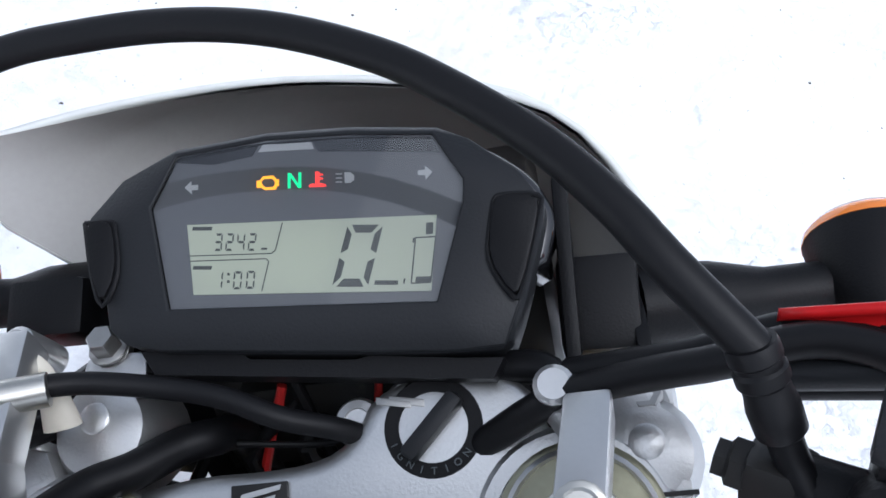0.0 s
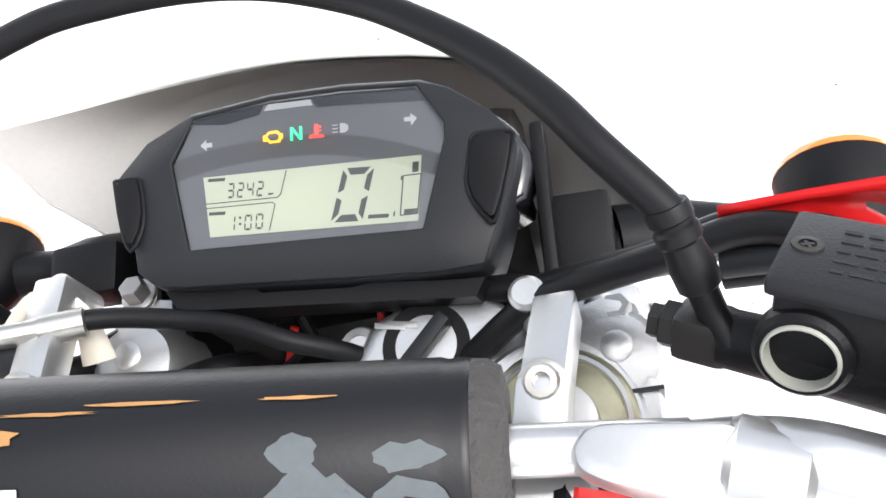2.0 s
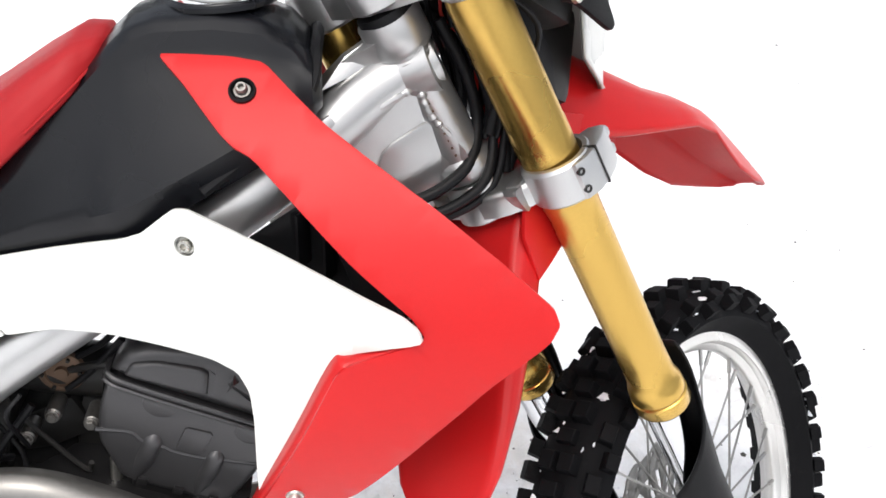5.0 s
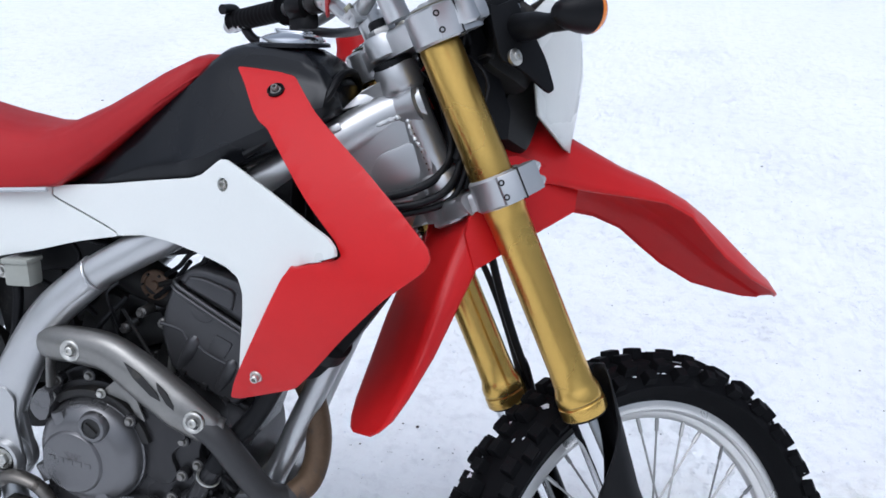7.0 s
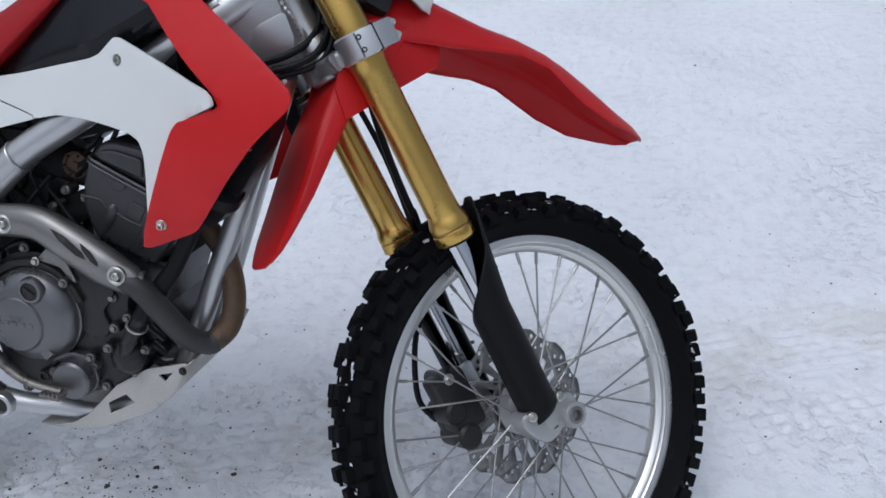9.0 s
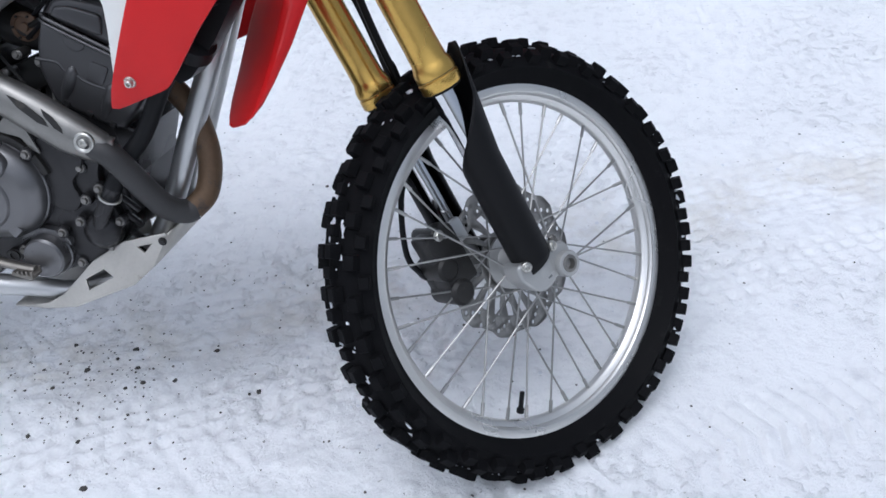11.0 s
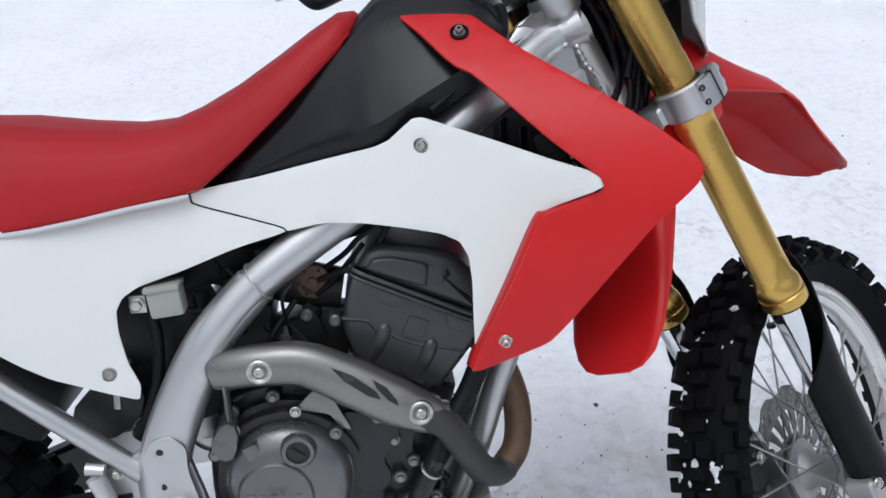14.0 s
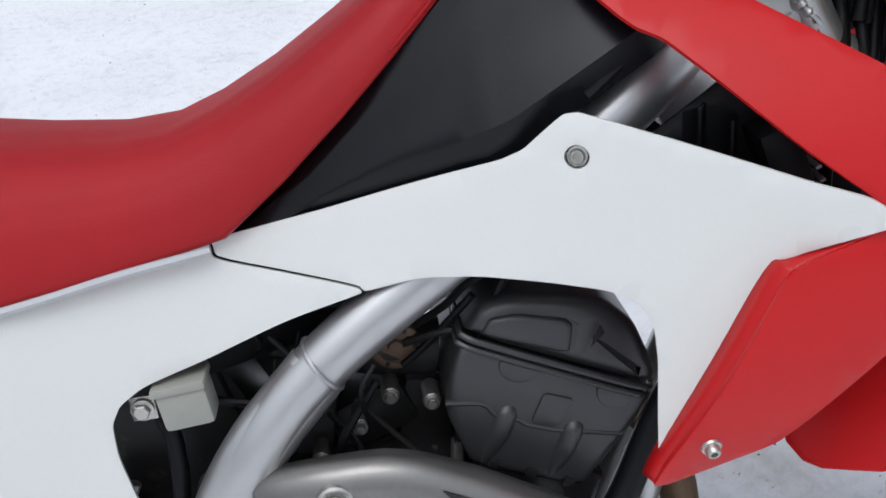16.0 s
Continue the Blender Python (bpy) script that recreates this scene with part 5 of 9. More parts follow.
# pivot plates: pressed steel with round holes
for sd in (-1, 1):
    ring_ = [(-0.962, 0.628), (-0.978, 0.605), (-0.973, 0.560), (-0.968, 0.515), (-0.955, 0.488), (-0.930, 0.480), (-0.912, 0.490), (-0.913, 0.530), (-0.924, 0.586), (-0.922, 0.615), (-0.938, 0.632)]
    bm = flat_fill([loop2(ring_, 2, 0.15), ellipse2(-0.954, 0.612, 0.0045, 12), ellipse2(-0.956, 0.565, 0.0045, 12), ellipse2(-0.967, 0.535, 0.0045, 12), ellipse2(-0.942, 0.522, 0.0215, 24)], lambda u, v: (u, sd * 0.1345, v))
    pp = part("pivot_plate", bm, SILVER, chassis, "silver pressed pivot plate", thick=0.006, bev=0.002)
    bm = B()
    lathe(bm, (-0.942, sd * 0.130, 0.522), (0, sd, 0), [(0.0, 0.0300), (0.011, 0.0300), (0.015, 0.0285), (0.0155, 0.0235), (0.0120, 0.0215), (0.0, 0.0210)], 32, caps=False)
    part("pivot_ring", bm, SILVER, pp)
    for hx, hz in ((-0.954, 0.612), (-0.956, 0.565), (-0.967, 0.535)):
        bm = B()
        # small dark disc paints the hole's shade over the tube behind
        lathe(bm, (hx, sd * 0.1330, hz), (0, sd, 0), [(0, 0.0042), (0.0008, 0.0042)], 12)
        part("plate_hole", bm, GREASE_SHADE, pp)
    bm = B()
    # dark disc fills the recess with painted shade
    lathe(bm, (-0.942, sd * 0.135, 0.522), (0, sd, 0), [(0, 0.0212), (0.002, 0.0212)], 28)
    part("pivot_recess", bm, GREASE_SHADE, pp)
    bm = B()
    hexbolt(bm, (-0.942, sd * 0.138, 0.522), (0, sd, 0), 0.0115, 0.008)
    lathe(bm, (-0.942, sd * 0.136, 0.522), (0, sd, 0), [(0, 0.0150), (0.0025, 0.0150), (0.003, 0.0140)], 24)
    part("pivot_nut", bm, BOLT, pp, "bright pivot nut")

# swing arm and rear wheel
R_AXLE = V((-1.425, 0.0, 0.388))
for sd in (-1, 1):
    bm = B()
    prism(bm, [V((x, sd * 0.088, z)) for x, z in ((-0.985, 0.545), (-1.10, 0.530), (-1.30, 0.458), (-1.47, 0.412), (-1.47, 0.362), (-1.30, 0.388), (-1.12, 0.452), (-1.00, 0.488))], V((0, sd * 0.032, 0)), 0.006, 3)
    arm = part("swing_arm", bm, CAST, bike, "brushed aluminium swing arm")
    bm = B()
    prism(bm, [V((x, sd * 0.092, z)) for x, z in ((-1.00, 0.552), (-1.10, 0.540), (-1.28, 0.472), (-1.28, 0.464), (-1.10, 0.532), (-1.00, 0.545))], V((0, sd * 0.026, 0)), 0.002, 2)
    part("chain_slider", bm, BLACK, arm)
rear = new("rear_wheel")
rear.parent = bike
rear["label"] = "rear wheel with a knobbly tyre"
ROWS_R = [(32, 0.018, 0.026, 0.024, 0.014, 0.0, 0.0), (32, -0.018, 0.026, 0.024, 0.014, 0.0, 0.5), (32, 0.040, 0.020, 0.026, 0.013, 0.7, 0.25), (32, -0.040, 0.020, 0.026, 0.013, -0.7, 0.25),
          (32, 0.049, 0.016, 0.020, 0.012, 1.0, 0.75), (32, -0.049, 0.016, 0.020, 0.012, -1.0, 0.75)]
bm = tyre_bm(0.228, 0.327, 0.061, 0.014)
bmesh.ops.transform(bm, matrix=Matrix.Translation(R_AXLE), verts=bm.verts[:])
part("tyre", bm, RUBBER, rear, "black knobbly tyre", sharp=30)
tread(rear, Matrix.Translation(R_AXLE), 0.228, 0.327, 0.061, 0.014, ROWS_R, 5)
bm = B()
lathe(bm, R_AXLE, (0, 1, 0), [(-0.020, 0.230), (-0.019, 0.222), (-0.012, 0.210), (0.0, 0.204), (0.012, 0.210), (0.019, 0.222), (0.020, 0.230), (0.023, 0.226), (0.021, 0.212), (0.0, 0.197), (-0.021, 0.212), (-0.023, 0.226)], 80, caps=False, closed=True)
part("rim", bm, RIM, rear)
bm = B()
lathe(bm, R_AXLE, (0, 1, 0), [(-0.06, 0.03), (-0.045, 0.05), (0, 0.035), (0.045, 0.05), (0.06, 0.03)], 32)
part("hub", bm, CAST, rear)
for k in range(36):
    side = -1 if k % 2 else 1
    lead = 1 if (k // 2) % 2 else -1
    a1 = 2 * math.pi * k / 36
    a0 = a1 + lead * 1.0
    bm = B()
    rod(bm, R_AXLE + V((math.cos(a0) * 0.046, side * 0.044, math.sin(a0) * 0.046)), R_AXLE + V((math.cos(a1) * 0.21, side * 0.006, math.sin(a1) * 0.21)), 0.0018, 6)
    part("spoke", bm, STEEL, rear)


# ---- engine and what surrounds it ----
def xz(points, y):
    return [V((x, y, z)) for x, z in points]


engine = new("engine")
engine.parent = bike
engine["label"] = "dark grey single-cylinder engine"
CASE = [(-0.905, 0.600), (-0.880, 0.655), (-0.820, 0.676), (-0.740, 0.672), (-0.690, 0.660), (-0.655, 0.640), (-0.628, 0.590), (-0.612, 0.520), (-0.630, 0.462), (-0.690, 0.425), (-0.760, 0.405), (-0.840, 0.402), (-0.890, 0.425), (-0.910, 0.500)]
bm = B()
prism(bm, rounded(xz(CASE, 0.112), 2), V((0, -0.206, 0)), 0.010, 3)
part("crankcase", bm, ENGINE, engine, "dark grey crankcase")
# right cover: a flanged lid that steps out to the clutch dome
bm = B()
LID = [(-0.892, 0.585), (-0.868, 0.640), (-0.820, 0.660), (-0.765, 0.652), (-0.735, 0.668), (-0.690, 0.655), (-0.655, 0.648), (-0.640, 0.610), (-0.652, 0.575), (-0.640, 0.545), (-0.622, 0.505), (-0.640, 0.462), (-0.690, 0.432), (-0.755, 0.412), (-0.830, 0.415), (-0.882, 0.455), (-0.900, 0.520)]
prism(bm, rounded(xz(LID, -0.094), 2), V((0, -0.018, 0)), 0.004, 2)
lid = part("clutch_side_cover", bm, ENGINE, engine, "dark grey right crankcase cover")
bm = B()
prism(bm, rounded(xz([(-0.742, 0.640), (-0.700, 0.634), (-0.662, 0.620), (-0.668, 0.590), (-0.690, 0.570), (-0.675, 0.545), (-0.690, 0.520), (-0.730, 0.530), (-0.745, 0.580)], -0.111), 2), V((0, -0.010, 0)), 0.004, 2)
part("raised_panel", bm, ENGINE, lid)
bm = B()
lathe(bm, (-0.804, -0.108, 0.557), (0, -1, 0), [(0, 0.0800), (0.016, 0.0795), (0.018, 0.0775), (0.028, 0.0745), (0.036, 0.0680), (0.042, 0.0570), (0.044, 0.0510), (0.044, 0)], 64, caps=False)
dome = part("clutch_cover", bm, COVER, lid, "grey round clutch cover", sharp=25)
bm = B()
lathe(bm, (-0.819, -0.146, 0.549), (0, -1, 0), [(0, 0.0480), (0.0060, 0.0465), (0.0100, 0.0435), (0.0108, 0.0400), (0.0110, 0)], 56, caps=False)
part("clutch_disc_face", bm, COVER, lid, "raised round face")
for a0, a1, r0, r1 in ((100, 122, 0.050, 0.074), (195, 225, 0.050, 0.066), (300, 322, 0.050, 0.074)):
    bm = B()
    prism(bm, [V((-0.819 + r * math.cos(radians(a)), -0.128, 0.549 + r * math.sin(radians(a)))) for r, a in ((r0, a0), (r1, a0 + 3), (r1, a1 - 3), (r0, a1))], V((0, -0.022, 0)), 0.006, 2)
    part("cover_rib", bm, COVER, lid)
# plain raised mark in place of the maker's name
bm = B()
for k in range(5):
    box(bm, (-0.848 + 0.0138 * k, -0.1572, 0.553 - 0.0008 * k), (0.0100, 0.0012, 0.0075), None, 0.0006)
part("raised_mark", bm, COVER, lid, "raised relief")
bm = B()
lathe(bm, (-0.787, -0.146, 0.607), (0, -1, 0), [(0, 0.0225), (0.006, 0.0215), (0.010, 0.0190), (0.010, 0.0145), (0.001, 0.0135), (0.001, 0)], 28, caps=False)
part("filler_boss", bm, COVER, lid)
bm = B()
lathe(bm, (-0.787, -0.1478, 0.607), (0, -1, 0), [(0, 0.0143), (0.0060, 0.0140), (0.0066, 0.0125), (0.0066, 0)], 24, caps=False)
box(bm, (-0.787, -0.1560, 0.607), (0.021, 0.004, 0.0045), ((0.8, 0, -0.6), (0, 1, 0), (0.6, 0, 0.8)), 0.0015)
part("oil_filler", bm, GREASE_SHADE, lid, "black oil filler cap")
# dark collar round the dome's upper edge, and the steel bracket plate over it
bm = B()
arc = [radians(18 + 112 * k / 16) for k in range(17)]
y0, dy, ro = -0.110, -0.019, 0.0925
prism(bm, [V((-0.804 + r * math.cos(a), y0, 0.557 + r * math.sin(a))) for r, run in ((ro, arc), (0.0806, arc[::-1])) for a in run], V((0, dy, 0)), 0.003, 2)
part("dome_collar", bm, GREASE_SHADE, lid, "black collar round the clutch cover")
bm = B()
prism(bm, rounded(xz([(-0.788, 0.650), (-0.766, 0.672), (-0.746, 0.670), (-0.722, 0.616), (-0.736, 0.622), (-0.748, 0.640)], -0.1240), 1, 0.1), V((0, -0.0030, 0)), 0.0008, 2)
part("bracket_plate", bm, GUARD, lid, "small steel bracket plate")
bm = B()
hexbolt(bm, (-0.788, -0.1290, 0.648), (0, -1, 0), 0.0052, 0.006, True)
part("bracket_bolt", bm, BOLT, lid)
bm = B()
prism(bm, rounded(xz([(-0.895, 0.618), (-0.872, 0.650), (-0.855, 0.640), (-0.862, 0.600), (-0.880, 0.595)], -0.118), 1), V((0, -0.026, 0)), 0.004, 2)
part("arm_boss", bm, COVER, lid)
bm = B()
lathe(bm, (-0.745, -0.108, 0.453), (0, -1, 0), [(0, 0.036), (0.014, 0.036), (0.016, 0.034), (0.034, 0.0325), (0.038, 0.0295), (0.0385, 0)], 36, caps=False)
part("oil_filter_cover", bm, COVER, lid, "small round filter cover", sharp=25)
bm = B()
prism(bm, rounded(xz([(-0.790, 0.470), (-0.775, 0.492), (-0.735, 0.498), (-0.706, 0.480), (-0.705, 0.465), (-0.740, 0.488), (-0.772, 0.478)], -0.110), 1), V((0, -0.016, 0)), 0.003, 2)
part("filter_flange", bm, COVER, lid)
bm = B()
prism(bm, rounded(xz([(-0.822, 0.452), (-0.800, 0.458), (-0.790, 0.448), (-0.800, 0.434), (-0.822, 0.436)], -0.110), 2), V((0, -0.012, 0)), 0.002, 2)
lathe(bm, (-0.806, -0.122, 0.446), (0, -1, 0), [(0, 0.009), (0.003, 0.009), (0.003, 0.006), (-0.004, 0.006), (-0.004, 0)], 16, caps=False)
part("sight_glass", bm, GREASE_SHADE, lid)
# cover bolts round the flange
for x, z, y in ((-0.893, 0.592, -0.116), (-0.866, 0.648, -0.116), (-0.815, 0.664, -0.116), (-0.742, 0.617, -0.134), (-0.690, 0.628, -0.124), (-0.672, 0.592, -0.116), (-0.650, 0.560, -0.116), (-0.625, 0.508, -0.116), (-0.645, 0.465, -0.116),
                (-0.682, 0.510, -0.128), (-0.700, 0.436, -0.116), (-0.785, 0.458, -0.126), (-0.716, 0.490, -0.126), (-0.845, 0.420, -0.116), (-0.890, 0.465, -0.116), (-0.668, 0.545, -0.126), (-0.655, 0.490, -0.118)):
    bm = B()
    lathe(bm, (x, y + 0.012, z), (0, -1, 0), [(0, 0.0095), (0.012, 0.0092), (0.0125, 0.007)], 14)
    part("bolt_boss", bm, ENGINE, lid)
    bm = B()
    hexbolt(bm, (x, y, z), (0, -1, 0), 0.0052, 0.006, True)
    part("cover_bolt", bm, DULL, lid)
# ribs and water pump at the front of the case
bm = B()
lathe(bm, (-0.655, -0.105, 0.492), (0, -1, 0), [(0, 0.030), (0.016, 0.029), (0.024, 0.022), (0.030, 0.013), (0.030, 0)], 28, caps=False)
tube(bm, [(-0.655, -0.122, 0.500), (-0.640, -0.130, 0.530), (-0.622, -0.124, 0.565)], 0.0125, 12)
part("water_pump", bm, ENGINE, engine, "dark water pump housing")
bm = B()
tube(bm, [(-0.632, -0.128, 0.545), (-0.606, -0.112, 0.598), (-0.575, -0.095, 0.640), (-0.545, -0.085, 0.700), (-0.510, -0.080, 0.760)], 0.0135, 12)
part("water_hose", bm, CABLE, engine, "black rubber water hose")
bm = B()
tube(bm, [V((-0.628, -0.126, 0.552)) + 0.0146 * (math.cos(a) * V((0.75, 0.2, -0.5)).normalized() + math.sin(a) * V((0.1, 0.95, 0.2)).normalized()) for a in [k * math.pi / 6 for k in range(13)]], 0.0025, 6, 2)
part("hose_clamp", bm, BOLT, engine)
for k in range(4):
    bm = B()
    tube(bm, [(-0.628 + 0.006 * k, -0.10, 0.545 - 0.03 * k), (-0.608 + 0.001 * k, -0.085, 0.515 - 0.026 * k)], 0.006, 8)
    part("case_rib", bm, ENGINE, engine)

# cylinder and head lean ahead
UPV, ALV = V((0.43, 0, 0.903)), V((0.903, 0, -0.43))
O = V((-0.690, 0, 0.796))


def cyl_at(a, u, y):
    return O + ALV * a + UPV * u + V((0, y, 0))


bm = B()
SIDE = [(-0.018, 0.000), (0.158, 0.000), (0.157, -0.030), (0.148, -0.070), (0.138, -0.110), (0.032, -0.112), (0.014, -0.092), (-0.004, -0.072), (-0.014, -0.040)]
prism(bm, rounded([cyl_at(a, u, 0.085) for a, u in SIDE], 1, 0.15), V((0, -0.170, 0)), 0.009, 3)
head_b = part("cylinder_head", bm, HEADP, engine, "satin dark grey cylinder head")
bm = B()
COVERLINE = [(-0.020, 0.002), (0.160, 0.002), (0.156, 0.020), (0.120, 0.054), (0.088, 0.066), (0.050, 0.060), (0.004, 0.046), (-0.014, 0.030)]
prism(bm, rounded([cyl_at(a, u, 0.082) for a, u in COVERLINE], 1, 0.15), V((0, -0.166, 0)), 0.016, 4, taper=0.02)
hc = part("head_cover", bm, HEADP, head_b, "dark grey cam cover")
bm = B()
prism(bm, rounded([cyl_at(a, u, -0.078) for a, u in ((-0.006, 0.009), (-0.004, 0.025), (0.016, 0.036), (0.058, 0.044), (0.066, 0.041), (0.074, 0.014))], 1, 0.12), V((0, -0.0105, 0)), 0.005, 3, 0.04)
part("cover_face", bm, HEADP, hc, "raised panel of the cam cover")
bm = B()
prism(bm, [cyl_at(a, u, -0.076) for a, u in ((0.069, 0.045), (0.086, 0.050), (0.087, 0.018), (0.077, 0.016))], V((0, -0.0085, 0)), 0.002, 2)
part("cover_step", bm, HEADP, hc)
bm = B()
tip = [bm.verts.new(cyl_at(a, u, y)) for a, u, y in ((0.0865, 0.0500, -0.080), (0.0960, 0.0410, -0.082), (0.0880, 0.0170, -0.080), (0.0885, 0.0400, -0.0930), (0.0870, 0.0500, -0.070), (0.0960, 0.0410, -0.070), (0.0880, 0.0170, -0.070))]
for f in ((0, 3, 1), (1, 3, 2), (0, 2, 3), (0, 1, 5, 4), (1, 2, 6, 5), (2, 0, 4, 6)):
    bm.faces.new([tip[k] for k in f])
# lighter COVER grey paints the highlight that sits on this fin
part("cover_fin", bm, COVER, hc, "pointed fin, its highlight put in as lighter grey", sharp=10)
for u0, r in ((0.0030, 0.0030), (-0.0045, 0.0026)):
    bm = B()
    tube(bm, [cyl_at(a, u0, y) for a, y in ((-0.012, 0.07), (-0.0195, -0.060), (-0.016, -0.0820), (0.010, -0.0865), (0.080, -0.0875), (0.145, -0.0860), (0.160, -0.07))], r, 8, 5)
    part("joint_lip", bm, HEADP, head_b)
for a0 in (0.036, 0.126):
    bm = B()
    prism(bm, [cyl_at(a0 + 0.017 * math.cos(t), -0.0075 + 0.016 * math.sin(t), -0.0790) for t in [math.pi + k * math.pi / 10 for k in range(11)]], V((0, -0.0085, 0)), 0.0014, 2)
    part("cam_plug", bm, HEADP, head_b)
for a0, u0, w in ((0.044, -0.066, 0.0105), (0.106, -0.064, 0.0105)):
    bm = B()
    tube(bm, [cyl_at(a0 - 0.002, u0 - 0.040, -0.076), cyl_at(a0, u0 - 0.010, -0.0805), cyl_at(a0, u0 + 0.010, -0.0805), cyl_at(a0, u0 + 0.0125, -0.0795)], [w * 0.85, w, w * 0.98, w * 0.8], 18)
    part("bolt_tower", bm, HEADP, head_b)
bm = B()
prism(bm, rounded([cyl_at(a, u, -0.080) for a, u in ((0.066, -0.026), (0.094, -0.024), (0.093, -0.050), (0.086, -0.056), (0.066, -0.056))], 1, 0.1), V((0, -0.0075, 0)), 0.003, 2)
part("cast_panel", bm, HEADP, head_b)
bm = B()
tube(bm, [cyl_at(a, u, -0.0835) for a, u in ((-0.010, -0.060), (0.020, -0.052), (0.034, -0.058), (0.056, -0.058), (0.064, -0.060), (0.092, -0.058), (0.120, -0.052), (0.150, -0.046))], 0.0028, 8)
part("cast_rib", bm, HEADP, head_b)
bm = B()
prism(bm, [cyl_at(a, u, 0.075) for a, u in ((0.040, -0.100), (0.160, -0.100), (0.172, -0.175), (0.050, -0.175))], V((0, -0.150, 0)), 0.010, 3)
part("cylinder_barrel", bm, ENGINE, engine)
for k in range(3):
    bm = B()
    box(bm, cyl_at(0.050 + 0.036 * k, -0.104, -0.085), (0.010, 0.008, 0.008), (ALV, (0, 1, 0), UPV), 0.002)
    part("cast_pad", bm, ENGINE, head_b)

# dark depth behind: airbox, throttle body, wiring, shock
bm = B()
box(bm, (-0.905, 0.015, 0.845), (0.150, 0.130, 0.120), ((0.97, 0, 0.24), (0, 1, 0), (-0.24, 0, 0.97)), 0.015)
part("airbox", bm, BLACK, bike, "black plastic air box")
bm = B()
box(bm, (-0.800, 0.010, 0.905), (0.260, 0.140, 0.050), ((0.97, 0, 0.24), (0, 1, 0), (-0.24, 0, 0.97)), 0.012)
part("tank_tray", bm, BLACK, bike, "black plastic tray under the tank")
# filler box added to darken the gap between frame and head
bm = B()
box(bm, (-0.680, 0.010, 0.872), (0.190, 0.110, 0.060), ((0.97, 0, 0.24), (0, 1, 0), (-0.24, 0, 0.97)), 0.012)
part("dark_filler", bm, BLACK, bike, "added dark filler block over the engine")
bm = B()
tube(bm, [(-0.885, 0.0, 0.815), (-0.830, -0.006, 0.795), (-0.780, -0.010, 0.775), (-0.725, -0.010, 0.762)], [0.036, 0.034, 0.030, 0.027], 20)
tb = part("throttle_body", bm, GREASE_SHADE, bike, "dark throttle body and intake duct")
bm = B()
lathe(bm, (-0.760, -0.034, 0.782), (0, -1, 0), [(0, 0.022), (0.006, 0.022), (0.0075, 0.020), (0.0075, 0.016), (0.005, 0.015), (0.005, 0.007), (0.009, 0.006), (0.009, 0)], 28, caps=False)
part("cable_drum", bm, BROWN, tb, "brown throttle cable drum")
bm = B()
for a in range(6):
    q = a * math.pi / 3
    rod(bm, (-0.760 + 0.0175 * math.cos(q), -0.041, 0.782 + 0.0175 * math.sin(q)), (-0.760 + 0.0175 * math.cos(q), -0.045, 0.782 + 0.0175 * math.sin(q)), 0.002, 8)
part("drum_pin", bm, GREASE_SHADE, tb)
bm = B()
tube(bm, [(-0.742, -0.040, 0.800), (-0.715, -0.050, 0.820), (-0.690, -0.060, 0.845), (-0.640, -0.065, 0.868)], 0.0035, 8)
part("throttle_cable", bm, CABLE, tb)
bm = B()
tube(bm, [(-0.722, -0.062, 0.640), (-0.715, -0.064, 0.700), (-0.700, -0.066, 0.770), (-0.668, -0.066, 0.840), (-0.640, -0.060, 0.880)], 0.0042, 8)
cc = part("clutch_cable", bm, CABLE, bike, "black clutch cable")
bm = B()
tube(bm, [(-0.7235, -0.062, 0.636), (-0.7165, -0.064, 0.694)], 0.0062, 10)
part("adjuster", bm, BOLT, cc, "steel cable adjuster")
CLUTTER = [((-0.850, 0.010, 0.720), (0.060, 0.090, 0.080)), ((-0.790, 0.020, 0.700), (0.080, 0.080, 0.050)), ((-0.740, 0.020, 0.690), (0.050, 0.070, 0.080)), ((-0.905, 0.030, 0.660), (0.050, 0.090, 0.120)), ((-0.800, 0.000, 0.845), (0.100, 0.080, 0.030)), ((-0.935, 0.020, 0.740), (0.070, 0.080, 0.110))]
for n, (c, s) in enumerate(CLUTTER):
    bm = B()
    box(bm, c, s, ((0.92, 0, 0.39), (0, 1, 0), (-0.39, 0, 0.92)) if n % 2 else ((0.98, 0, -0.2), (0, 1, 0), (0.2, 0, 0.98)), 0.010)
    part("inner_housing", bm, GREASE_SHADE, bike, "dark housing inside the frame")
rnd = random.Random(21)
for k in range(16):
    a = V((rnd.uniform(-0.93, -0.70), rnd.uniform(-0.085, -0.02), rnd.uniform(0.66, 0.87)))
    b = a + V((rnd.uniform(-0.10, 0.12), rnd.uniform(-0.02, 0.02), rnd.uniform(-0.10, 0.08)))
    c = (a + b) / 2 + V((rnd.uniform(-0.03, 0.03), rnd.uniform(-0.02, 0.01), rnd.uniform(-0.04, 0.03)))
    b.z, b.x = max(0.63, min(0.88, b.z)), max(-0.94, b.x)
    bm = B()
    tube(bm, [a, c, b], rnd.uniform(0.0018, 0.0048), 8)
    part("wire", bm, rnd.choice((CABLE, GREASE_SHADE, CABLE)), bike)
for x, y, z in ((-0.838, -0.060, 0.690), (-0.800, -0.055, 0.715), (-0.775, -0.050, 0.660), (-0.873, -0.070, 0.640), (-0.770, -0.060, 0.745), (-0.735, -0.062, 0.735)):
    bm = B()
    hexbolt(bm, (x, y, z), (0, -1, 0.1), 0.005, 0.005)
    rod(bm, (x, y + 0.03, z), (x, y, z), 0.008, 10)
    part("bracket_bolt", bm, DULL, bike)
bm = B()
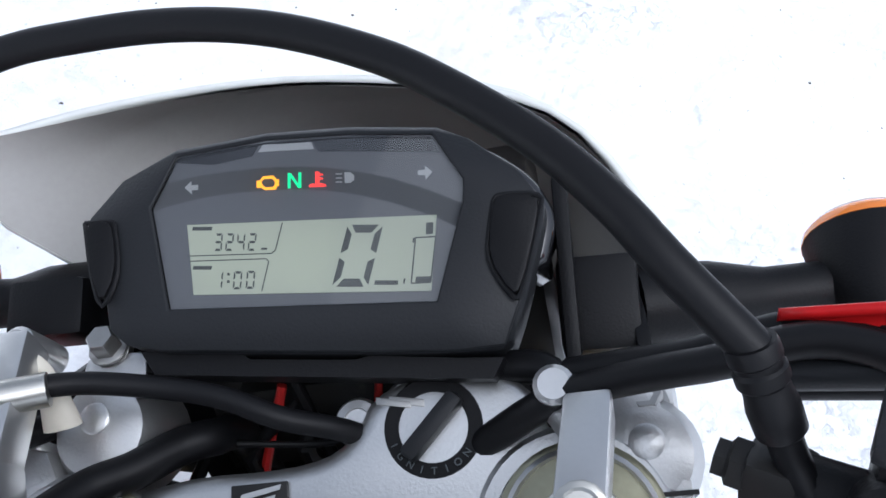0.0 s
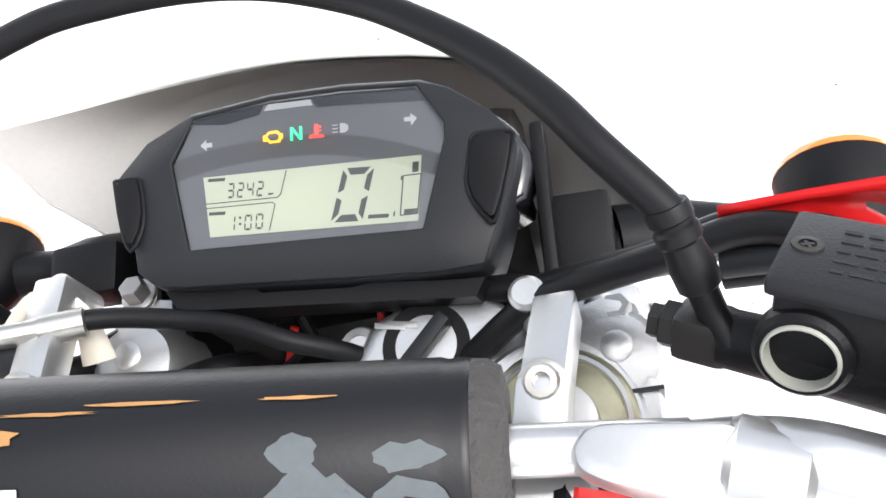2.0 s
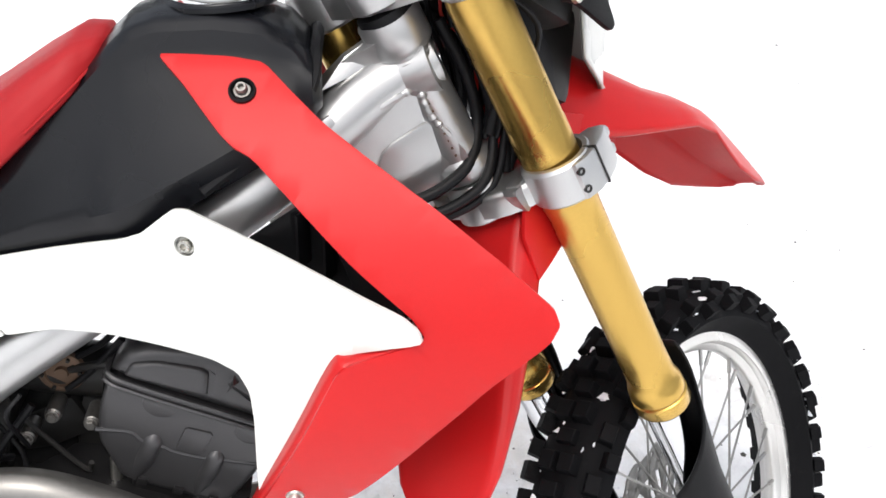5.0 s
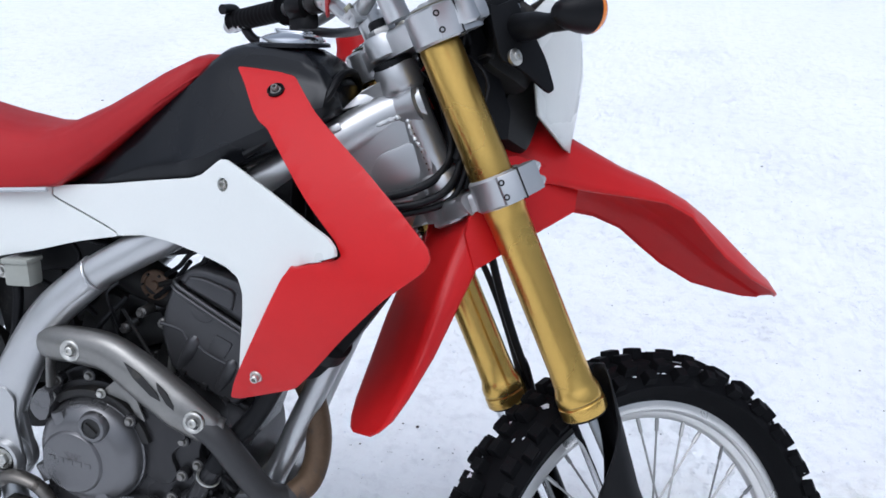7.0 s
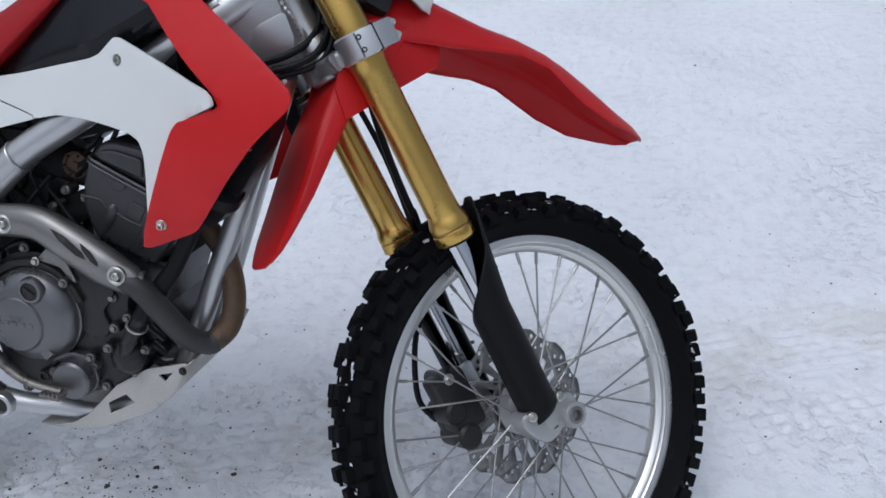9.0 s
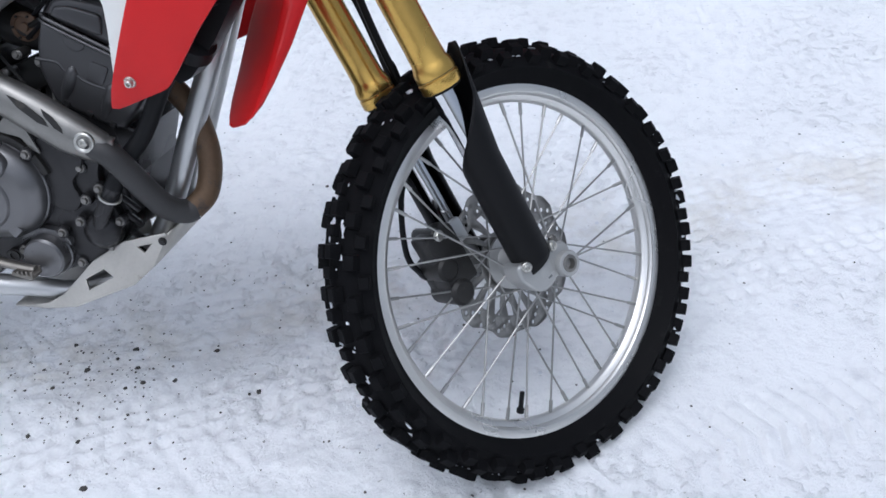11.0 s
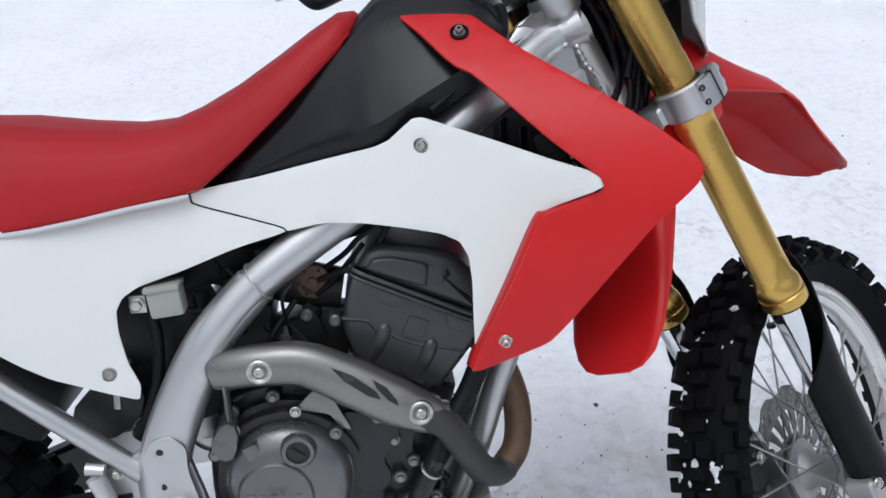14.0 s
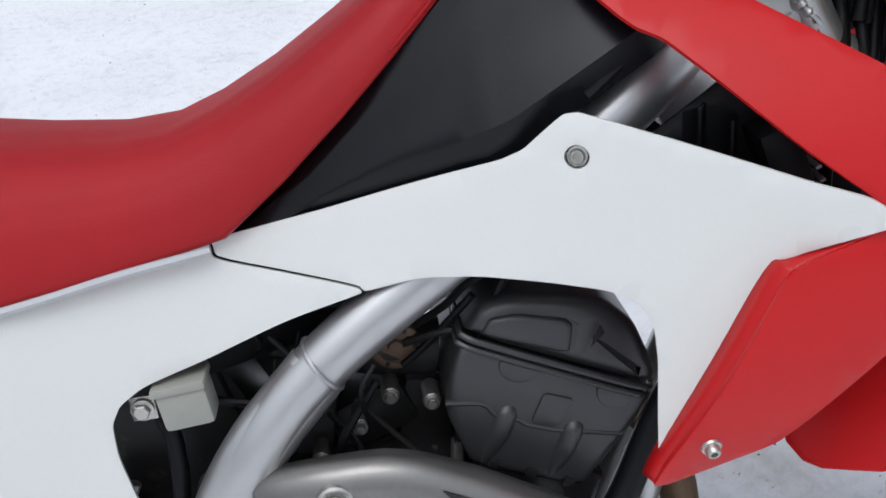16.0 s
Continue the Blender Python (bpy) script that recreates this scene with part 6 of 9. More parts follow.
tube(bm, [(-0.958, -0.074, 0.775), (-0.950, -0.082, 0.745), (-0.955, -0.086, 0.690), (-0.975, -0.086, 0.640), (-0.990, -0.084, 0.610)], 0.0075, 10)
part("fluid_hose", bm, CABLE, bike, "black rear brake fluid hose")
bm = B()
tube(bm, [(-1.005, -0.100, 0.660), (-1.000, -0.100, 0.690), (-0.985, -0.095, 0.720)], 0.005, 8)
part("vent_pipe", bm, STEEL, bike)
# shock behind
bm = B()
for k in range(6):
    lathe(bm, V((-1.000, 0.02, 0.560)) + V((0.05, 0, 0.28)) * (k / 6), (0.18, 0, 1), [(0, 0.030), (0.004, 0.034), (0.012, 0.034), (0.016, 0.030)], 20)
tube(bm, [(-1.005, 0.02, 0.50), (-0.945, 0.02, 0.85)], 0.024, 14)
part("rear_shock", bm, GREASE_SHADE, bike, "dark rear shock and spring")
bm = B()
prism(bm, rounded(xz([(-1.080, 0.640), (-1.030, 0.690), (-0.990, 0.690), (-0.975, 0.650), (-1.010, 0.610), (-1.060, 0.600)], -0.060), 1), V((0, -0.016, 0)), 0.004)
part("rear_inner_guard", bm, GREASE_SHADE, bike, "dark greasy bracket")
bm = B()
box(bm, (-1.16, 0.0, 0.72), (0.20, 0.16, 0.16), ((0.85, 0, -0.5), (0, 1, 0), (0.5, 0, 0.85)), 0.02)
part("inner_mudguard", bm, BLACK, bike, "black inner mudguard")
# plain dark block added to close the view past hoses and shock
bm = B()
box(bm, (-0.965, 0.015, 0.705), (0.130, 0.090, 0.230), ((0.97, 0, 0.24), (0, 1, 0), (-0.24, 0, 0.97)), 0.015)
part("airbox", bm, GREASE_SHADE, bike, "added dark block behind the side panel")

# brake fluid tank
res = new("fluid_reservoir")
res.parent = bike
res["label"] = "translucent rear brake fluid tank"
bm = B()
box(bm, (-0.927, -0.098, 0.792), (0.040, 0.030, 0.034), ((0.995, 0, 0.09), (0, 1, 0), (-0.09, 0, 0.995)), 0.005)
part("tank_body", bm, RESERVOIR, res)
bm = B()
box(bm, (-0.929, -0.098, 0.811), (0.043, 0.034, 0.007), ((0.995, 0, 0.09), (0, 1, 0), (-0.09, 0, 0.995)), 0.003)
part("tank_lid", bm, RESERVOIR, res)
bm = B()
hexbolt(bm, (-0.963, -0.098, 0.789), (0, -1, 0), 0.007, 0.006)
box(bm, (-0.963, -0.094, 0.789), (0.020, 0.004, 0.022), None, 0.003)
part("mount_bolt", bm, BOLT, res)

# exhaust
ex = new("exhaust")
ex.parent = bike
ex["label"] = "exhaust header with a steel heat shield"
bm = B()
tube(bm, [(-0.560, -0.012, 0.690), (-0.530, -0.016, 0.655), (-0.511, -0.026, 0.610), (-0.505, -0.036, 0.570), (-0.511, -0.050, 0.532), (-0.530, -0.066, 0.511)], 0.0185, 18)
part("header_bend", bm, RUSTY, ex, "brown heat-stained header pipe")
bm = B()
tube(bm, [(-0.527, -0.064, 0.5125), (-0.540, -0.074, 0.510), (-0.562, -0.094, 0.528), (-0.588, -0.120, 0.580), (-0.612, -0.136, 0.622), (-0.660, -0.132, 0.645), (-0.720, -0.126, 0.680), (-0.780, -0.122, 0.706), (-0.870, -0.108, 0.705), (-0.930, -0.080, 0.690)], 0.0190, 18)
part("header_pipe", bm, PIPE, ex, "matt black header pipe")
SHIELD = [(-0.880, -0.112, 0.702, 0.020), (-0.860, -0.118, 0.706, 0.0225), (-0.825, -0.124, 0.711, 0.0235), (-0.772, -0.127, 0.709, 0.0245), (-0.720, -0.129, 0.683, 0.0275), (-0.667, -0.131, 0.652, 0.0275), (-0.622, -0.131, 0.630, 0.0215), (-0.603, -0.128, 0.628, 0.0150)]
pts = spline([s[:3] for s in SHIELD], 6)
bm = B()
rows = []
for i, q in enumerate(pts):
    t = i / (len(pts) - 1) * (len(SHIELD) - 1)
    k = min(int(t), len(SHIELD) - 2)
    r = SHIELD[k][3] + (SHIELD[k + 1][3] - SHIELD[k][3]) * (t - k)
    d = (pts[min(i + 1, len(pts) - 1)] - pts[max(i - 1, 0)]).normalized()
    upv = (V((0, 0, 1)) - d * d.z).normalized()
    outv = d.cross(upv)
    if outv.y > 0:
        outv = -outv
    rowp = []
    for j in range(13):
        a = radians(-98 + 196 * j / 12)
        rowp.append(bm.verts.new(q + upv * math.sin(a) * r * 1.08 + outv * (math.copysign(abs(math.cos(a)) ** 0.75, math.cos(a)) * r * 0.95)))
    rows.append(rowp)
for i in range(len(rows) - 1):
    for j in range(12):
        bm.faces.new((rows[i][j], rows[i][j + 1], rows[i + 1][j + 1], rows[i + 1][j]))
bmesh.ops.recalc_face_normals(bm, faces=bm.faces[:])
if sum(f.normal.y for f in bm.faces) > 0:
    bmesh.ops.reverse_faces(bm, faces=bm.faces[:])
shield = part("heat_shield", bm, GUARD, ex, "stained steel heat shield with vents", thick=0.002, sharp=50)
for c, n in (((-0.822, -0.1475, 0.711), (0, -1, 0.05)), ((-0.637, -0.1540, 0.644), (0.05, -1, 0.05))):
    bm = B()
    lathe(bm, V(c) - V(n) * 0.002, n, [(-0.002, 0.0158), (0.0022, 0.0148), (0.0034, 0.0128), (0.0026, 0.0105), (0.001, 0.0085)], 26, caps=False)
    hexbolt(bm, c, n, 0.0062, 0.004, False, True)
    part("shield_bolt", bm, BOLT, shield, "bright shield bolt")
for slot in ([(-0.738, -0.1512, 0.711), (-0.714, -0.1536, 0.700), (-0.688, -0.1556, 0.678), (-0.683, -0.1550, 0.667), (-0.697, -0.1560, 0.673), (-0.724, -0.1542, 0.694)],
             [(-0.690, -0.1530, 0.692), (-0.675, -0.1545, 0.681), (-0.664, -0.1552, 0.664), (-0.663, -0.1550, 0.657), (-0.674, -0.1555, 0.665), (-0.687, -0.1545, 0.682)]):
    bm = B()
    # raised dark strip paints the shade of an open slot
    prism(bm, slot, V((0, -0.0016, 0.0003)), 0)
    part("vent_slot", bm, GREASE_SHADE, shield, "raised dark strip, painted shade of a vent slot")
bm = B()
tube(bm, [(-0.868, -0.125, 0.690), (-0.867, -0.128, 0.660), (-0.866, -0.128, 0.640)], 0.010, 8, flat=0.4)
hexbolt(bm, (-0.866, -0.134, 0.632), (0, -1, 0), 0.008, 0.006)
part("shield_bracket", bm, GUARD, ex)

# rear brake pedal, master cylinder and footpeg
pedal = new("brake_pedal")
pedal.parent = bike
pedal["label"] = "worn steel rear brake pedal"
bm = B()
tube(bm, [(-0.962, -0.150, 0.474), (-0.938, -0.152, 0.496), (-0.911, -0.153, 0.508), (-0.874, -0.153, 0.500), (-0.845, -0.154, 0.472), (-0.813, -0.155, 0.453), (-0.778, -0.156, 0.445), (-0.752, -0.157, 0.442)], [0.016, 0.0145, 0.0130, 0.0115, 0.0105, 0.0100, 0.0090, 0.007], 12, flat=0.7)
lathe(bm, (-0.965, -0.140, 0.468), (0, -1, 0), [(0, 0.019), (0.024, 0.019), (0.026, 0.017), (0.026, 0.010), (0.016, 0.009), (0.016, 0)], 24, caps=False)
part("lever", bm, WORN, pedal)
bm = B()
box(bm, (-0.762, -0.166, 0.440), (0.034, 0.026, 0.006), ((0.98, 0, -0.2), (0, 1, 0), (0.2, 0, 0.98)), 0.002)
for k in range(5):
    box(bm, (-0.775 + 0.007 * k, -0.177, 0.4435), (0.003, 0.003, 0.008), None, 0)
    box(bm, (-0.775 + 0.007 * k, -0.155, 0.4435), (0.003, 0.003, 0.008), None, 0)
part("pedal_pad", bm, WORN, pedal, "toothed pedal pad")
bm = B()
tube(bm, [(-1.036, -0.130, 0.585), (-1.018, -0.134, 0.535), (-1.006, -0.136, 0.490)], [0.012, 0.010, 0.016], 12)
tube(bm, [(-1.046, -0.128, 0.596), (-1.024, -0.128, 0.592)], 0.008, 10)
mc = part("master_cylinder", bm, CAST, bike, "grey rear brake master cylinder")
bm = B()
tube(bm, [(-1.004, -0.136, 0.486), (-1.000, -0.137, 0.468), (-0.998, -0.138, 0.455)], [0.017, 0.015, 0.008], 12)
part("rubber_boot", bm, CABLE, mc)
bm = B()
box(bm, (-0.996, -0.139, 0.448), (0.016, 0.014, 0.026), None, 0.002)
hexbolt(bm, (-0.998, -0.150, 0.424), (0, -1, 0), 0.009, 0.008)
lathe(bm, (-0.998, -0.136, 0.424), (0, -1, 0), [(0, 0.016), (0.012, 0.016), (0.013, 0.014)], 18)
part("clevis", bm, WORN, mc, "dull clevis and pin")
peg = new("footpeg")
peg.parent = bike
peg["label"] = "black toothed steel footpeg"
bm = B()
tube(bm, [(-0.890, -0.128, 0.410), (-0.912, -0.142, 0.440), (-0.915, -0.150, 0.452)], 0.015, 10)
box(bm, (-0.912, -0.150, 0.455), (0.034, 0.030, 0.030), None, 0.005)
part("peg_bracket", bm, WORN, peg)
bm = B()
for dx in (-0.019, 0.019):
    box(bm, (-0.925 + dx, -0.196, 0.444), (0.005, 0.074, 0.012), None, 0.001)
    for k in range(7):
        box(bm, (-0.925 + dx, -0.166 - 0.0105 * k, 0.452), (0.005, 0.0045, 0.008), None, 0)
for yy in (-0.163, -0.198, -0.231):
    box(bm, (-0.925, yy, 0.443), (0.042, 0.005, 0.012), None, 0.001)
part("peg_platform", bm, GREASE_SHADE, peg)

# black side of the cooling duct, seen past the shroud's edge
bm = B()
prism(bm, rounded([V((x, -0.145, z)) for x, z in ((-0.430, 0.900), (-0.375, 0.905), (-0.385, 0.860), (-0.440, 0.770), (-0.480, 0.725), (-0.500, 0.740))], 1), V((0, 0.060, 0)), 0.006)
part("duct_side", bm, BLACK, bike, "black cooling duct side")
# radiators behind the shrouds
for sd in (-1, 1):
    rad = new("radiator")
    rad.parent = bike
    rad["label"] = "black aluminium radiator"
    bm = B()
    box(bm, (-0.450, sd * 0.104, 0.900), (0.028, 0.100, 0.150), ((0.93, sd * 0.10, 0.35), (-sd * 0.1, 0.995, 0), (-0.35, 0, 0.93)), 0.006)
    part("core", bm, BLACK, rad)
    bm = B()
    for k in range(13):
        box(bm, V((-0.432, sd * 0.106, 0.907)) + V((-0.35, 0, 0.93)) * (-0.066 + 0.011 * k), (0.004, 0.088, 0.0022), ((0.93, sd * 0.10, 0.35), (-sd * 0.1, 0.995, 0), (-0.35, 0, 0.93)), 0)
    tagged(part("fin_stack", bm, CAST, rad, "grey cooling fins"), kind="stuff")
bm = B()
lathe(bm, (-0.470, -0.130, 0.770), (0.5, -0.3, 0.8), [(0, 0.030), (0.02, 0.030), (0.024, 0.020)], 24)
tube(bm, [(-0.480, -0.09, 0.74), (-0.47, -0.10, 0.80), (-0.44, -0.10, 0.86)], 0.012, 10)
part("horn", bm, BLACK, bike, "black round horn")
# wiring and hoses beside the head tube
for pts_, r in (([(-0.395, 0.010, 1.110), (-0.368, 0.005, 1.060), (-0.357, 0.000, 1.015), (-0.366, -0.022, 0.985), (-0.395, -0.038, 0.965), (-0.430, -0.046, 0.953), (-0.475, -0.054, 0.940), (-0.530, -0.058, 0.930)], 0.0058),
                ([(-0.380, 0.000, 1.110), (-0.352, 0.000, 1.055), (-0.342, -0.006, 1.005), (-0.352, -0.030, 0.970), (-0.385, -0.046, 0.950), (-0.425, -0.052, 0.940), (-0.475, -0.060, 0.928), (-0.530, -0.064, 0.918)], 0.0052),
                ([(-0.330, 0.010, 1.100), (-0.332, -0.010, 1.000), (-0.350, -0.028, 0.955), (-0.400, -0.046, 0.935), (-0.470, -0.062, 0.915)], 0.0045)):
    bm = B()
    tube(bm, pts_, r, 10)
    part("cable_by_head", bm, CABLE, bike, "black cable beside the steering head")


# ---- bars, instrument and controls, with the bars straight ----
Y1 = V((0, 1, 0))
LAYOUT = Matrix(((1.05966, -0.00435, -0.01007, 0.0526), (0.00424, 1.05977, -0.00710, 0.0208), (0.01007, 0.00710, 1.05966, -0.0701), (0, 0, 0, 1)))
ON_BARS = Matrix(((0.9987, 0.0075, -0.0500, 0.0725), (-0.0068, 0.9999, 0.0144, -0.0172), (0.0501, -0.0140, 0.9986, 0.0260), (0, 0, 0, 1)))
ON_DASH = Matrix(((1.00682, -0.0036, 0.08932, -0.10471), (0.00114, 1.01049, 0.02752, -0.02532), (-0.08941, -0.02727, 1.00647, -0.04175), (0, 0, 0, 1)))
INV, INV_B = LAYOUT.inverted(), ON_BARS.inverted()
LINK = INV_B @ ON_DASH @ INV
REFIT = ON_BARS
bars = new("handlebar")
bars.parent = bike
bars["label"] = "aluminium handlebar with a round crossbar pad"
BAR_R = [(-0.481, 0.050, 1.200), (-0.491, 0.0, 1.200), (-0.502, -0.050, 1.199), (-0.502, -0.085, 1.202), (-0.508, -0.112, 1.210), (-0.514, -0.132, 1.223), (-0.5258, -0.1559, 1.2365), (-0.5365, -0.1838, 1.2336), (-0.5615, -0.2488, 1.2269), (-0.6115, -0.3790, 1.2135)]
BAR_L = [(-0.491, 0.0, 1.200), (-0.481, 0.050, 1.200), (-0.474, 0.088, 1.204), (-0.474, 0.115, 1.216), (-0.478, 0.140, 1.236), (-0.484, 0.160, 1.250), (-0.494, 0.190, 1.258), (-0.520, 0.262, 1.266), (-0.568, 0.390, 1.272)]
for pts_ in (BAR_R, BAR_L):
    bm = B()
    n = len(pts_)
    tube(bm, pts_, [0.0092] * 3 + [0.0106] * (n - 3), 20, 8)
    part("bar_tube", bm, ALLOY, bars, "", True)
for y, c in ((-0.050, V((-0.500, -0.050, 1.199))), (0.050, V((-0.481, 0.050, 1.200)))):
    bm = B()
    lathe(bm, c - D * 0.048 + FW * 0.004, D, [(0, 0.017), (0.006, 0.0165), (0.040, 0.0155)], 20)
    box(bm, c - D * 0.006, (0.040, 0.026, 0.018), (FW, (0.1, 1, 0), D), 0.005)
    lathe(bm, c - V((0, 0.0135, 0)), (0, 1, 0), [(0, 0.0135), (0.002, 0.0150), (0.025, 0.0150), (0.027, 0.0135)], 28)
    part("bar_clamp", bm, CAST, bars, "", True)
    for s in (-1, 1):
        bm = B()
        q = c + FW * s * 0.0145 + D * 0.006
        box(bm, q - D * 0.004, (0.014, 0.024, 0.012), (FW, (0, 1, 0), D), 0.004)
        part("clamp_lug", bm, CAST, bars, "", True)
        bm = B()
        hexbolt(bm, q + D * 0.002, D + FW * s * 0.15 - FW * 0.2, 0.0062, 0.007)
        part("clamp_bolt", bm, BRASSY, bars, "yellow zinc clamp bolt", True)
# crossbar and pad
PA, PB = INV_B @ V((-0.5020, -0.0800, 1.2375)), INV_B @ V((-0.5006, 0.104, 1.2642))
PAD_R = 0.0249
pad_d = (PB - PA).normalized()
bm = B()
tube(bm, [PA - pad_d * 0.052, PB + pad_d * 0.052], 0.0070, 14)
part("crossbar", bm, ALLOY, bars, "", True)
pad = new("bar_pad")
pad.parent = bike
pad["label"] = "black foam-cored crossbar pad with worn prints"
bm = B()
L = (PB - PA).length
lathe(bm, PA, pad_d, [(q, PAD_R * r) for q, r in ((0.0, 0.87), (0.001, 0.96), (0.004, 0.993), (0.008, 0.976), (0.010, 1.0), (L - 0.010, 1.0), (L - 0.004, 0.993), (L, 0.89))], 44, caps=False)
part("pad_sleeve", bm, PADDED, pad, "", True, sharp=60)
for e, s in ((PA, -1), (PB, 1)):
    bm = B()
    lathe(bm, e + pad_d * s * (-0.002), pad_d * s, [(0, 0.0243), (0.004, 0.0240), (0.0075, 0.0220), (0.0090, 0.016), (0.0088, 0.010), (0.006, 0.0085), (0.006, 0.007)], 40, caps=True)
    part("foam_end", bm, FOAM, pad, "frayed grey foam end", True)
a_pad, b_pad, _ = axes_for(pad_d, (0, 0, 1))


def on_pad(s, ang, h=0.0):
    """A place on the sleeve: s along from its right end, ang degrees round from the top towards the rider."""
    up = (V((0, 0, 1)) - pad_d * pad_d.z).normalized()
    back = (V((-1, 0, 0)) + pad_d * pad_d.x).normalized()
    a = radians(ang)
    return PA + pad_d * s + (up * math.cos(a) + back * math.sin(a)) * (PAD_R + 0.0002 + h)


def pad_print(name, outline, mat, label="", h=0.0, hole=None):
    """A print wrapped on the sleeve: outline of (along, degrees)."""
    loops = [outline] + ([hole] if hole else [])
    bm = flat_fill([[(s * 1000, a) for s, a in lp] for lp in loops], lambda u, v: (u, v, 0))
    for k in range(0, 160, 8):
        bmesh.ops.bisect_plane(bm, geom=bm.verts[:] + bm.edges[:] + bm.faces[:], plane_co=(0, k, 0), plane_no=(0, 1, 0), dist=1e-6)
    for v in bm.verts:
        v.co = on_pad(v.co.x / 1000, v.co.y, h)
    return part(name, bm, mat, pad, label, True)


def blob(s0, a0, rs, ra, n=18, wob=0.25, seed=1):
    r_ = random.Random(seed)
    return [(s0 + rs * math.cos(2 * math.pi * k / n) * (1 + r_.uniform(-wob, wob)), a0 + ra * math.sin(2 * math.pi * k / n) * (1 + r_.uniform(-wob, wob))) for k in range(n)]


# grey silhouette print: plain patches
pad_print("grey_print", blob(0.016, 66, 0.0100, 22, 20, 0.08, 2), GREYPRINT, "worn grey print", 0.0, blob(0.016, 66, 0.0055, 11, 14, 0.1, 3))
pad_print("grey_print", blob(0.017, 34, 0.0085, 8, 16, 0.25, 4), GREYPRINT)
pad_print("grey_print", blob(0.039, 62, 0.0120, 22, 20, 0.22, 5), GREYPRINT)
pad_print("grey_print", blob(0.044, 30, 0.0060, 10, 16, 0.18, 6), GREYPRINT)
pad_print("grey_print", blob(0.048, 78, 0.0075, 10, 16, 0.25, 7), GREYPRINT)
pad_print("grey_print", blob(0.026, 84, 0.0060, 9, 16, 0.25, 8), GREYPRINT)
# red mark: plain rounded shapes with a silver edge in place of the maker's name
for s0, w, a0, ha in ((0.0600, 0.0070, 92, 17), (0.0735, 0.0062, 91, 16), (0.0885, 0.0074, 90, 16), (0.1045, 0.0074, 89, 16), (0.1235, 0.0098, 86, 23)):
    lean = 0.0016
    ring = [(math.copysign(abs(math.cos(t)) ** 0.55, math.cos(t)), math.copysign(abs(math.sin(t)) ** 0.55, math.sin(t))) for t in [2 * math.pi * k / 20 for k in range(20)]]
    pad_print("mark_edge", [(s0 + w * 1.30 * u - lean * v, a0 + ha * 1.30 * v) for u, v in ring], SILVERPRINT, "silver edge of the mark", 0.0004)
    pad_print("mark_shade", [(s0 + w * 1.14 * u - lean * v, a0 + ha * 1.14 * v) for u, v in ring], PADDED, "", 0.0006)
    pad_print("mark_red", [(s0 + w * u - lean * v, a0 + ha * v) for u, v in ring], REDPRINT, "plain red mark", 0.0008)
    pad_print("mark_dot", [(s0 + w * (0.34 * u - 0.30) - lean * v, a0 + ha * (0.30 * v + 0.05)) for u, v in ring], SILVERPRINT, "", 0.0010)
for k in range(9):
    pad_print("small_mark", [(0.052 + 0.006 * k, 114), (0.0562 + 0.006 * k, 114), (0.0562 + 0.006 * k, 117), (0.052 + 0.006 * k, 117)], PALE, "", 0.0003)
pad_print("white_patch", [(0.112, 44), (0.119, 44), (0.119, 62), (0.112, 62)], PALE, "white patch of print", 0.0003)
for k in range(3):
    pad_print("orange_print", blob(0.120 + 0.012 * k, 16 + 9 * (k % 2), 0.0065, 6, 12, 0.3, 20 + k), ORANGEPRINT, "worn orange print", 0.0003)
for s0, w_, a_ in ((0.085, 0.016, -3), (0.045, 0.010, -2), (0.108, 0.012, 2)):
    pad_print("worn_edge", blob(s0, a_, w_, 1.3, 14, 0.3, int(s0 * 1000)), ORANGEPRINT, "", 0.0002)

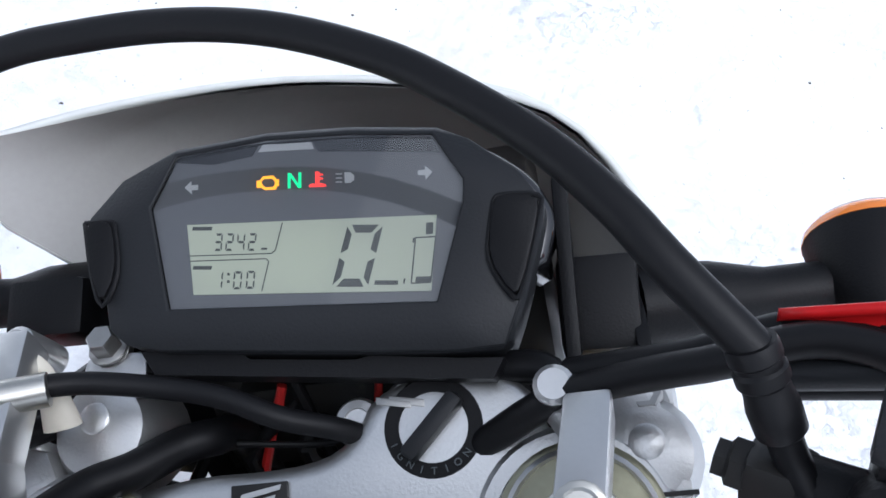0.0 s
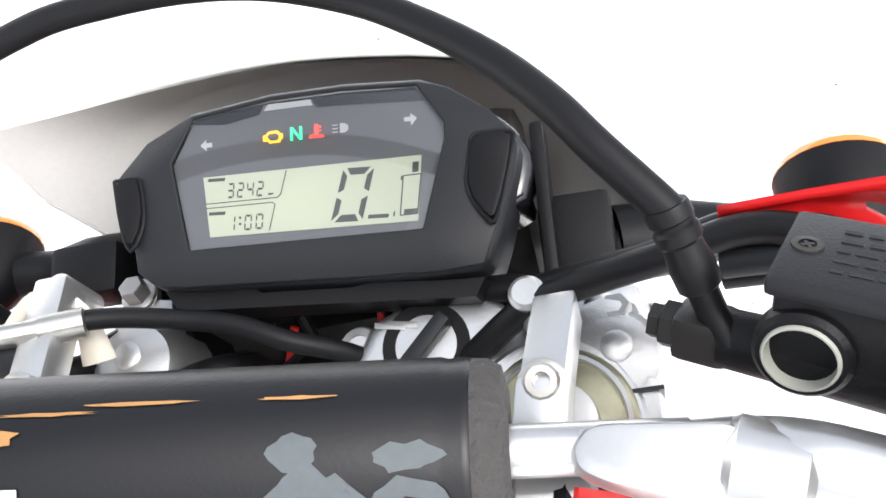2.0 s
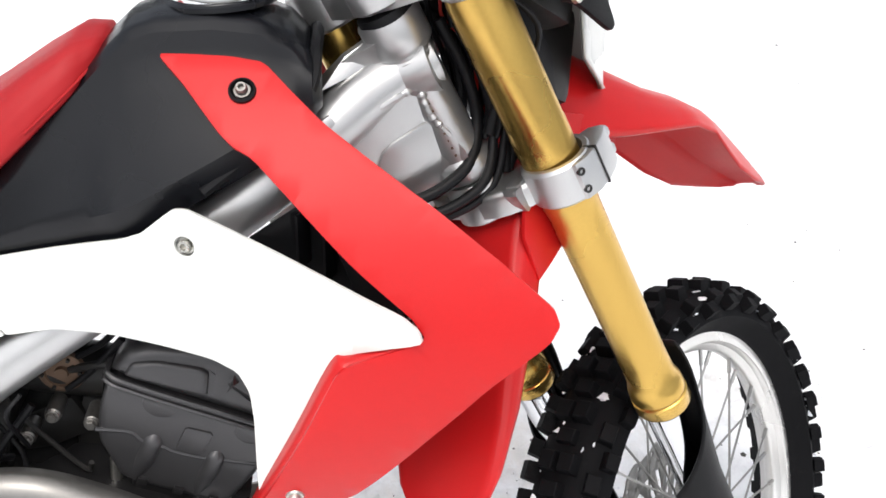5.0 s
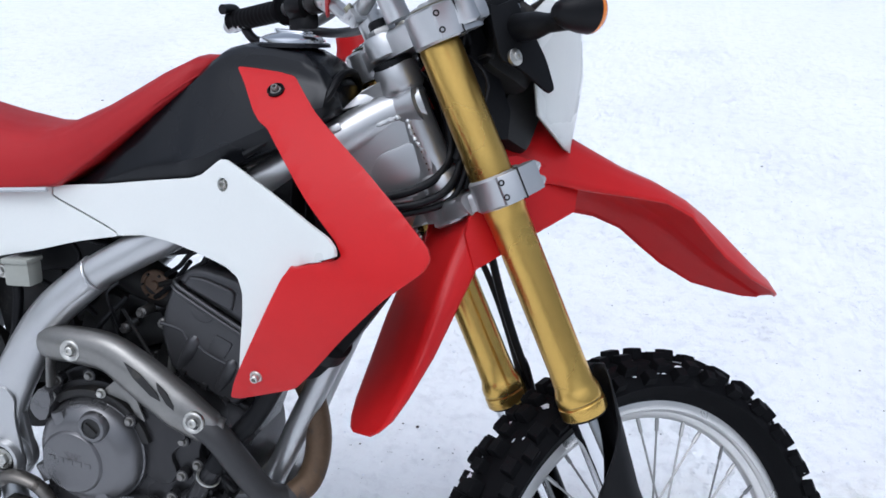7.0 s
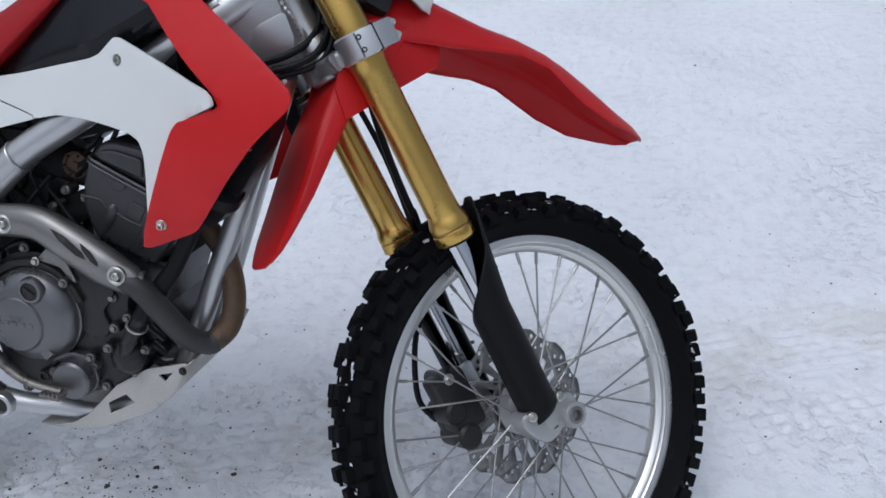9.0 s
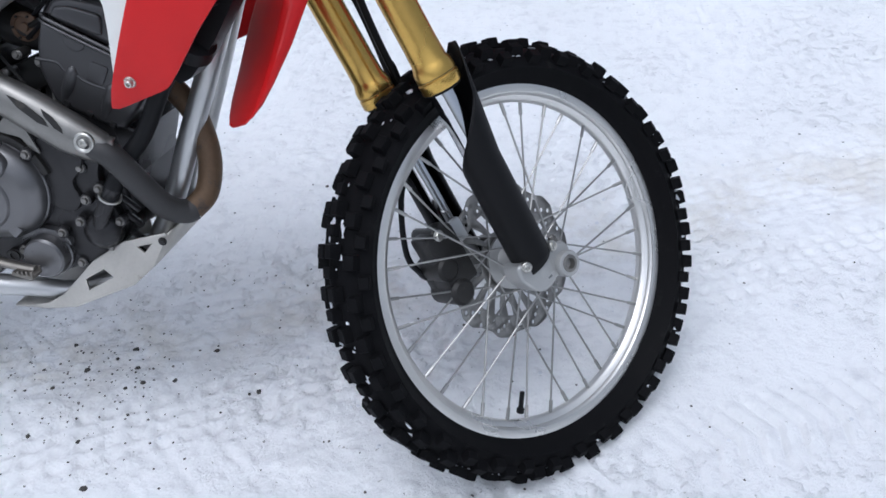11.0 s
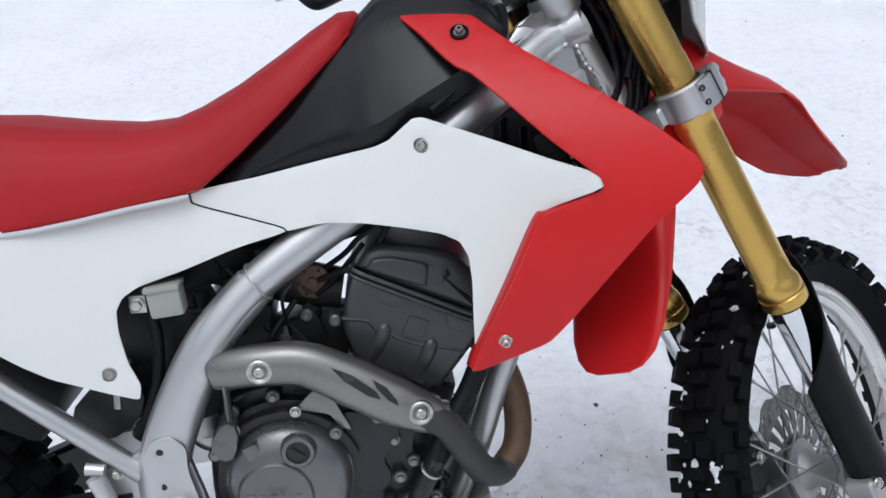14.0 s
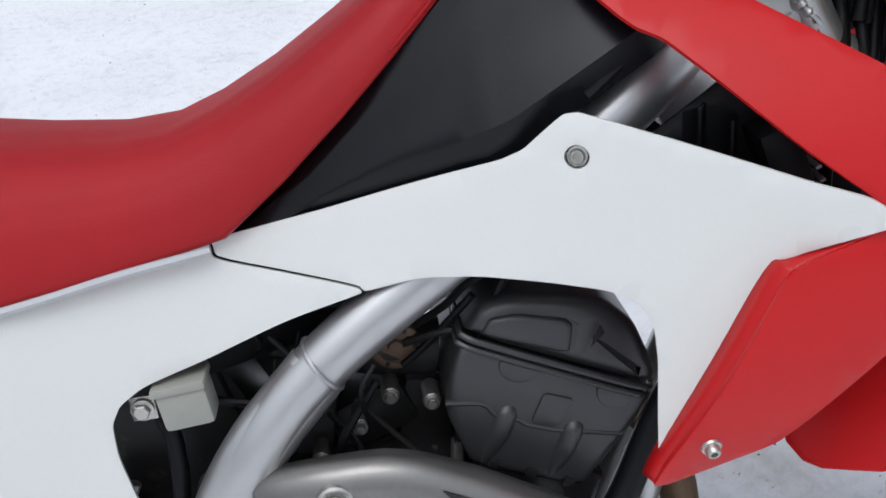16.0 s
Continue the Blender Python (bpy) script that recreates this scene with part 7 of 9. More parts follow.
# forked brace clamps between crossbar and bar, their lower faces red
for side, c0, c1 in ((-1, V((-0.517, -0.1120, 1.2370)), V((-0.5262, -0.1475, 1.2350))), (1, V((-0.489, 0.140, 1.264)), V((-0.484, 0.158, 1.250)))):
    d_ = (c1 - c0).normalized()
    n_ = V((-0.42, 0, 0.91))
    n_ = (n_ - d_ * n_.dot(d_)).normalized()
    w_ = n_.cross(d_).normalized()
    if w_.x > 0:
        w_ = -w_
    clamp = new("brace_clamp")
    clamp.parent = bike
    clamp["label"] = "polished forked brace clamp with a red lower face"
    for sg_, lab in ((1, "upper_jaw"), (-1, "lower_jaw")):
        bm = B()
        prism(bm, rounded([c0 + d_ * u + w_ * w + n_ * sg_ * 0.0024 for u, w in ((-0.004, 0.0060), (0.004, 0.0085), (0.020, 0.0100), (0.036, 0.0110), (0.041, 0.0), (0.036, -0.0110), (0.018, -0.0090), (-0.002, -0.0065), (-0.006, 0.0))], 2, 0.2), n_ * sg_ * 0.0080, 0.0022, 2, 0.10)
        part(lab, bm, ALLOY, clamp, "", True)
    bm = B()
    box(bm, c0.lerp(c1, 0.15), (0.020, 0.011, 0.0050), (d_, w_, n_), 0.001)
    part("tongue", bm, ALLOY, clamp, "", True)
    bm = B()
    bdir = (V(BAR_R[7]) - V(BAR_R[6])).normalized() if side < 0 else (V(BAR_L[6]) - V(BAR_L[5])).normalized()
    lathe(bm, c1 - bdir * 0.006, bdir, [(0, 0.0115), (0.002, 0.0132), (0.018, 0.0132), (0.020, 0.0116)], 28)
    part("bar_sleeve", bm, ALLOY, clamp, "", True)
    bm = B()
    prism(bm, rounded([c0 + d_ * u + w_ * 0.0082 + n_ * w for u, w in ((-0.006, -0.0035), (0.010, -0.0035), (0.034, -0.0085), (0.040, -0.0140), (0.020, -0.0145), (0.000, -0.0115))], 1, 0.15), w_ * 0.0042, 0.001)
    part("red_face", bm, REDPRINT, clamp, "worn red face", True)
    bm = B()
    hexbolt(bm, c0 + d_ * 0.007 + w_ * 0.0126 - n_ * 0.0062, w_, 0.0030, 0.0012, False, True)
    part("clamp_screw", bm, BRASSY, clamp, "", True)
    bm = B()
    lathe(bm, c1 + d_ * 0.002 + w_ * 0.0128 + n_ * 0.003, w_, [(0, 0.0034), (0.0010, 0.0034), (0.0010, 0.0024), (0.0002, 0.0022), (0.0002, 0)], 16, caps=False)
    part("dimple", bm, BOLT, clamp, "", True)

# right control cluster
BD = (V(BAR_R[-2]) - V(BAR_R[-3])).normalized()
BN = (V((0, 0, 1)) - BD * BD.z).normalized()
BF = BN.cross(BD).normalized()            # ahead, square to the grip
if BF.x < 0:
    BF = -BF


def on_bar(s, up=0.0, ahead=0.0):
    return V(BAR_R[6]) + BD * s + BN * up + BF * ahead


cluster = new("right_controls")
cluster.parent = bike
cluster["label"] = "black right-hand switch, throttle and front brake master cylinder"
bm = B()
lathe(bm, on_bar(0.0255), BD, [(0, 0.0145), (0.003, 0.0165), (0.017, 0.0165), (0.020, 0.0145)], 32)
box(bm, on_bar(0.0355, 0.006, 0.020), (0.018, 0.028, 0.030), (BD, BF, BN), 0.004)
box(bm, on_bar(0.0355, 0.001, -0.006), (0.018, 0.020, 0.036), (BD, BF, BN), 0.006)
rod(bm, on_bar(0.0355, 0.0180, -0.013), on_bar(0.0365, 0.0210, 0.012), 0.0080, 20)
rod(bm, on_bar(0.0360, -0.0150, -0.015), on_bar(0.0360, -0.0150, 0.008), 0.0078, 20)
part("perch_clamp", bm, BLACK, cluster, "", True)
for u in (0.0165, -0.0150):
    bm = B()
    hexbolt(bm, on_bar(0.0355, u, -0.0140), -BF, 0.0055, 0.0065)
    lathe(bm, on_bar(0.0355, u, -0.0135), -BF, [(0, 0.0075), (0.0014, 0.0073), (0.0020, 0.0062)], 20)
    part("perch_bolt", bm, OXIDE, cluster, "dull oxidised perch bolt", True)
bm = B()
bm = B()
rc = V((-0.4947, -0.1876, 1.2442))
ra = V((-0.4734, -0.8792, -0.0543)).normalized()
rb = V((0.8509, -0.4405, -0.2862)).normalized()
rn = V((0.2277, -0.1816, 0.9566)).normalized()
box(bm, rc - rn * 0.001, (0.0505, 0.0335, 0.026), (ra, rb, rn), 0.0045)
box(bm, rc - rn * 0.010 - rb * 0.006, (0.050, 0.022, 0.012), (ra, rb, rn), 0.004)
tube(bm, [rc - ra * 0.038 - rn * 0.015 - rb * 0.004, rc + ra * 0.030 - rn * 0.014 - rb * 0.004], [0.0082, 0.0100], 18)
lathe(bm, rc - rb * 0.0130 - ra * 0.0160 - rn * 0.0040, -rb, [(0, 0.0122), (0.0055, 0.0120), (0.0068, 0.0106), (0.0068, 0.0094), (0.003, 0.0090)], 32, caps=False)
mcyl = part("master_cylinder", bm, BLACK, cluster, "black front brake master cylinder", True)
bm = B()
box(bm, rc - ra * 0.043 - rn * 0.015 - rb * 0.004, (0.016, 0.014, 0.014), (ra, rb, rn), 0.003)
lathe(bm, rc - ra * 0.050 - rn * 0.015 - rb * 0.004, -ra, [(0, 0.0070), (0.004, 0.0070), (0.005, 0.0052), (0.008, 0.0052)], 6)
part("banjo", bm, GREASE_SHADE, mcyl, "black banjo fitting", True)
bm = B()
box(bm, rc + rn * 0.0130, (0.054, 0.037, 0.0055), (ra, rb, rn), 0.0018)
part("lid", bm, DARK, mcyl, "dark grey lid with fine raised relief", True)
bm = B()
rnd = random.Random(8)
for j in range(5):
    u = -0.017
    while u < 0.011:
        w = rnd.uniform(0.0022, 0.0055)
        box(bm, rc + rn * 0.0159 + ra * (u + w / 2 + 0.003) + rb * (-0.010 + 0.005 * j), (w, 0.0017, 0.00016), (ra, rb, rn), 0)
        u += w + 0.0013
tagged(part("lid_relief", bm, DARK, mcyl, "", True), kind="stuff")
for s in (-0.0210, 0.0210):
    bm = B()
    lathe(bm, rc + rn * 0.0156 + ra * s, rn, [(0, 0.0040), (0.0006, 0.0039), (0.0007, 0.0022)], 18, caps=False)
    for t in (0.6, 2.17):
        box(bm, rc + rn * 0.0160 + ra * s, (0.0034, 0.0009, 0.0003), (ra * math.cos(t) + rb * math.sin(t), rb * math.cos(t) - ra * math.sin(t), rn), 0)
    lathe(bm, rc + rn * 0.0156 + ra * s, rn, [(0, 0.0023), (0.0001, 0.0022), (0.0001, 0)], 14, caps=False)
    part("lid_screw", bm, OXIDE, mcyl, "", True)
sg = rc - rb * 0.0180 - ra * 0.0160 - rn * 0.0040
bm = B()
lathe(bm, sg, -rb, [(0, 0.0094), (0.0022, 0.0094), (0.0028, 0.0090), (0.0028, 0.0085), (-0.006, 0.0080)], 32, caps=False)
part("sight_ring", bm, RESERVOIR, mcyl, "pale ring of the sight glass", True)
bm = B()
lathe(bm, sg + rb * 0.0060, -rb, [(0, 0.0078), (0.0004, 0.0060), (0.0016, 0.0045), (0.0018, 0)], 24, caps=False)
part("sight_glass", bm, FLUID, mcyl, "brownish brake fluid behind the sight glass", True)
bm = B()
pv = rc + ra * 0.0400 + rb * 0.0060 - rn * 0.0020
lathe(bm, pv, rn, [(-0.010, 0.0100), (0.013, 0.0100), (0.0145, 0.0092), (0.0145, 0.0062), (0.012, 0.0054), (0.004, 0.0050), (0.004, 0)], 26, caps=False)
lathe(bm, pv, rn, [(0.0030, 0.0115), (0.009, 0.0115), (0.010, 0.0102)], 24, caps=False)
part("lever_pivot", bm, OXIDE, mcyl, "", True)
bm = B()
tube(bm, [rc + ra * 0.020 - rn * 0.006, pv + ra * 0.002 - rn * 0.004], [0.010, 0.0095], 14)
part("pivot_arm", bm, BLACK, mcyl, "", True)

# switch housing: two shells with a seam, a lower box with the starter lip
def shell_ring(s, r, p=0.84):
    c_ = on_bar(s)
    pts = []
    for k in range(36):
        a = 2 * math.pi * k / 36
        pts.append(c_ + r * (math.copysign(abs(math.cos(a)) ** p, math.cos(a)) * BF + math.copysign(abs(math.sin(a)) ** p, math.sin(a)) * BN))
    return pts


bm = B()
ring_skin(bm, [shell_ring(s, r) for s, r in ((0.0500, 0.0195), (0.0502, 0.0240), (0.0525, 0.0262), (0.0545, 0.0266), (0.0700, 0.0272), (0.0872, 0.0272), (0.0896, 0.0260), (0.0900, 0.0225))])
housing = part("switch_housing", bm, BLACK, cluster, "black switch housing", True)
bm = B()
prism(bm, rounded([on_bar(s, u, 0.006) for s, u in ((0.0540, -0.016), (0.0890, -0.016), (0.0890, -0.030), (0.0890, -0.0350), (0.0660, -0.0350), (0.0610, -0.0330), (0.0560, -0.0260))], 1, 0.12), -BF * 0.029, 0.003, 2)
part("starter_box", bm, BLACK, housing, "", True)
bm = B()
prism(bm, rounded([on_bar(s, u, -0.010) for s, u in ((0.0600, -0.0270), (0.0660, -0.0300), (0.0860, -0.0280), (0.0920, -0.0300), (0.0935, -0.0320), (0.0910, -0.0375), (0.0850, -0.0395), (0.0660, -0.0390), (0.0625, -0.0350))], 1, 0.15), -BF * 0.0235, 0.003, 2)
part("start_button", bm, BLACK, housing, "black starter lip", True)
bm = B()
mk = on_bar(0.0815, -0.0338, -0.0337)
tube(bm, [mk + 0.0028 * (math.cos(t) * BD + math.sin(t) * BN) for t in [math.radians(60 + 270 * k / 10) for k in range(11)]], 0.0005, 6, 2)
tube(bm, [mk + BN * q for q in (0.0022, -0.0004)], 0.0005, 6)
part("start_mark", bm, SILVERPRINT, housing, "pale round start mark", True)
SWF = (BN * 0.76 - BF * 0.65).normalized()      # the way the switch faces
SWU = (BN * 0.65 + BF * 0.76).normalized()
bm = B()
prism(bm, rounded([on_bar(0.0655 + u * 0.0106) + SWF * 0.0235 + SWU * w for u, w in ((-1, 0.0165), (1, 0.0165), (1, -0.0170), (-1, -0.0170))], 1, 0.1), SWF * 0.0052, 0.0008, 2)
part("switch_surround", bm, BLACK, housing, "", True)
bm = B()
rows = []
for w, h in ((0.0153, 0.0000), (0.0150, 0.0040), (0.0128, 0.0058), (0.0070, 0.0050), (0.0, 0.0036), (-0.0070, 0.0034), (-0.0130, 0.0044), (-0.0156, 0.0030), (-0.0158, 0.0)):
    rows.append([on_bar(0.0655 + u * 0.0092 + 0.0006 * w / 0.015) + SWF * (0.0278 + h * k) + SWU * w for u, k in ((-1.03, 0.0), (-1.02, 0.75), (-0.93, 1.0), (0.0, 1.0), (0.93, 1.0), (1.02, 0.75), (1.03, 0.0))])
grid = [[bm.verts.new(q) for q in r] for r in rows]
for a_, b_ in zip(grid, grid[1:]):
    for k in range(6):
        bm.faces.new((a_[k], a_[k + 1], b_[k + 1], b_[k]))
part("stop_switch", bm, SWITCH, housing, "red engine stop rocker switch", True)
# throttle collar and grip
bm = B()
lathe(bm, on_bar(0.0906), BD, [(0, 0.0220), (0.001, 0.0250), (0.002, 0.0262), (0.011, 0.0258), (0.0125, 0.0246), (0.0138, 0.0246), (0.0150, 0.0305), (0.0170, 0.0326), (0.0215, 0.0324), (0.0235, 0.0305), (0.0238, 0.0250)], 44)
collar = part("throttle_collar", bm, CHIPPED, cluster, "worn black throttle collar, paint chipped to metal", True)
bm = B()
hq = (-BF * 0.98 - BN * 0.05).normalized()
# dark disc for the shade in the collar's hole
lathe(bm, on_bar(0.0968) + hq * 0.0256, hq, [(0, 0.0032), (0.0006, 0.0030), (0.0006, 0)], 16, caps=False)
part("collar_hole", bm, GREASE_SHADE, collar, "", True)
bm = B()
lathe(bm, on_bar(0.1135), BD, [(0, 0.0290), (0.0016, 0.0290), (0.005, 0.0265), (0.0058, 0.0190)], 36)
part("grip_flange", bm, GRIPPRINT, cluster, "grip flange with worn brown and red print", True)
bm = B()
lathe(bm, on_bar(0.1170), BD, [(0, 0.0225), (0.004, 0.0220), (0.006, 0.0200), (0.010, 0.0190)] + [(0.014 + 0.008 * k + q, 0.0180 + 0.0009 * (q > 0.002)) for k in range(13) for q in (0.0, 0.003, 0.006)] + [(0.124, 0.0200), (0.128, 0.0205), (0.131, 0.017)], 28)
part("grip", bm, RUBBER, cluster, "black ribbed rubber grip", True)
# loom under the bar
bm = B()
tube(bm, [(-0.505, -0.128, 1.186), (-0.520, -0.128, 1.194), (-0.532, -0.142, 1.203), on_bar(0.020, -0.0200, -0.0120), on_bar(0.038, -0.0175, -0.0100), on_bar(0.056, -0.0165, -0.0080)], [0.0055, 0.0075, 0.0078, 0.0070, 0.0062, 0.0055], 12)
part("switch_loom", bm, CABLE, cluster, "black loom under the bar", True)
for q, r in ((V((-0.508, -0.105, 1.204)), 0.0125), (V((-0.514, -0.118, 1.212)), 0.0122)):
    bm = B()
    d_ = V((-0.25, -0.88, 0.38)).normalized()
    lathe(bm, q - d_ * 0.003, d_, [(0, r - 0.001), (0.001, r), (0.005, r), (0.006, r - 0.001)], 20)
    tube(bm, [q + V((-0.006, 0, -0.010)), q + V((-0.016, 0.010, -0.006)), q + V((-0.022, 0.020, 0.002))], 0.0025, 6, flat=0.5)
    part("strap", bm, CABLE, cluster, "black rubber strap on the bar", True)
# lever and hand guard
bm = B()
tube(bm, [rc + ra * 0.044 + rb * 0.010 - rn * 0.001, (-0.520, -0.262, 1.234), (-0.546, -0.330, 1.226), (-0.572, -0.392, 1.222)], [0.0075, 0.0062, 0.0058, 0.0065], 10, flat=0.8)
part("brake_lever", bm, GREASE_SHADE, cluster, "dark front brake lever", True)


def hand_guard(sgn, base, rail=None):
    g = new("hand_guard")
    g.parent = bike
    g["label"] = "red plastic hand guard"
    bm = B()
    rows = []
    for k in range(15):
        t = k / 14
        c = spline([V(q) for q in base], 6)
        i = int(t * (len(c) - 1))
        p = c[i]
        low = 0.006 + (0.075 if sgn < 0 else 0.030) * math.sin(max(0.0, min(1.0, t * 1.7 - 0.25)) * math.pi / 2)
        top = 0.006 + 0.004 * t
        fwd_ = V((0.9, -sgn * -0.25, 0)).normalized()
        rows.append([bm.verts.new(p + V((0, 0, 1)) * (top - (top + low) * u) + fwd_ * (0.004 + 0.016 * u * (1 - u))) for u in (0.0, 0.12, 0.32, 0.55, 0.8, 1.0)])
    for i in range(14):
        for j in range(5):
            if j == 2 and i in (3, 4, 5):
                continue
            bm.faces.new((rows[i][j], rows[i][j + 1], rows[i + 1][j + 1], rows[i + 1][j]))
    bmesh.ops.recalc_face_normals(bm, faces=bm.faces[:])
    part("guard_shell", bm, RED, g, "", True, thick=0.003)
    bm = B()
    if rail:
        tube(bm, rail, 0.0080, 12)
    else:
        for dz, r in ((-0.0085, 0.0050), (-0.0155, 0.0036)):
            tube(bm, [V(q) + V((-0.008, 0, dz - 0.05 * max(0.0, -q[1] - 0.2))) for q in base], r, 12)
    part("guard_bar", bm, DARK, g, "dark grey guard bar", True)
    return g


hand_guard(-1, [(-0.430, -0.158, 1.222), (-0.446, -0.207, 1.235), (-0.462, -0.252, 1.240), (-0.512, -0.345, 1.242), (-0.570, -0.400, 1.242)])
hand_guard(1, [(-0.385, 0.165, 1.236), (-0.376, 0.215, 1.246), (-0.372, 0.275, 1.256), (-0.380, 0.325, 1.258), (-0.400, 0.352, 1.262)],
           [LINK @ V(q) for q in ((-0.575, 0.382, 1.272), (-0.552, 0.396, 1.284), (-0.541, 0.392, 1.268), (-0.522, 0.380, 1.240), (-0.508, 0.376, 1.233), (-0.490, 0.374, 1.240), (-0.450, 0.370, 1.262), (-0.423, 0.366, 1.274), (-0.392, 0.330, 1.268), (-0.385, 0.240, 1.245), (-0.400, 0.110, 1.212))])

# left controls: grip, perch, lever
LD = (V(BAR_L[-2]) - V(BAR_L[-3])).normalized()
left = new("left_controls")
left.parent = bike
left["label"] = "black left-hand grip, switch and clutch lever"
bm = B()
lathe(bm, V(BAR_L[-2]) - LD * 0.010, LD, [(0, 0.0235), (0.004, 0.0245), (0.007, 0.0180)] + [(0.012 + 0.010 * k + q, 0.0160 + 0.0009 * (q > 0.002)) for k in range(12) for q in (0.0, 0.004, 0.008)] + [(0.136, 0.018), (0.139, 0.015)], 22)
part("grip", bm, RUBBER, left, "black rubber grip", True)
bm = B()
lathe(bm, V(BAR_L[6]) + LD * 0.016, LD, [(0, 0.019), (0.004, 0.021), (0.030, 0.021), (0.034, 0.019)], 22)
box(bm, V(BAR_L[6]) + LD * 0.032 + V((0.004, 0, -0.024)), (0.032, 0.026, 0.028), (LD, (0.94, -0.34, 0), (0, 0, 1)), 0.006)
part("switch_housing", bm, BLACK, left, "", True)
bm = B()
lathe(bm, V(BAR_L[6]) - LD * 0.012, LD, [(0, 0.015), (0.003, 0.017), (0.018, 0.017), (0.021, 0.015)], 20)
tube(bm, [V(BAR_L[6]) + V((0.010, -0.004, 0.0)), V(BAR_L[6]) + V((0.036, 0.020, 0.0)), V(BAR_L[6]) + V((0.030, 0.110, 0.002)), V(BAR_L[6]) + V((-0.010, 0.200, 0.002))], [0.010, 0.009, 0.006, 0.0065], 10)
part("clutch_lever", bm, GREASE_SHADE, left, "", True)
bm = B()
tube(bm, [V((-0.452, 0.150, 1.240)), V((-0.440, 0.128, 1.232)), LINK @ V((-0.400, 0.124, 1.229))], 0.0055, 10)
part("cable_adjuster", bm, BOLT, left, "bright cable adjuster", True)

# guard mounts either side of the stem: machined blocks
for sgn, blk in ((-1, [V((-0.436, -0.102, 1.201)), V((-0.470, -0.097, 1.205)), V((-0.502, -0.090, 1.190))]), (1, [V((-0.392, 0.100, 1.216)), V((-0.446, 0.092, 1.214)), V((-0.474, 0.086, 1.202))])):
    m = new("guard_mount")
    m.parent = bike
    m["label"] = "machined aluminium hand guard mount"
    bm = B()
    d_ = (blk[1] - blk[0]).normalized()
    box(bm, blk[0].lerp(blk[1], 0.54), ((blk[1] - blk[0]).length + 0.008, 0.0150, 0.016), (d_, Y1, d_.cross(Y1)), 0.0018)
    d2 = (blk[2] - blk[1]).normalized()
    box(bm, blk[1].lerp(blk[2], 0.60) + V((0, 0, 0.002)), (0.046, 0.0165, 0.022), (d2, Y1, d2.cross(Y1)), 0.0025)
    part("block", bm, ALLOY, m, "", True)
    bm = B()
    q = INV_B @ V((-0.412, -0.089, 1.204)) if sgn < 0 else blk[0]
    rod(bm, q + V((0.008, 0, -0.020)), q + V((-0.001, 0, 0.004)), 0.0068, 18)
    rod(bm, q + V((0.000, 0, -0.010)), blk[0] + V((-0.012, 0, -0.004)), 0.0060, 14)
    part("post", bm, ALLOY, m, "", True)
    for q, dd in ((blk[1] + V((-0.004, 0, 0.008)), V((-0.5, 0, 0.85))), (blk[2] + V((-0.010, 0, 0.004)), V((-0.8, 0, 0.6)))):
        bm = B()
        hexbolt(bm, q, dd, 0.0058, 0.005, True, True)
        part("mount_bolt", bm, BOLT, m, "", True)

# instrument
REFIT = ON_DASH
D_R, D_U = V((-0.03001, -0.99830, -0.05001)), V((0.79955, -0.05400, 0.59817))
D_N = D_R.cross(D_U).normalized()
D_O = V((-0.365, -0.0155, 1.230))


def on_dash(a, b, h=0.0):
    """A place on the instrument: millimetres across, up, and proud of its face."""
    return D_O + (D_R * a + D_U * b + D_N * h) / 1000


def dial(u, v, h):
    """The same from the face's layout, in fifths of a millimetre from its corner."""
    return on_dash((u - 565) * 0.193, (412 - v) * 0.193 - (u - 565) * 0.0185, h)


dash = new("instrument")
dash.parent = bike
dash["label"] = "black digital instrument with a grey face"
OUTER = [(-85.4, 23.4), (-72.7, 37.0), (-51.0, 46.5), (-15.0, 49.0), (16.6, 47.5), (49.0, 43.2), (60.5, 38.0), (76.6, 25.1), (84.4, 13.3), (83.2, 6.0), (75.4, -19.7), (68.6, -36.5), (53.1, -37.0), (20.8, -35.0), (-28.3, -31.0), (-55.0, -29.0), (-68.0, -26.0), (-75.0, -20.0), (-76.5, -11.1), (-81.3, 1.1), (-86.0, 14.0)]
bm = B()
prism(bm, rounded([on_dash(a * 0.97, b * 0.97, -44) for a, b in OUTER], 1, 0.2), D_N * 0.040, 0.0)
prism(bm, rounded([on_dash(a, b, -18) for a, b in OUTER], 1, 0.2), D_N * 0.0150, 0.004, 3)
part("case", bm, DARK, dash, "dark grey instrument case", True)
HOOD = [(-90.0, 16.0), (-84.0, 32.0), (-62.0, 47.0), (-30.0, 55.5), (5.0, 58.5), (40.0, 55.0), (62.0, 47.5), (80.0, 33.0), (88.0, 16.0), (80.0, -10.0), (-80.0, -4.0)]
bm = B()
prism(bm, rounded([on_dash(a, b, -58) for a, b in HOOD], 2, 0.2), D_N * 0.030, 0.006, 3)
part("hood", bm, GLOSS, dash, "gloss black hood round the instrument", True)
WINDOW = [(-59.0, 24.1), (-49.5, 43.0), (-15.0, 45.5), (16.0, 44.0), (47.5, 40.0), (57.9, 22.1), (57.3, 14.2), (46.7, -20.4), (-50.5, -15.0)]
loops = [[(a, b) for a, b in OUTER], [(a * 1.0, b) for a, b in WINDOW]]
bm = flat_fill(loops, lambda a, b: on_dash(a * 0.985, b * 0.985, 2.2))
for v in bm.verts:
    rel = v.co - D_O
    a, b = rel.dot(D_R) * 1000, rel.dot(D_U) * 1000
    edge = min((V((a, b, 0)) - V((q[0] * 0.985, q[1] * 0.985, 0))).length for q in OUTER)
    if edge < 0.8:
        v.co -= D_N * 0.004
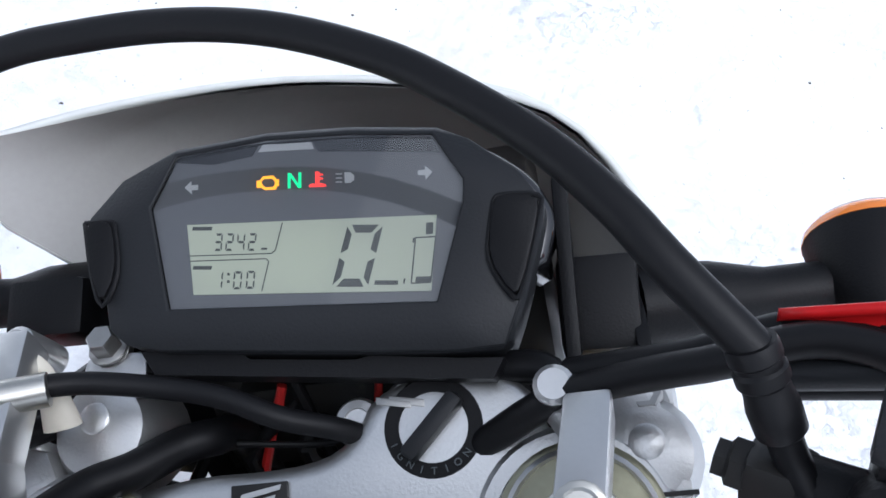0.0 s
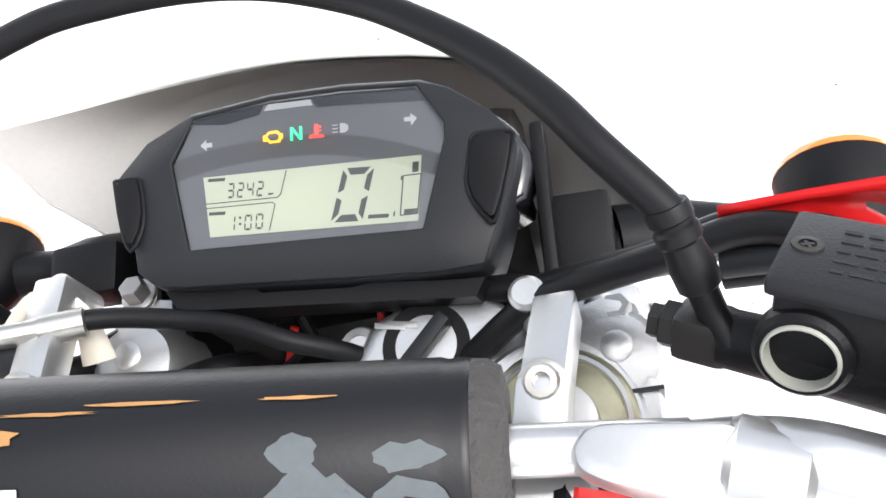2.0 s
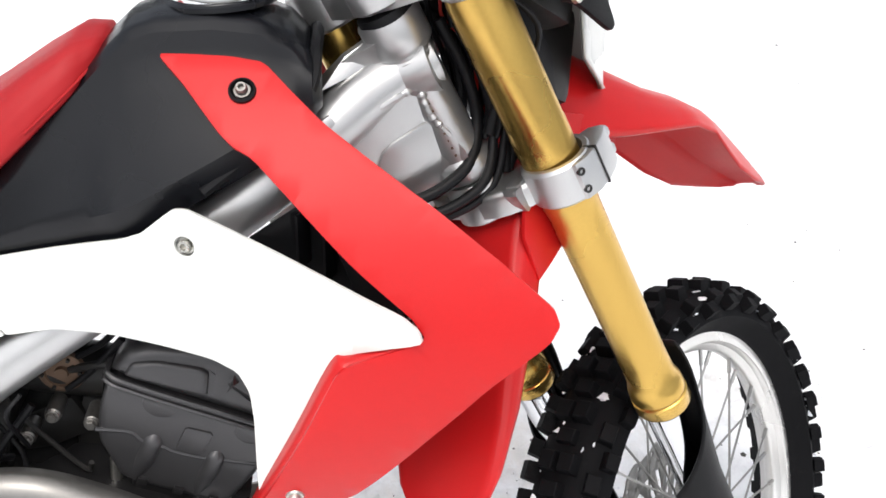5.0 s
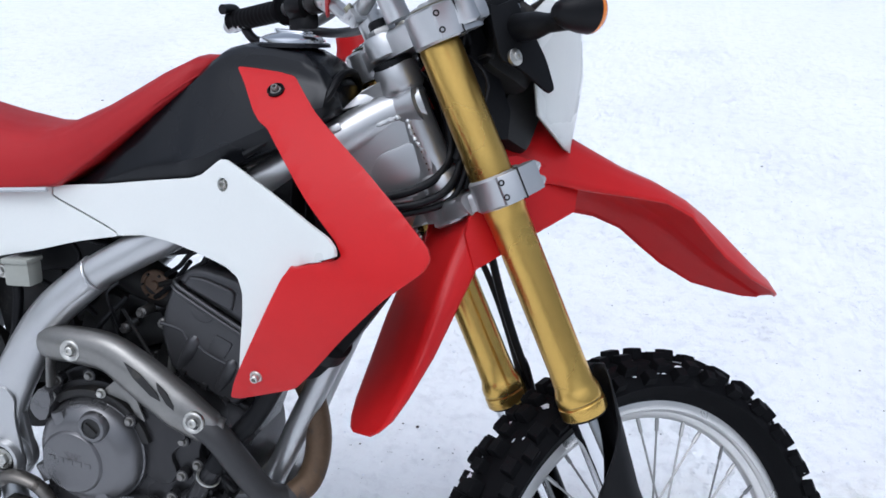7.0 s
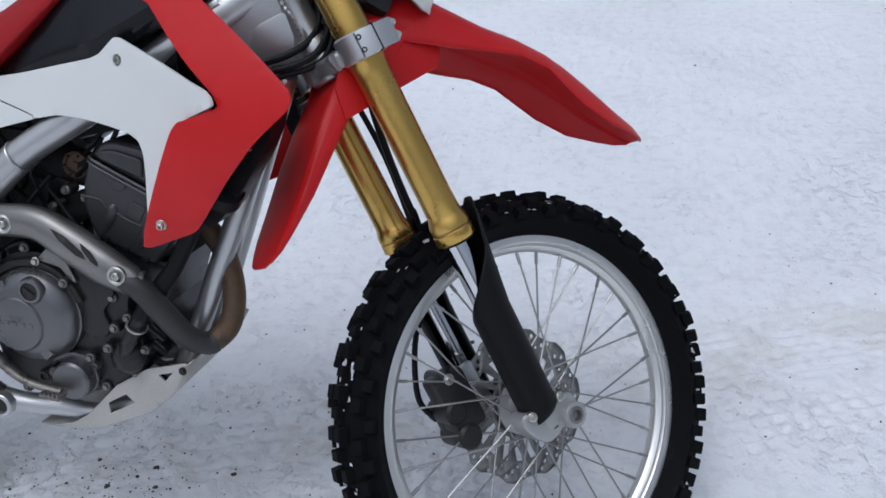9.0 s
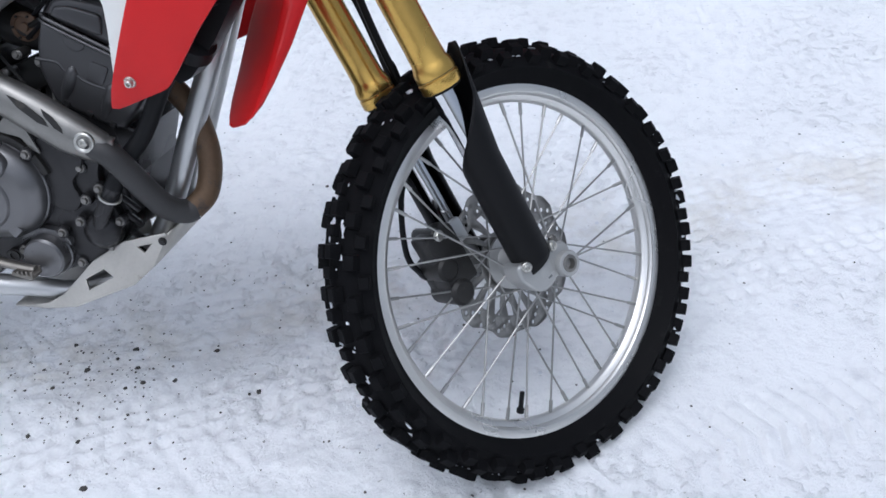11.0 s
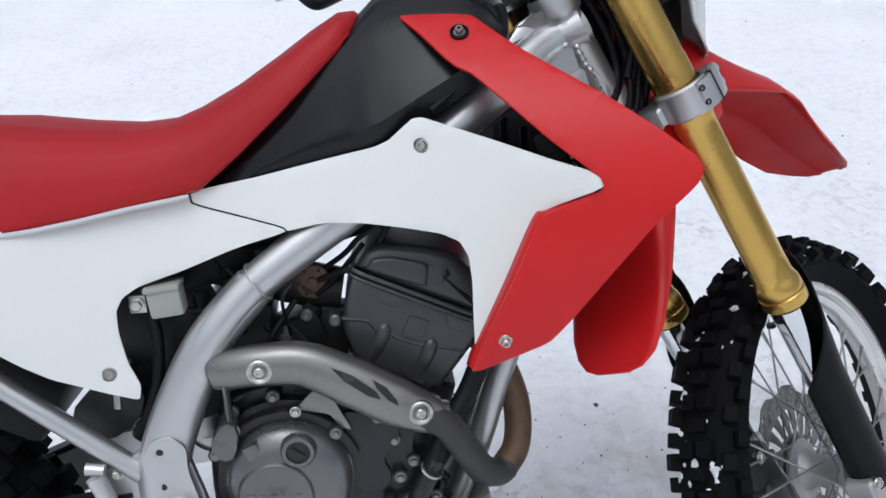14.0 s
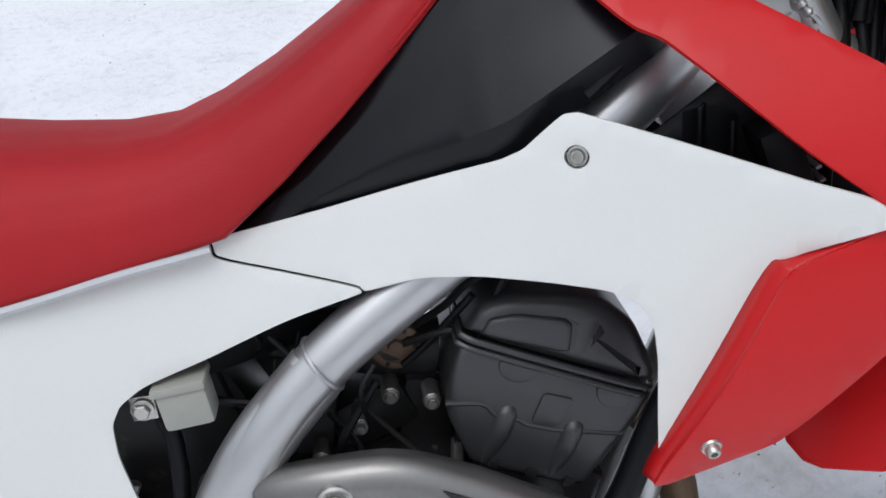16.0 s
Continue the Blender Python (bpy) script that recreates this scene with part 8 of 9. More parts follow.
part("bezel", bm, DARK, dash, "", True, thick=0.002, bev=0.0008)
bm = B()
prism(bm, [on_dash(a, b, -2.0) for a, b in WINDOW], D_N * 0.0022, 0)
face = part("face", bm, FACE, dash, "grey instrument face", True)
bm = B()
prism(bm, [dial(u, v, 0.35) for u, v in ((300, 222), (316, 206), (480, 186), (640, 178), (805, 180), (822, 212), (640, 206), (590, 206), (578, 186), (470, 190), (458, 212), (380, 228))], D_N * 0.0003, 0)
part("top_band", bm, GLOSS, face, "darker band at the top of the face", True)
bm = B()
prism(bm, [dial(u, v, 0.35) for u, v in ((470, 204), (480, 189), (574, 183), (580, 200))], D_N * 0.0003, 0)
part("top_tab", bm, PALE, face, "", True)
bm = B()
prism(bm, [dial(u, v, 0.3) for u, v in ((331, 349), (808, 333), (792, 473), (348, 484))], D_N * 0.0005, 0)
lcd = part("lcd", bm, LCD, dash, "pale green liquid crystal panel", True)

SEGS = {"a": ((0.12, 1.0), (0.88, 1.0), (0.72, 0.87), (0.28, 0.87)), "b": ((1.0, 0.97), (1.0, 0.54), (0.82, 0.60), (0.82, 0.85)), "c": ((1.0, 0.46), (1.0, 0.03), (0.82, 0.15), (0.82, 0.40)),
        "d": ((0.12, 0.0), (0.88, 0.0), (0.72, 0.13), (0.28, 0.13)), "e": ((0.0, 0.46), (0.0, 0.03), (0.18, 0.15), (0.18, 0.40)), "f": ((0.0, 0.97), (0.0, 0.54), (0.18, 0.60), (0.18, 0.85)),
        "g": ((0.08, 0.5), (0.25, 0.57), (0.75, 0.57), (0.92, 0.5), (0.75, 0.43), (0.25, 0.43))}
LIT = {"0": "abcdef", "1": "bc", "2": "abged", "3": "abgcd", "4": "fgbc"}


def digit(ch, u0, v0, w, h, slant=0.16):
    for s in LIT[ch]:
        bm = B()
        prism(bm, [dial(u0 + (x + slant * y) * w, v0 - y * h, 0.85) for x, y in SEGS[s]], D_N * 0.00012, 0)
        part("segment", bm, INK, lcd, "", True)


for k, ch in enumerate("3242"):
    digit(ch, 386 + 22 * k, 400, 15, 34)
digit("1", 388, 473, 15, 34)
digit("0", 424, 473, 16, 34)
digit("0", 449, 472, 16, 34)
digit("0", 612, 467, 66, 116, 0.48)
bm = B()
for v in (447, 461):
    prism(bm, [dial(u, w, 0.85) for u, w in ((413, v), (418, v), (418, v - 5), (413, v - 5))], D_N * 0.00012, 0)
part("colon", bm, INK, lcd, "", True)


def ink_line(points, w=2.0, close=False):
    bm = B()
    pts_ = points + ([points[0]] if close else [])
    for (u0, v0), (u1, v1) in zip(pts_, pts_[1:]):
        d_ = V((u1 - u0, v1 - v0, 0)).normalized()
        n_ = V((-d_.y, d_.x, 0)) * w / 2
        prism(bm, [dial(u, v, 0.85) for u, v in ((u0 + n_.x, v0 + n_.y), (u1 + n_.x, v1 + n_.y), (u1 - n_.x, v1 - n_.y), (u0 - n_.x, v0 - n_.y))], D_N * 0.00012, 0)
    part("printed_line", bm, INK, lcd, "", True)


ink_line([(334, 410), (498, 405), (506, 398), (519, 346)])
ink_line([(338, 420), (488, 415), (493, 420), (480, 476)])
ink_line([(768, 376), (805, 374), (792, 458), (757, 460), (768, 376)], 2.5)
for u, v, w, h in ((342, 360, 40, 7), (345, 436, 38, 7), (690, 463, 44, 8), (742, 461, 5, 10), (762, 385, 5, 9), (478, 398, 12, 4)):
    bm = B()
    prism(bm, [dial(x, y, 0.85) for x, y in ((u + h * 0.2, v - h), (u + w, v - h), (u + w - h * 0.2, v), (u, v))], D_N * 0.00012, 0)
    part("printed_bar", bm, INK, lcd, "", True)
bm = B()
prism(bm, [dial(x, y, 0.85) for x, y in ((764, 459), (792, 458), (794, 447), (766, 448))], D_N * 0.00012, 0)
part("fuel_segment", bm, INK, lcd, "", True)
bm = B()
prism(bm, [dial(x, y, 0.85) for x, y in ((787, 370), (800, 369), (802, 347), (789, 348))], D_N * 0.00012, 0)
part("fuel_sign", bm, INK, lcd, "", True)


def sign(name, shapes, mat, label=""):
    bm = B()
    for sh in shapes:
        prism(bm, [dial(u, v, 0.35) for u, v in sh], D_N * 0.0003, 0)
    return part(name, bm, mat, face, label, True)


sign("left_arrow", [[(323, 274), (336, 261), (336, 269), (350, 268), (350, 278), (337, 279), (338, 287)]], PALE, "unlit left signal arrow")
sign("right_arrow", [[(804, 250), (791, 238), (791, 246), (777, 247), (777, 256), (791, 256), (791, 265)]], PALE, "unlit right signal arrow")
hull = [(468, 262), (474, 262), (480, 254), (500, 252), (508, 260), (512, 260), (512, 272), (508, 274), (506, 280), (484, 281), (478, 276), (468, 276)]
inner = [(477, 264), (482, 259), (498, 258), (504, 264), (504, 270), (500, 275), (486, 276), (480, 271)]
bm = flat_fill([hull, inner], lambda u, v: dial(u, v, 0.65))
part("engine_lamp", bm, LAMP_AMBER, face, "amber engine lamp", True)
sign("neutral_lamp", [[(529, 278), (529, 248), (534, 248), (534, 278)], [(550, 277), (550, 247), (555, 247), (555, 277)], [(529, 248), (535, 248), (555, 277), (549, 277)]], LAMP_GREEN, "green neutral lamp")
sign("heat_lamp", [[(583, 270), (583, 246), (590, 246), (590, 270)], [(590, 250), (597, 250), (597, 253), (590, 253)], [(590, 258), (597, 258), (597, 261), (590, 261)], [(571, 272), (578, 269), (586, 272), (594, 269), (603, 272), (603, 275), (571, 276)]], LAMP_RED, "red coolant lamp")
sign("beam_sign", [[(639, 248), (650, 248), (657, 254), (657, 263), (650, 269), (639, 269)], [(622, 250), (634, 250), (634, 252), (622, 252)], [(622, 258), (634, 258), (634, 260), (622, 260)], [(622, 266), (634, 266), (634, 268), (622, 268)]], PALE, "unlit beam sign")
bm = flat_fill([WINDOW], lambda a, b: on_dash(a, b, 2.4))
glass = part("window", bm, GLASS, dash, "clear instrument window", True)
glass.visible_shadow = False
if sum((q.normal for q in glass.data.polygons), V((0, 0, 0))).dot(STEER.to_3x3() @ D_N) < 0:
    glass.data.flip_normals()
for pads in ([(67.0, 13.0), (70.0, 15.0), (82.5, 13.5), (82.0, 6.0), (74.5, -19.0), (71.0, -20.0), (64.2, -7.5), (65.5, 5.7)], [(-84.6, 20.6), (-75.0, 20.4), (-72.5, 17.0), (-70.5, 0.5), (-75.8, -11.5), (-80.8, 1.1)]):
    bm = B()
    prism(bm, rounded([on_dash(a, b, 0.5) for a, b in pads], 1), D_N * 0.0036, 0.0012, 2)
    part("corner_pad", bm, BLACK, dash, "black corner pad", True)
    bm = B()
    tube(bm, [on_dash(a, b, 2.6) for a, b in pads + [pads[0]]], 0.0009, 6, 3)
    part("pad_groove", bm, CABLE, dash, "", True)
# lower lip
bm = B()
prism(bm, [on_dash(a, b, -8) for a, b in ((-66, -27), (-28, -30), (-24, -33), (14, -36), (20, -35), (50, -38), (66, -39), (62, -46), (-60, -36))], -D_N * 0.018, 0)
part("lower_lip", bm, BLACK, dash, "", True)
# bracket, relay boxes and looms under and beside it
bracket = new("headlamp_bracket")
bracket.parent = bike
bracket["label"] = "black bracket and fittings behind the headlamp cowl"
for a0, a1, b0, b1, h0, h1 in ((86, 92, 34, -64, -52, -34), (-92, -86, 34, -50, -52, -34)):
    bm = B()
    mid = on_dash((a0 + a1) / 2, (b0 + b1) / 2, (h0 + h1) / 2)
    box(bm, mid, ((a1 - a0) / 1000, (b0 - b1) / 1000, (h1 - h0) / 1000), (D_R, D_U, D_N), 0.002)
    part("upright", bm, BLACK, bracket, "", True)
bm = B()
box(bm, ON_DASH.inverted() @ V((-0.345, -0.108, 1.166)), (0.031, 0.038, 0.034), (D_R, D_U, D_N), 0.004)
part("relay_box", bm, BLACK, bracket, "black relay box", True)
bm = B()
box(bm, (-0.322, 0.118, 1.190), (0.036, 0.026, 0.028), (D_R, D_U, D_N), 0.004)
part("relay_box", bm, BLACK, bracket, "black relay box", True)
for c, s in (((-0.300, 0.0, 1.155), (0.070, 0.190, 0.110)), ((-0.270, 0.0, 1.080), (0.060, 0.130, 0.100)), ((-0.345, -0.010, 1.135), (0.030, 0.110, 0.040)), ((-0.335, 0.060, 1.130), (0.030, 0.060, 0.050))):
    bm = B()
    box(bm, c, s, ((0.95, 0, -0.3), (0, 1, 0), (0.3, 0, 0.95)), 0.012)
    part("inner_box", bm, GREASE_SHADE, bracket, "", True)
REFIT = Matrix.Translation((0.033, 0.003, -0.006)) @ ON_DASH
for sd in (-1, 1):
    bm = B()
    prism(bm, [INV @ V((x, sd * 0.070, z)) for x, z in ((-0.385, 1.190), (-0.345, 1.125), (-0.310, 1.060), (-0.310, 1.020), (-0.345, 1.010), (-0.380, 1.100))], V((0, sd * 0.006, 0)), 0.002)
    part("side_plate", bm, BLACK, bracket, "", True)
    bm = B()
    prism(bm, rounded([INV @ V((x, sd * 0.125 + 0.01 * (sd > 0), z)) for x, z in ((-0.392, 1.168), (-0.369, 1.172), (-0.319, 1.150), (-0.296, 1.120), (-0.279, 1.084), (-0.287, 1.076), (-0.340, 1.099), (-0.365, 1.099))], 2, 0.15), V((0, sd * 0.005, 0)), 0.0015)
    part("cowl_bracket", bm, BLACK, bracket, "black pointed bracket over the cowl", True)
    bm = B()
    c_ = INV @ V((-0.347, sd * 0.131 + 0.01 * (sd > 0), 1.108))
    hexbolt(bm, c_ + V((0, sd * 0.004, 0)), (0.15, sd, 0), 0.0055, 0.005, True, True)
    lathe(bm, c_, (0.15, sd, 0), [(0, 0.0105), (0.004, 0.0105), (0.005, 0.009)], 20)
    part("cowl_bolt", bm, BOLT, bracket, "steel bolt with a wide washer", True)
REFIT = ON_DASH
rnd = random.Random(33)
for k in range(14):
    y0 = rnd.uniform(-0.08, 0.09)
    bm = B()
    tube(bm, [(-0.36, y0, 1.150 + rnd.uniform(-0.01, 0.03)), (-0.375, y0 + rnd.uniform(-0.03, 0.03), 1.130 + rnd.uniform(-0.02, 0.02)), (-0.35, y0 + rnd.uniform(-0.05, 0.05), 1.080), (-0.34, y0 * 0.5, 1.00)], rnd.uniform(0.002, 0.0045) * (1.0 if k % 6 else 0.5), 8)
    part("loom_wire", bm, CABLE if k % 6 else REDPRINT, bracket, "", True)
bm = B()
for s0, r in ((0.70, 0.0062), (0.66, 0.0055)):
    tube(bm, [on_fork(0.86, -0.045, 0.045), on_fork(0.80, -0.050, 0.050), on_fork(0.74, -0.055, 0.045), on_fork(s0 - 0.02, -0.030, 0.010)], r, 10)
part("loom", bm, CABLE, bracket, "black loom beside the fork", True)
bm = B()
tube(bm, [on_fork(0.84, -0.070, 0.055), on_fork(0.74, -0.066, 0.056), on_fork(0.68, -0.050, 0.035), on_fork(0.64, -0.030, 0.015)], 0.0058, 10)
part("cable", bm, CABLE, bracket, "", True)
bm = B()
tube(bm, [on_fork(0.84, -0.058, 0.062), on_fork(0.74, -0.056, 0.060), on_fork(0.66, -0.030, 0.025)], 0.0048, 10)
part("cable", bm, CABLE, bracket, "", True)
bm = B()
tube(bm, [on_fork(0.79, -0.050, 0.055), on_fork(0.79, -0.085, 0.060), on_fork(0.785, -0.088, 0.068), on_fork(0.775, -0.050, 0.066)], 0.0022, 8)
part("wire_guide", bm, GREASE_SHADE, bracket, "", True)

# white headlamp cowl
COWL = [[(-0.298, -0.150, 1.165), (-0.250, -0.102, 1.222), (-0.226, 0.000, 1.247), (-0.231, 0.100, 1.257), (-0.255, 0.190, 1.260)],
        [(-0.280, -0.134, 1.146), (-0.188, -0.100, 1.190), (-0.156, 0.000, 1.213), (-0.185, 0.100, 1.227), (-0.268, 0.164, 1.219)],
        [(-0.268, -0.108, 1.122), (-0.170, -0.080, 1.138), (-0.126, 0.000, 1.156), (-0.166, 0.088, 1.160), (-0.266, 0.116, 1.154)],
        [(-0.240, -0.088, 1.056), (-0.164, -0.064, 1.086), (-0.126, 0.000, 1.098), (-0.162, 0.066, 1.098), (-0.236, 0.094, 1.078)],
        [(-0.176, -0.066, 1.030), (-0.150, -0.042, 1.032), (-0.134, 0.000, 1.032), (-0.148, 0.044, 1.034), (-0.176, 0.068, 1.036)]]
bm = B()
rows = [[bm.verts.new(INV @ q) for q in spline([V(p) for p in line], 5)] for line in COWL]
for i in range(len(rows) - 1):
    for k in range(len(rows[0]) - 1):
        bm.faces.new((rows[i][k], rows[i][k + 1], rows[i + 1][k + 1], rows[i + 1][k]))
bmesh.ops.subdivide_edges(bm, edges=bm.edges[:], cuts=2, smooth=0.9, use_grid_fill=True)
bmesh.ops.recalc_face_normals(bm, faces=bm.faces[:])
if sum(f.normal.x for f in bm.faces) < 0:
    bmesh.ops.reverse_faces(bm, faces=bm.faces[:])
cowl = part("headlamp_cowl", bm, WHITE, bike, "white plastic headlamp cowl", True, thick=0.003, sharp=60)
# the inside of the white cowl, a little smaller, shade painted in as grey
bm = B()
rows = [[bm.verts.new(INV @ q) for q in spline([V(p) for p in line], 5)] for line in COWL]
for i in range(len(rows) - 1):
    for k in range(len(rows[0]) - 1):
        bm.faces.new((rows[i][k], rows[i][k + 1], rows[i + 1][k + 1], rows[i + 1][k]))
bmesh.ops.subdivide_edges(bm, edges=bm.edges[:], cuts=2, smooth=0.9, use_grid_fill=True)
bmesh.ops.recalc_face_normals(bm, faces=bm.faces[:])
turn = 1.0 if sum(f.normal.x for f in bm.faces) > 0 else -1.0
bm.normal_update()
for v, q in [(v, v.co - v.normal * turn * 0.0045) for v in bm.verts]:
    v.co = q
part("cowl_inner_shade", bm, SHADED_WHITE, cowl, "inner skin of the white cowl, its shade put in as grey", True, sharp=60)


# turn signals
def signal(sgn, root, lamp):
    s = new("turn_signal")
    s.parent = bike
    s["label"] = "black turn signal with an orange lens"
    root, lamp = V(root), V(lamp)
    bm = B()
    tube(bm, [root, root.lerp(lamp, 0.35), root.lerp(lamp, 0.62), lamp], [0.0180, 0.0165, 0.0115, 0.0120], 18)
    part("stalk", bm, BLACK, s, "", True)
    bm = B()
    ax = V((0.96, sgn * 0.12, 0.22)).normalized()
    rings = []
    for h, r in ((-0.030, 0.007), (-0.026, 0.012), (-0.012, 0.020), (0.006, 0.0245), (0.017, 0.0255)):
        a_, b_, _ = axes_for(ax, (0, 0, 1))
        rings.append([lamp + V((0, sgn * 0.014, 0.004)) + ax * h + a_ * r * 1.12 * math.cos(2 * math.pi * k / 26) + b_ * r * 0.92 * math.sin(2 * math.pi * k / 26) for k in range(26)])
    ring_skin(bm, rings)
    part("lamp_body", bm, BLACK, s, "", True)
    bm = B()
    rings = []
    for h, r in ((0.0165, 0.0257), (0.020, 0.0252), (0.025, 0.0215), (0.028, 0.013), (0.0285, 0.002)):
        a_, b_, _ = axes_for(ax, (0, 0, 1))
        rings.append([lamp + V((0, sgn * 0.014, 0.004)) + ax * h + a_ * r * 1.12 * math.cos(2 * math.pi * k / 26) + b_ * r * 0.92 * math.sin(2 * math.pi * k / 26) for k in range(26)])
    ring_skin(bm, rings)
    part("lens", bm, ORANGE, s, "orange lens", True)


signal(-1, ON_DASH.inverted() @ V((-0.333, -0.123, 1.152)), ON_DASH.inverted() @ V((-0.322, -0.212, 1.138)))
signal(1, INV @ V((-0.277, 0.130, 1.176)), INV @ V((-0.284, 0.198, 1.190)))

# brake hose in a wide arc over the instrument
hose = new("arched_hose")
hose.parent = bike
hose["label"] = "thick black hose arched over the instrument"
DASH_INV = ON_DASH.inverted()
H0, H1, H2 = DASH_INV @ V((-0.4605, -0.1365, 1.2715)), DASH_INV @ V((-0.4690, -0.1420, 1.2510)), DASH_INV @ V((-0.4780, -0.1470, 1.2370))
bm = B()
tube(bm, [H0 + (H1 - H0) * 0.2, H0, (-0.4515, -0.1295, 1.2745), (-0.4375, -0.1195, 1.2835), (-0.419, -0.105, 1.292), (-0.401, -0.0855, 1.3005), (-0.3855, -0.0645, 1.308), (-0.3715, -0.035, 1.3155), (-0.3625, -0.004, 1.3195), (-0.359, 0.028, 1.321), (-0.359, 0.060, 1.320), (-0.364, 0.100, 1.310), (-0.370, 0.135, 1.282), (-0.365, 0.150, 1.230), (-0.350, 0.135, 1.150), (-0.340, 0.110, 1.060)], 0.0051, 16, 8)
part("hose_sheath", bm, CABLE, hose, "", True)
bm = B()
d_ = (H1 - H0).normalized()
L_ = (H1 - H0).length
lathe(bm, H0 - d_ * 0.002, d_, [(0.0, 0.0058), (0.001, 0.0061), (0.004, 0.0062), (0.005, 0.0054), (0.006, 0.0054), (0.007, 0.0062), (0.010, 0.0062), (0.011, 0.0054), (0.013, 0.0055), (L_ * 0.75, 0.0062), (L_ + 0.001, 0.0060), (L_ + 0.002, 0.0052)], 24)
part("boot", bm, CABLE, hose, "ribbed black boot", True)
bm = B()
tube(bm, [H1 - d_ * 0.002, H1 + d_ * 0.008, H2], 0.0042, 12)
part("hose_end", bm, CABLE, hose, "", True)

# cables across the front of the bars, the throttle's into the switch housing
TC1, TC2 = DASH_INV @ ON_BARS @ on_bar(0.070, -0.004, 0.052), DASH_INV @ ON_BARS @ on_bar(0.078, -0.004, 0.020)
for name_, pts_, r, lab in (
        ("throttle_cable", [(-0.405, -0.062, 1.165), (-0.412, -0.088, 1.190), (-0.414, -0.105, 1.199), (-0.424, -0.140, 1.213), (-0.434, -0.182, 1.222), TC1, TC2], 0.0054, "black throttle cable bundle"),
        ("throttle_cable", [(-0.400, -0.100, 1.192), (-0.412, -0.135, 1.205), (-0.424, -0.184, 1.217), TC1 - V((0, 0, 0.010)), TC2 - V((0, 0, 0.010))], 0.0054, "black cable"),
        ("clutch_cable_run", [INV @ V(q) for q in ((-0.386, 0.100, 1.220), (-0.380, 0.080, 1.213), (-0.379, 0.052, 1.204), (-0.383, 0.030, 1.199), (-0.388, 0.010, 1.190), (-0.383, -0.012, 1.172), (-0.372, -0.025, 1.140), (-0.362, -0.025, 1.090))], 0.0042, "black clutch cable"),
        ("thick_loom", [INV @ V(q) for q in ((-0.425, 0.100, 1.188), (-0.402, 0.088, 1.180), (-0.392, 0.074, 1.176), (-0.379, 0.061, 1.172), (-0.370, 0.050, 1.166), (-0.352, 0.050, 1.145), (-0.338, 0.055, 1.090))], 0.0072, "thick black wiring loom"),
        ("front_cable", [(-0.372, -0.070, 1.165), (-0.380, -0.045, 1.178), (-0.386, -0.090, 1.182), (-0.402, -0.094, 1.170), (-0.405, -0.086, 1.150)], 0.0062, "black cable by the ignition"),
        ("thin_wire", [(-0.388, 0.030, 1.165), (-0.384, 0.000, 1.155), (-0.386, -0.020, 1.160)], 0.0014, "thin black wire"),
        ("left_wire", [(-0.405, 0.140, 1.205), (-0.400, 0.110, 1.195), (-0.375, 0.085, 1.180)], 0.0055, "black cable")):
    bm = B()
    tube(bm, pts_, r, 12, 7)
    part(name_, bm, CABLE, bike, lab, True)
bm = B()
tube(bm, [INV @ V((-0.392, 0.106, 1.222)), INV @ V((-0.386, 0.090, 1.218))], 0.0062, 12)
tube(bm, [INV @ V((-0.402, 0.128, 1.230)), INV @ V((-0.391, 0.104, 1.222))], 0.0048, 12)
part("cable_ferrule", bm, BOLT, bike, "bright cable ferrule", True)
bm = B()
tube(bm, [(-0.398, 0.083, 1.196), (-0.392, 0.084, 1.208), (-0.386, 0.090, 1.218), (-0.385, 0.104, 1.222), (-0.390, 0.118, 1.214)], [0.0075, 0.0055, 0.0045, 0.0045, 0.004], 12, flat=0.6)
part("cable_guide", bm, CREAM, bike, "yellowed nylon cable guide", True)
REFIT = Matrix.Identity(4)


# ---- ground: trodden snow out to the horizon ----
TRACK = radians(24)
TC, TS = math.cos(TRACK), math.sin(TRACK)


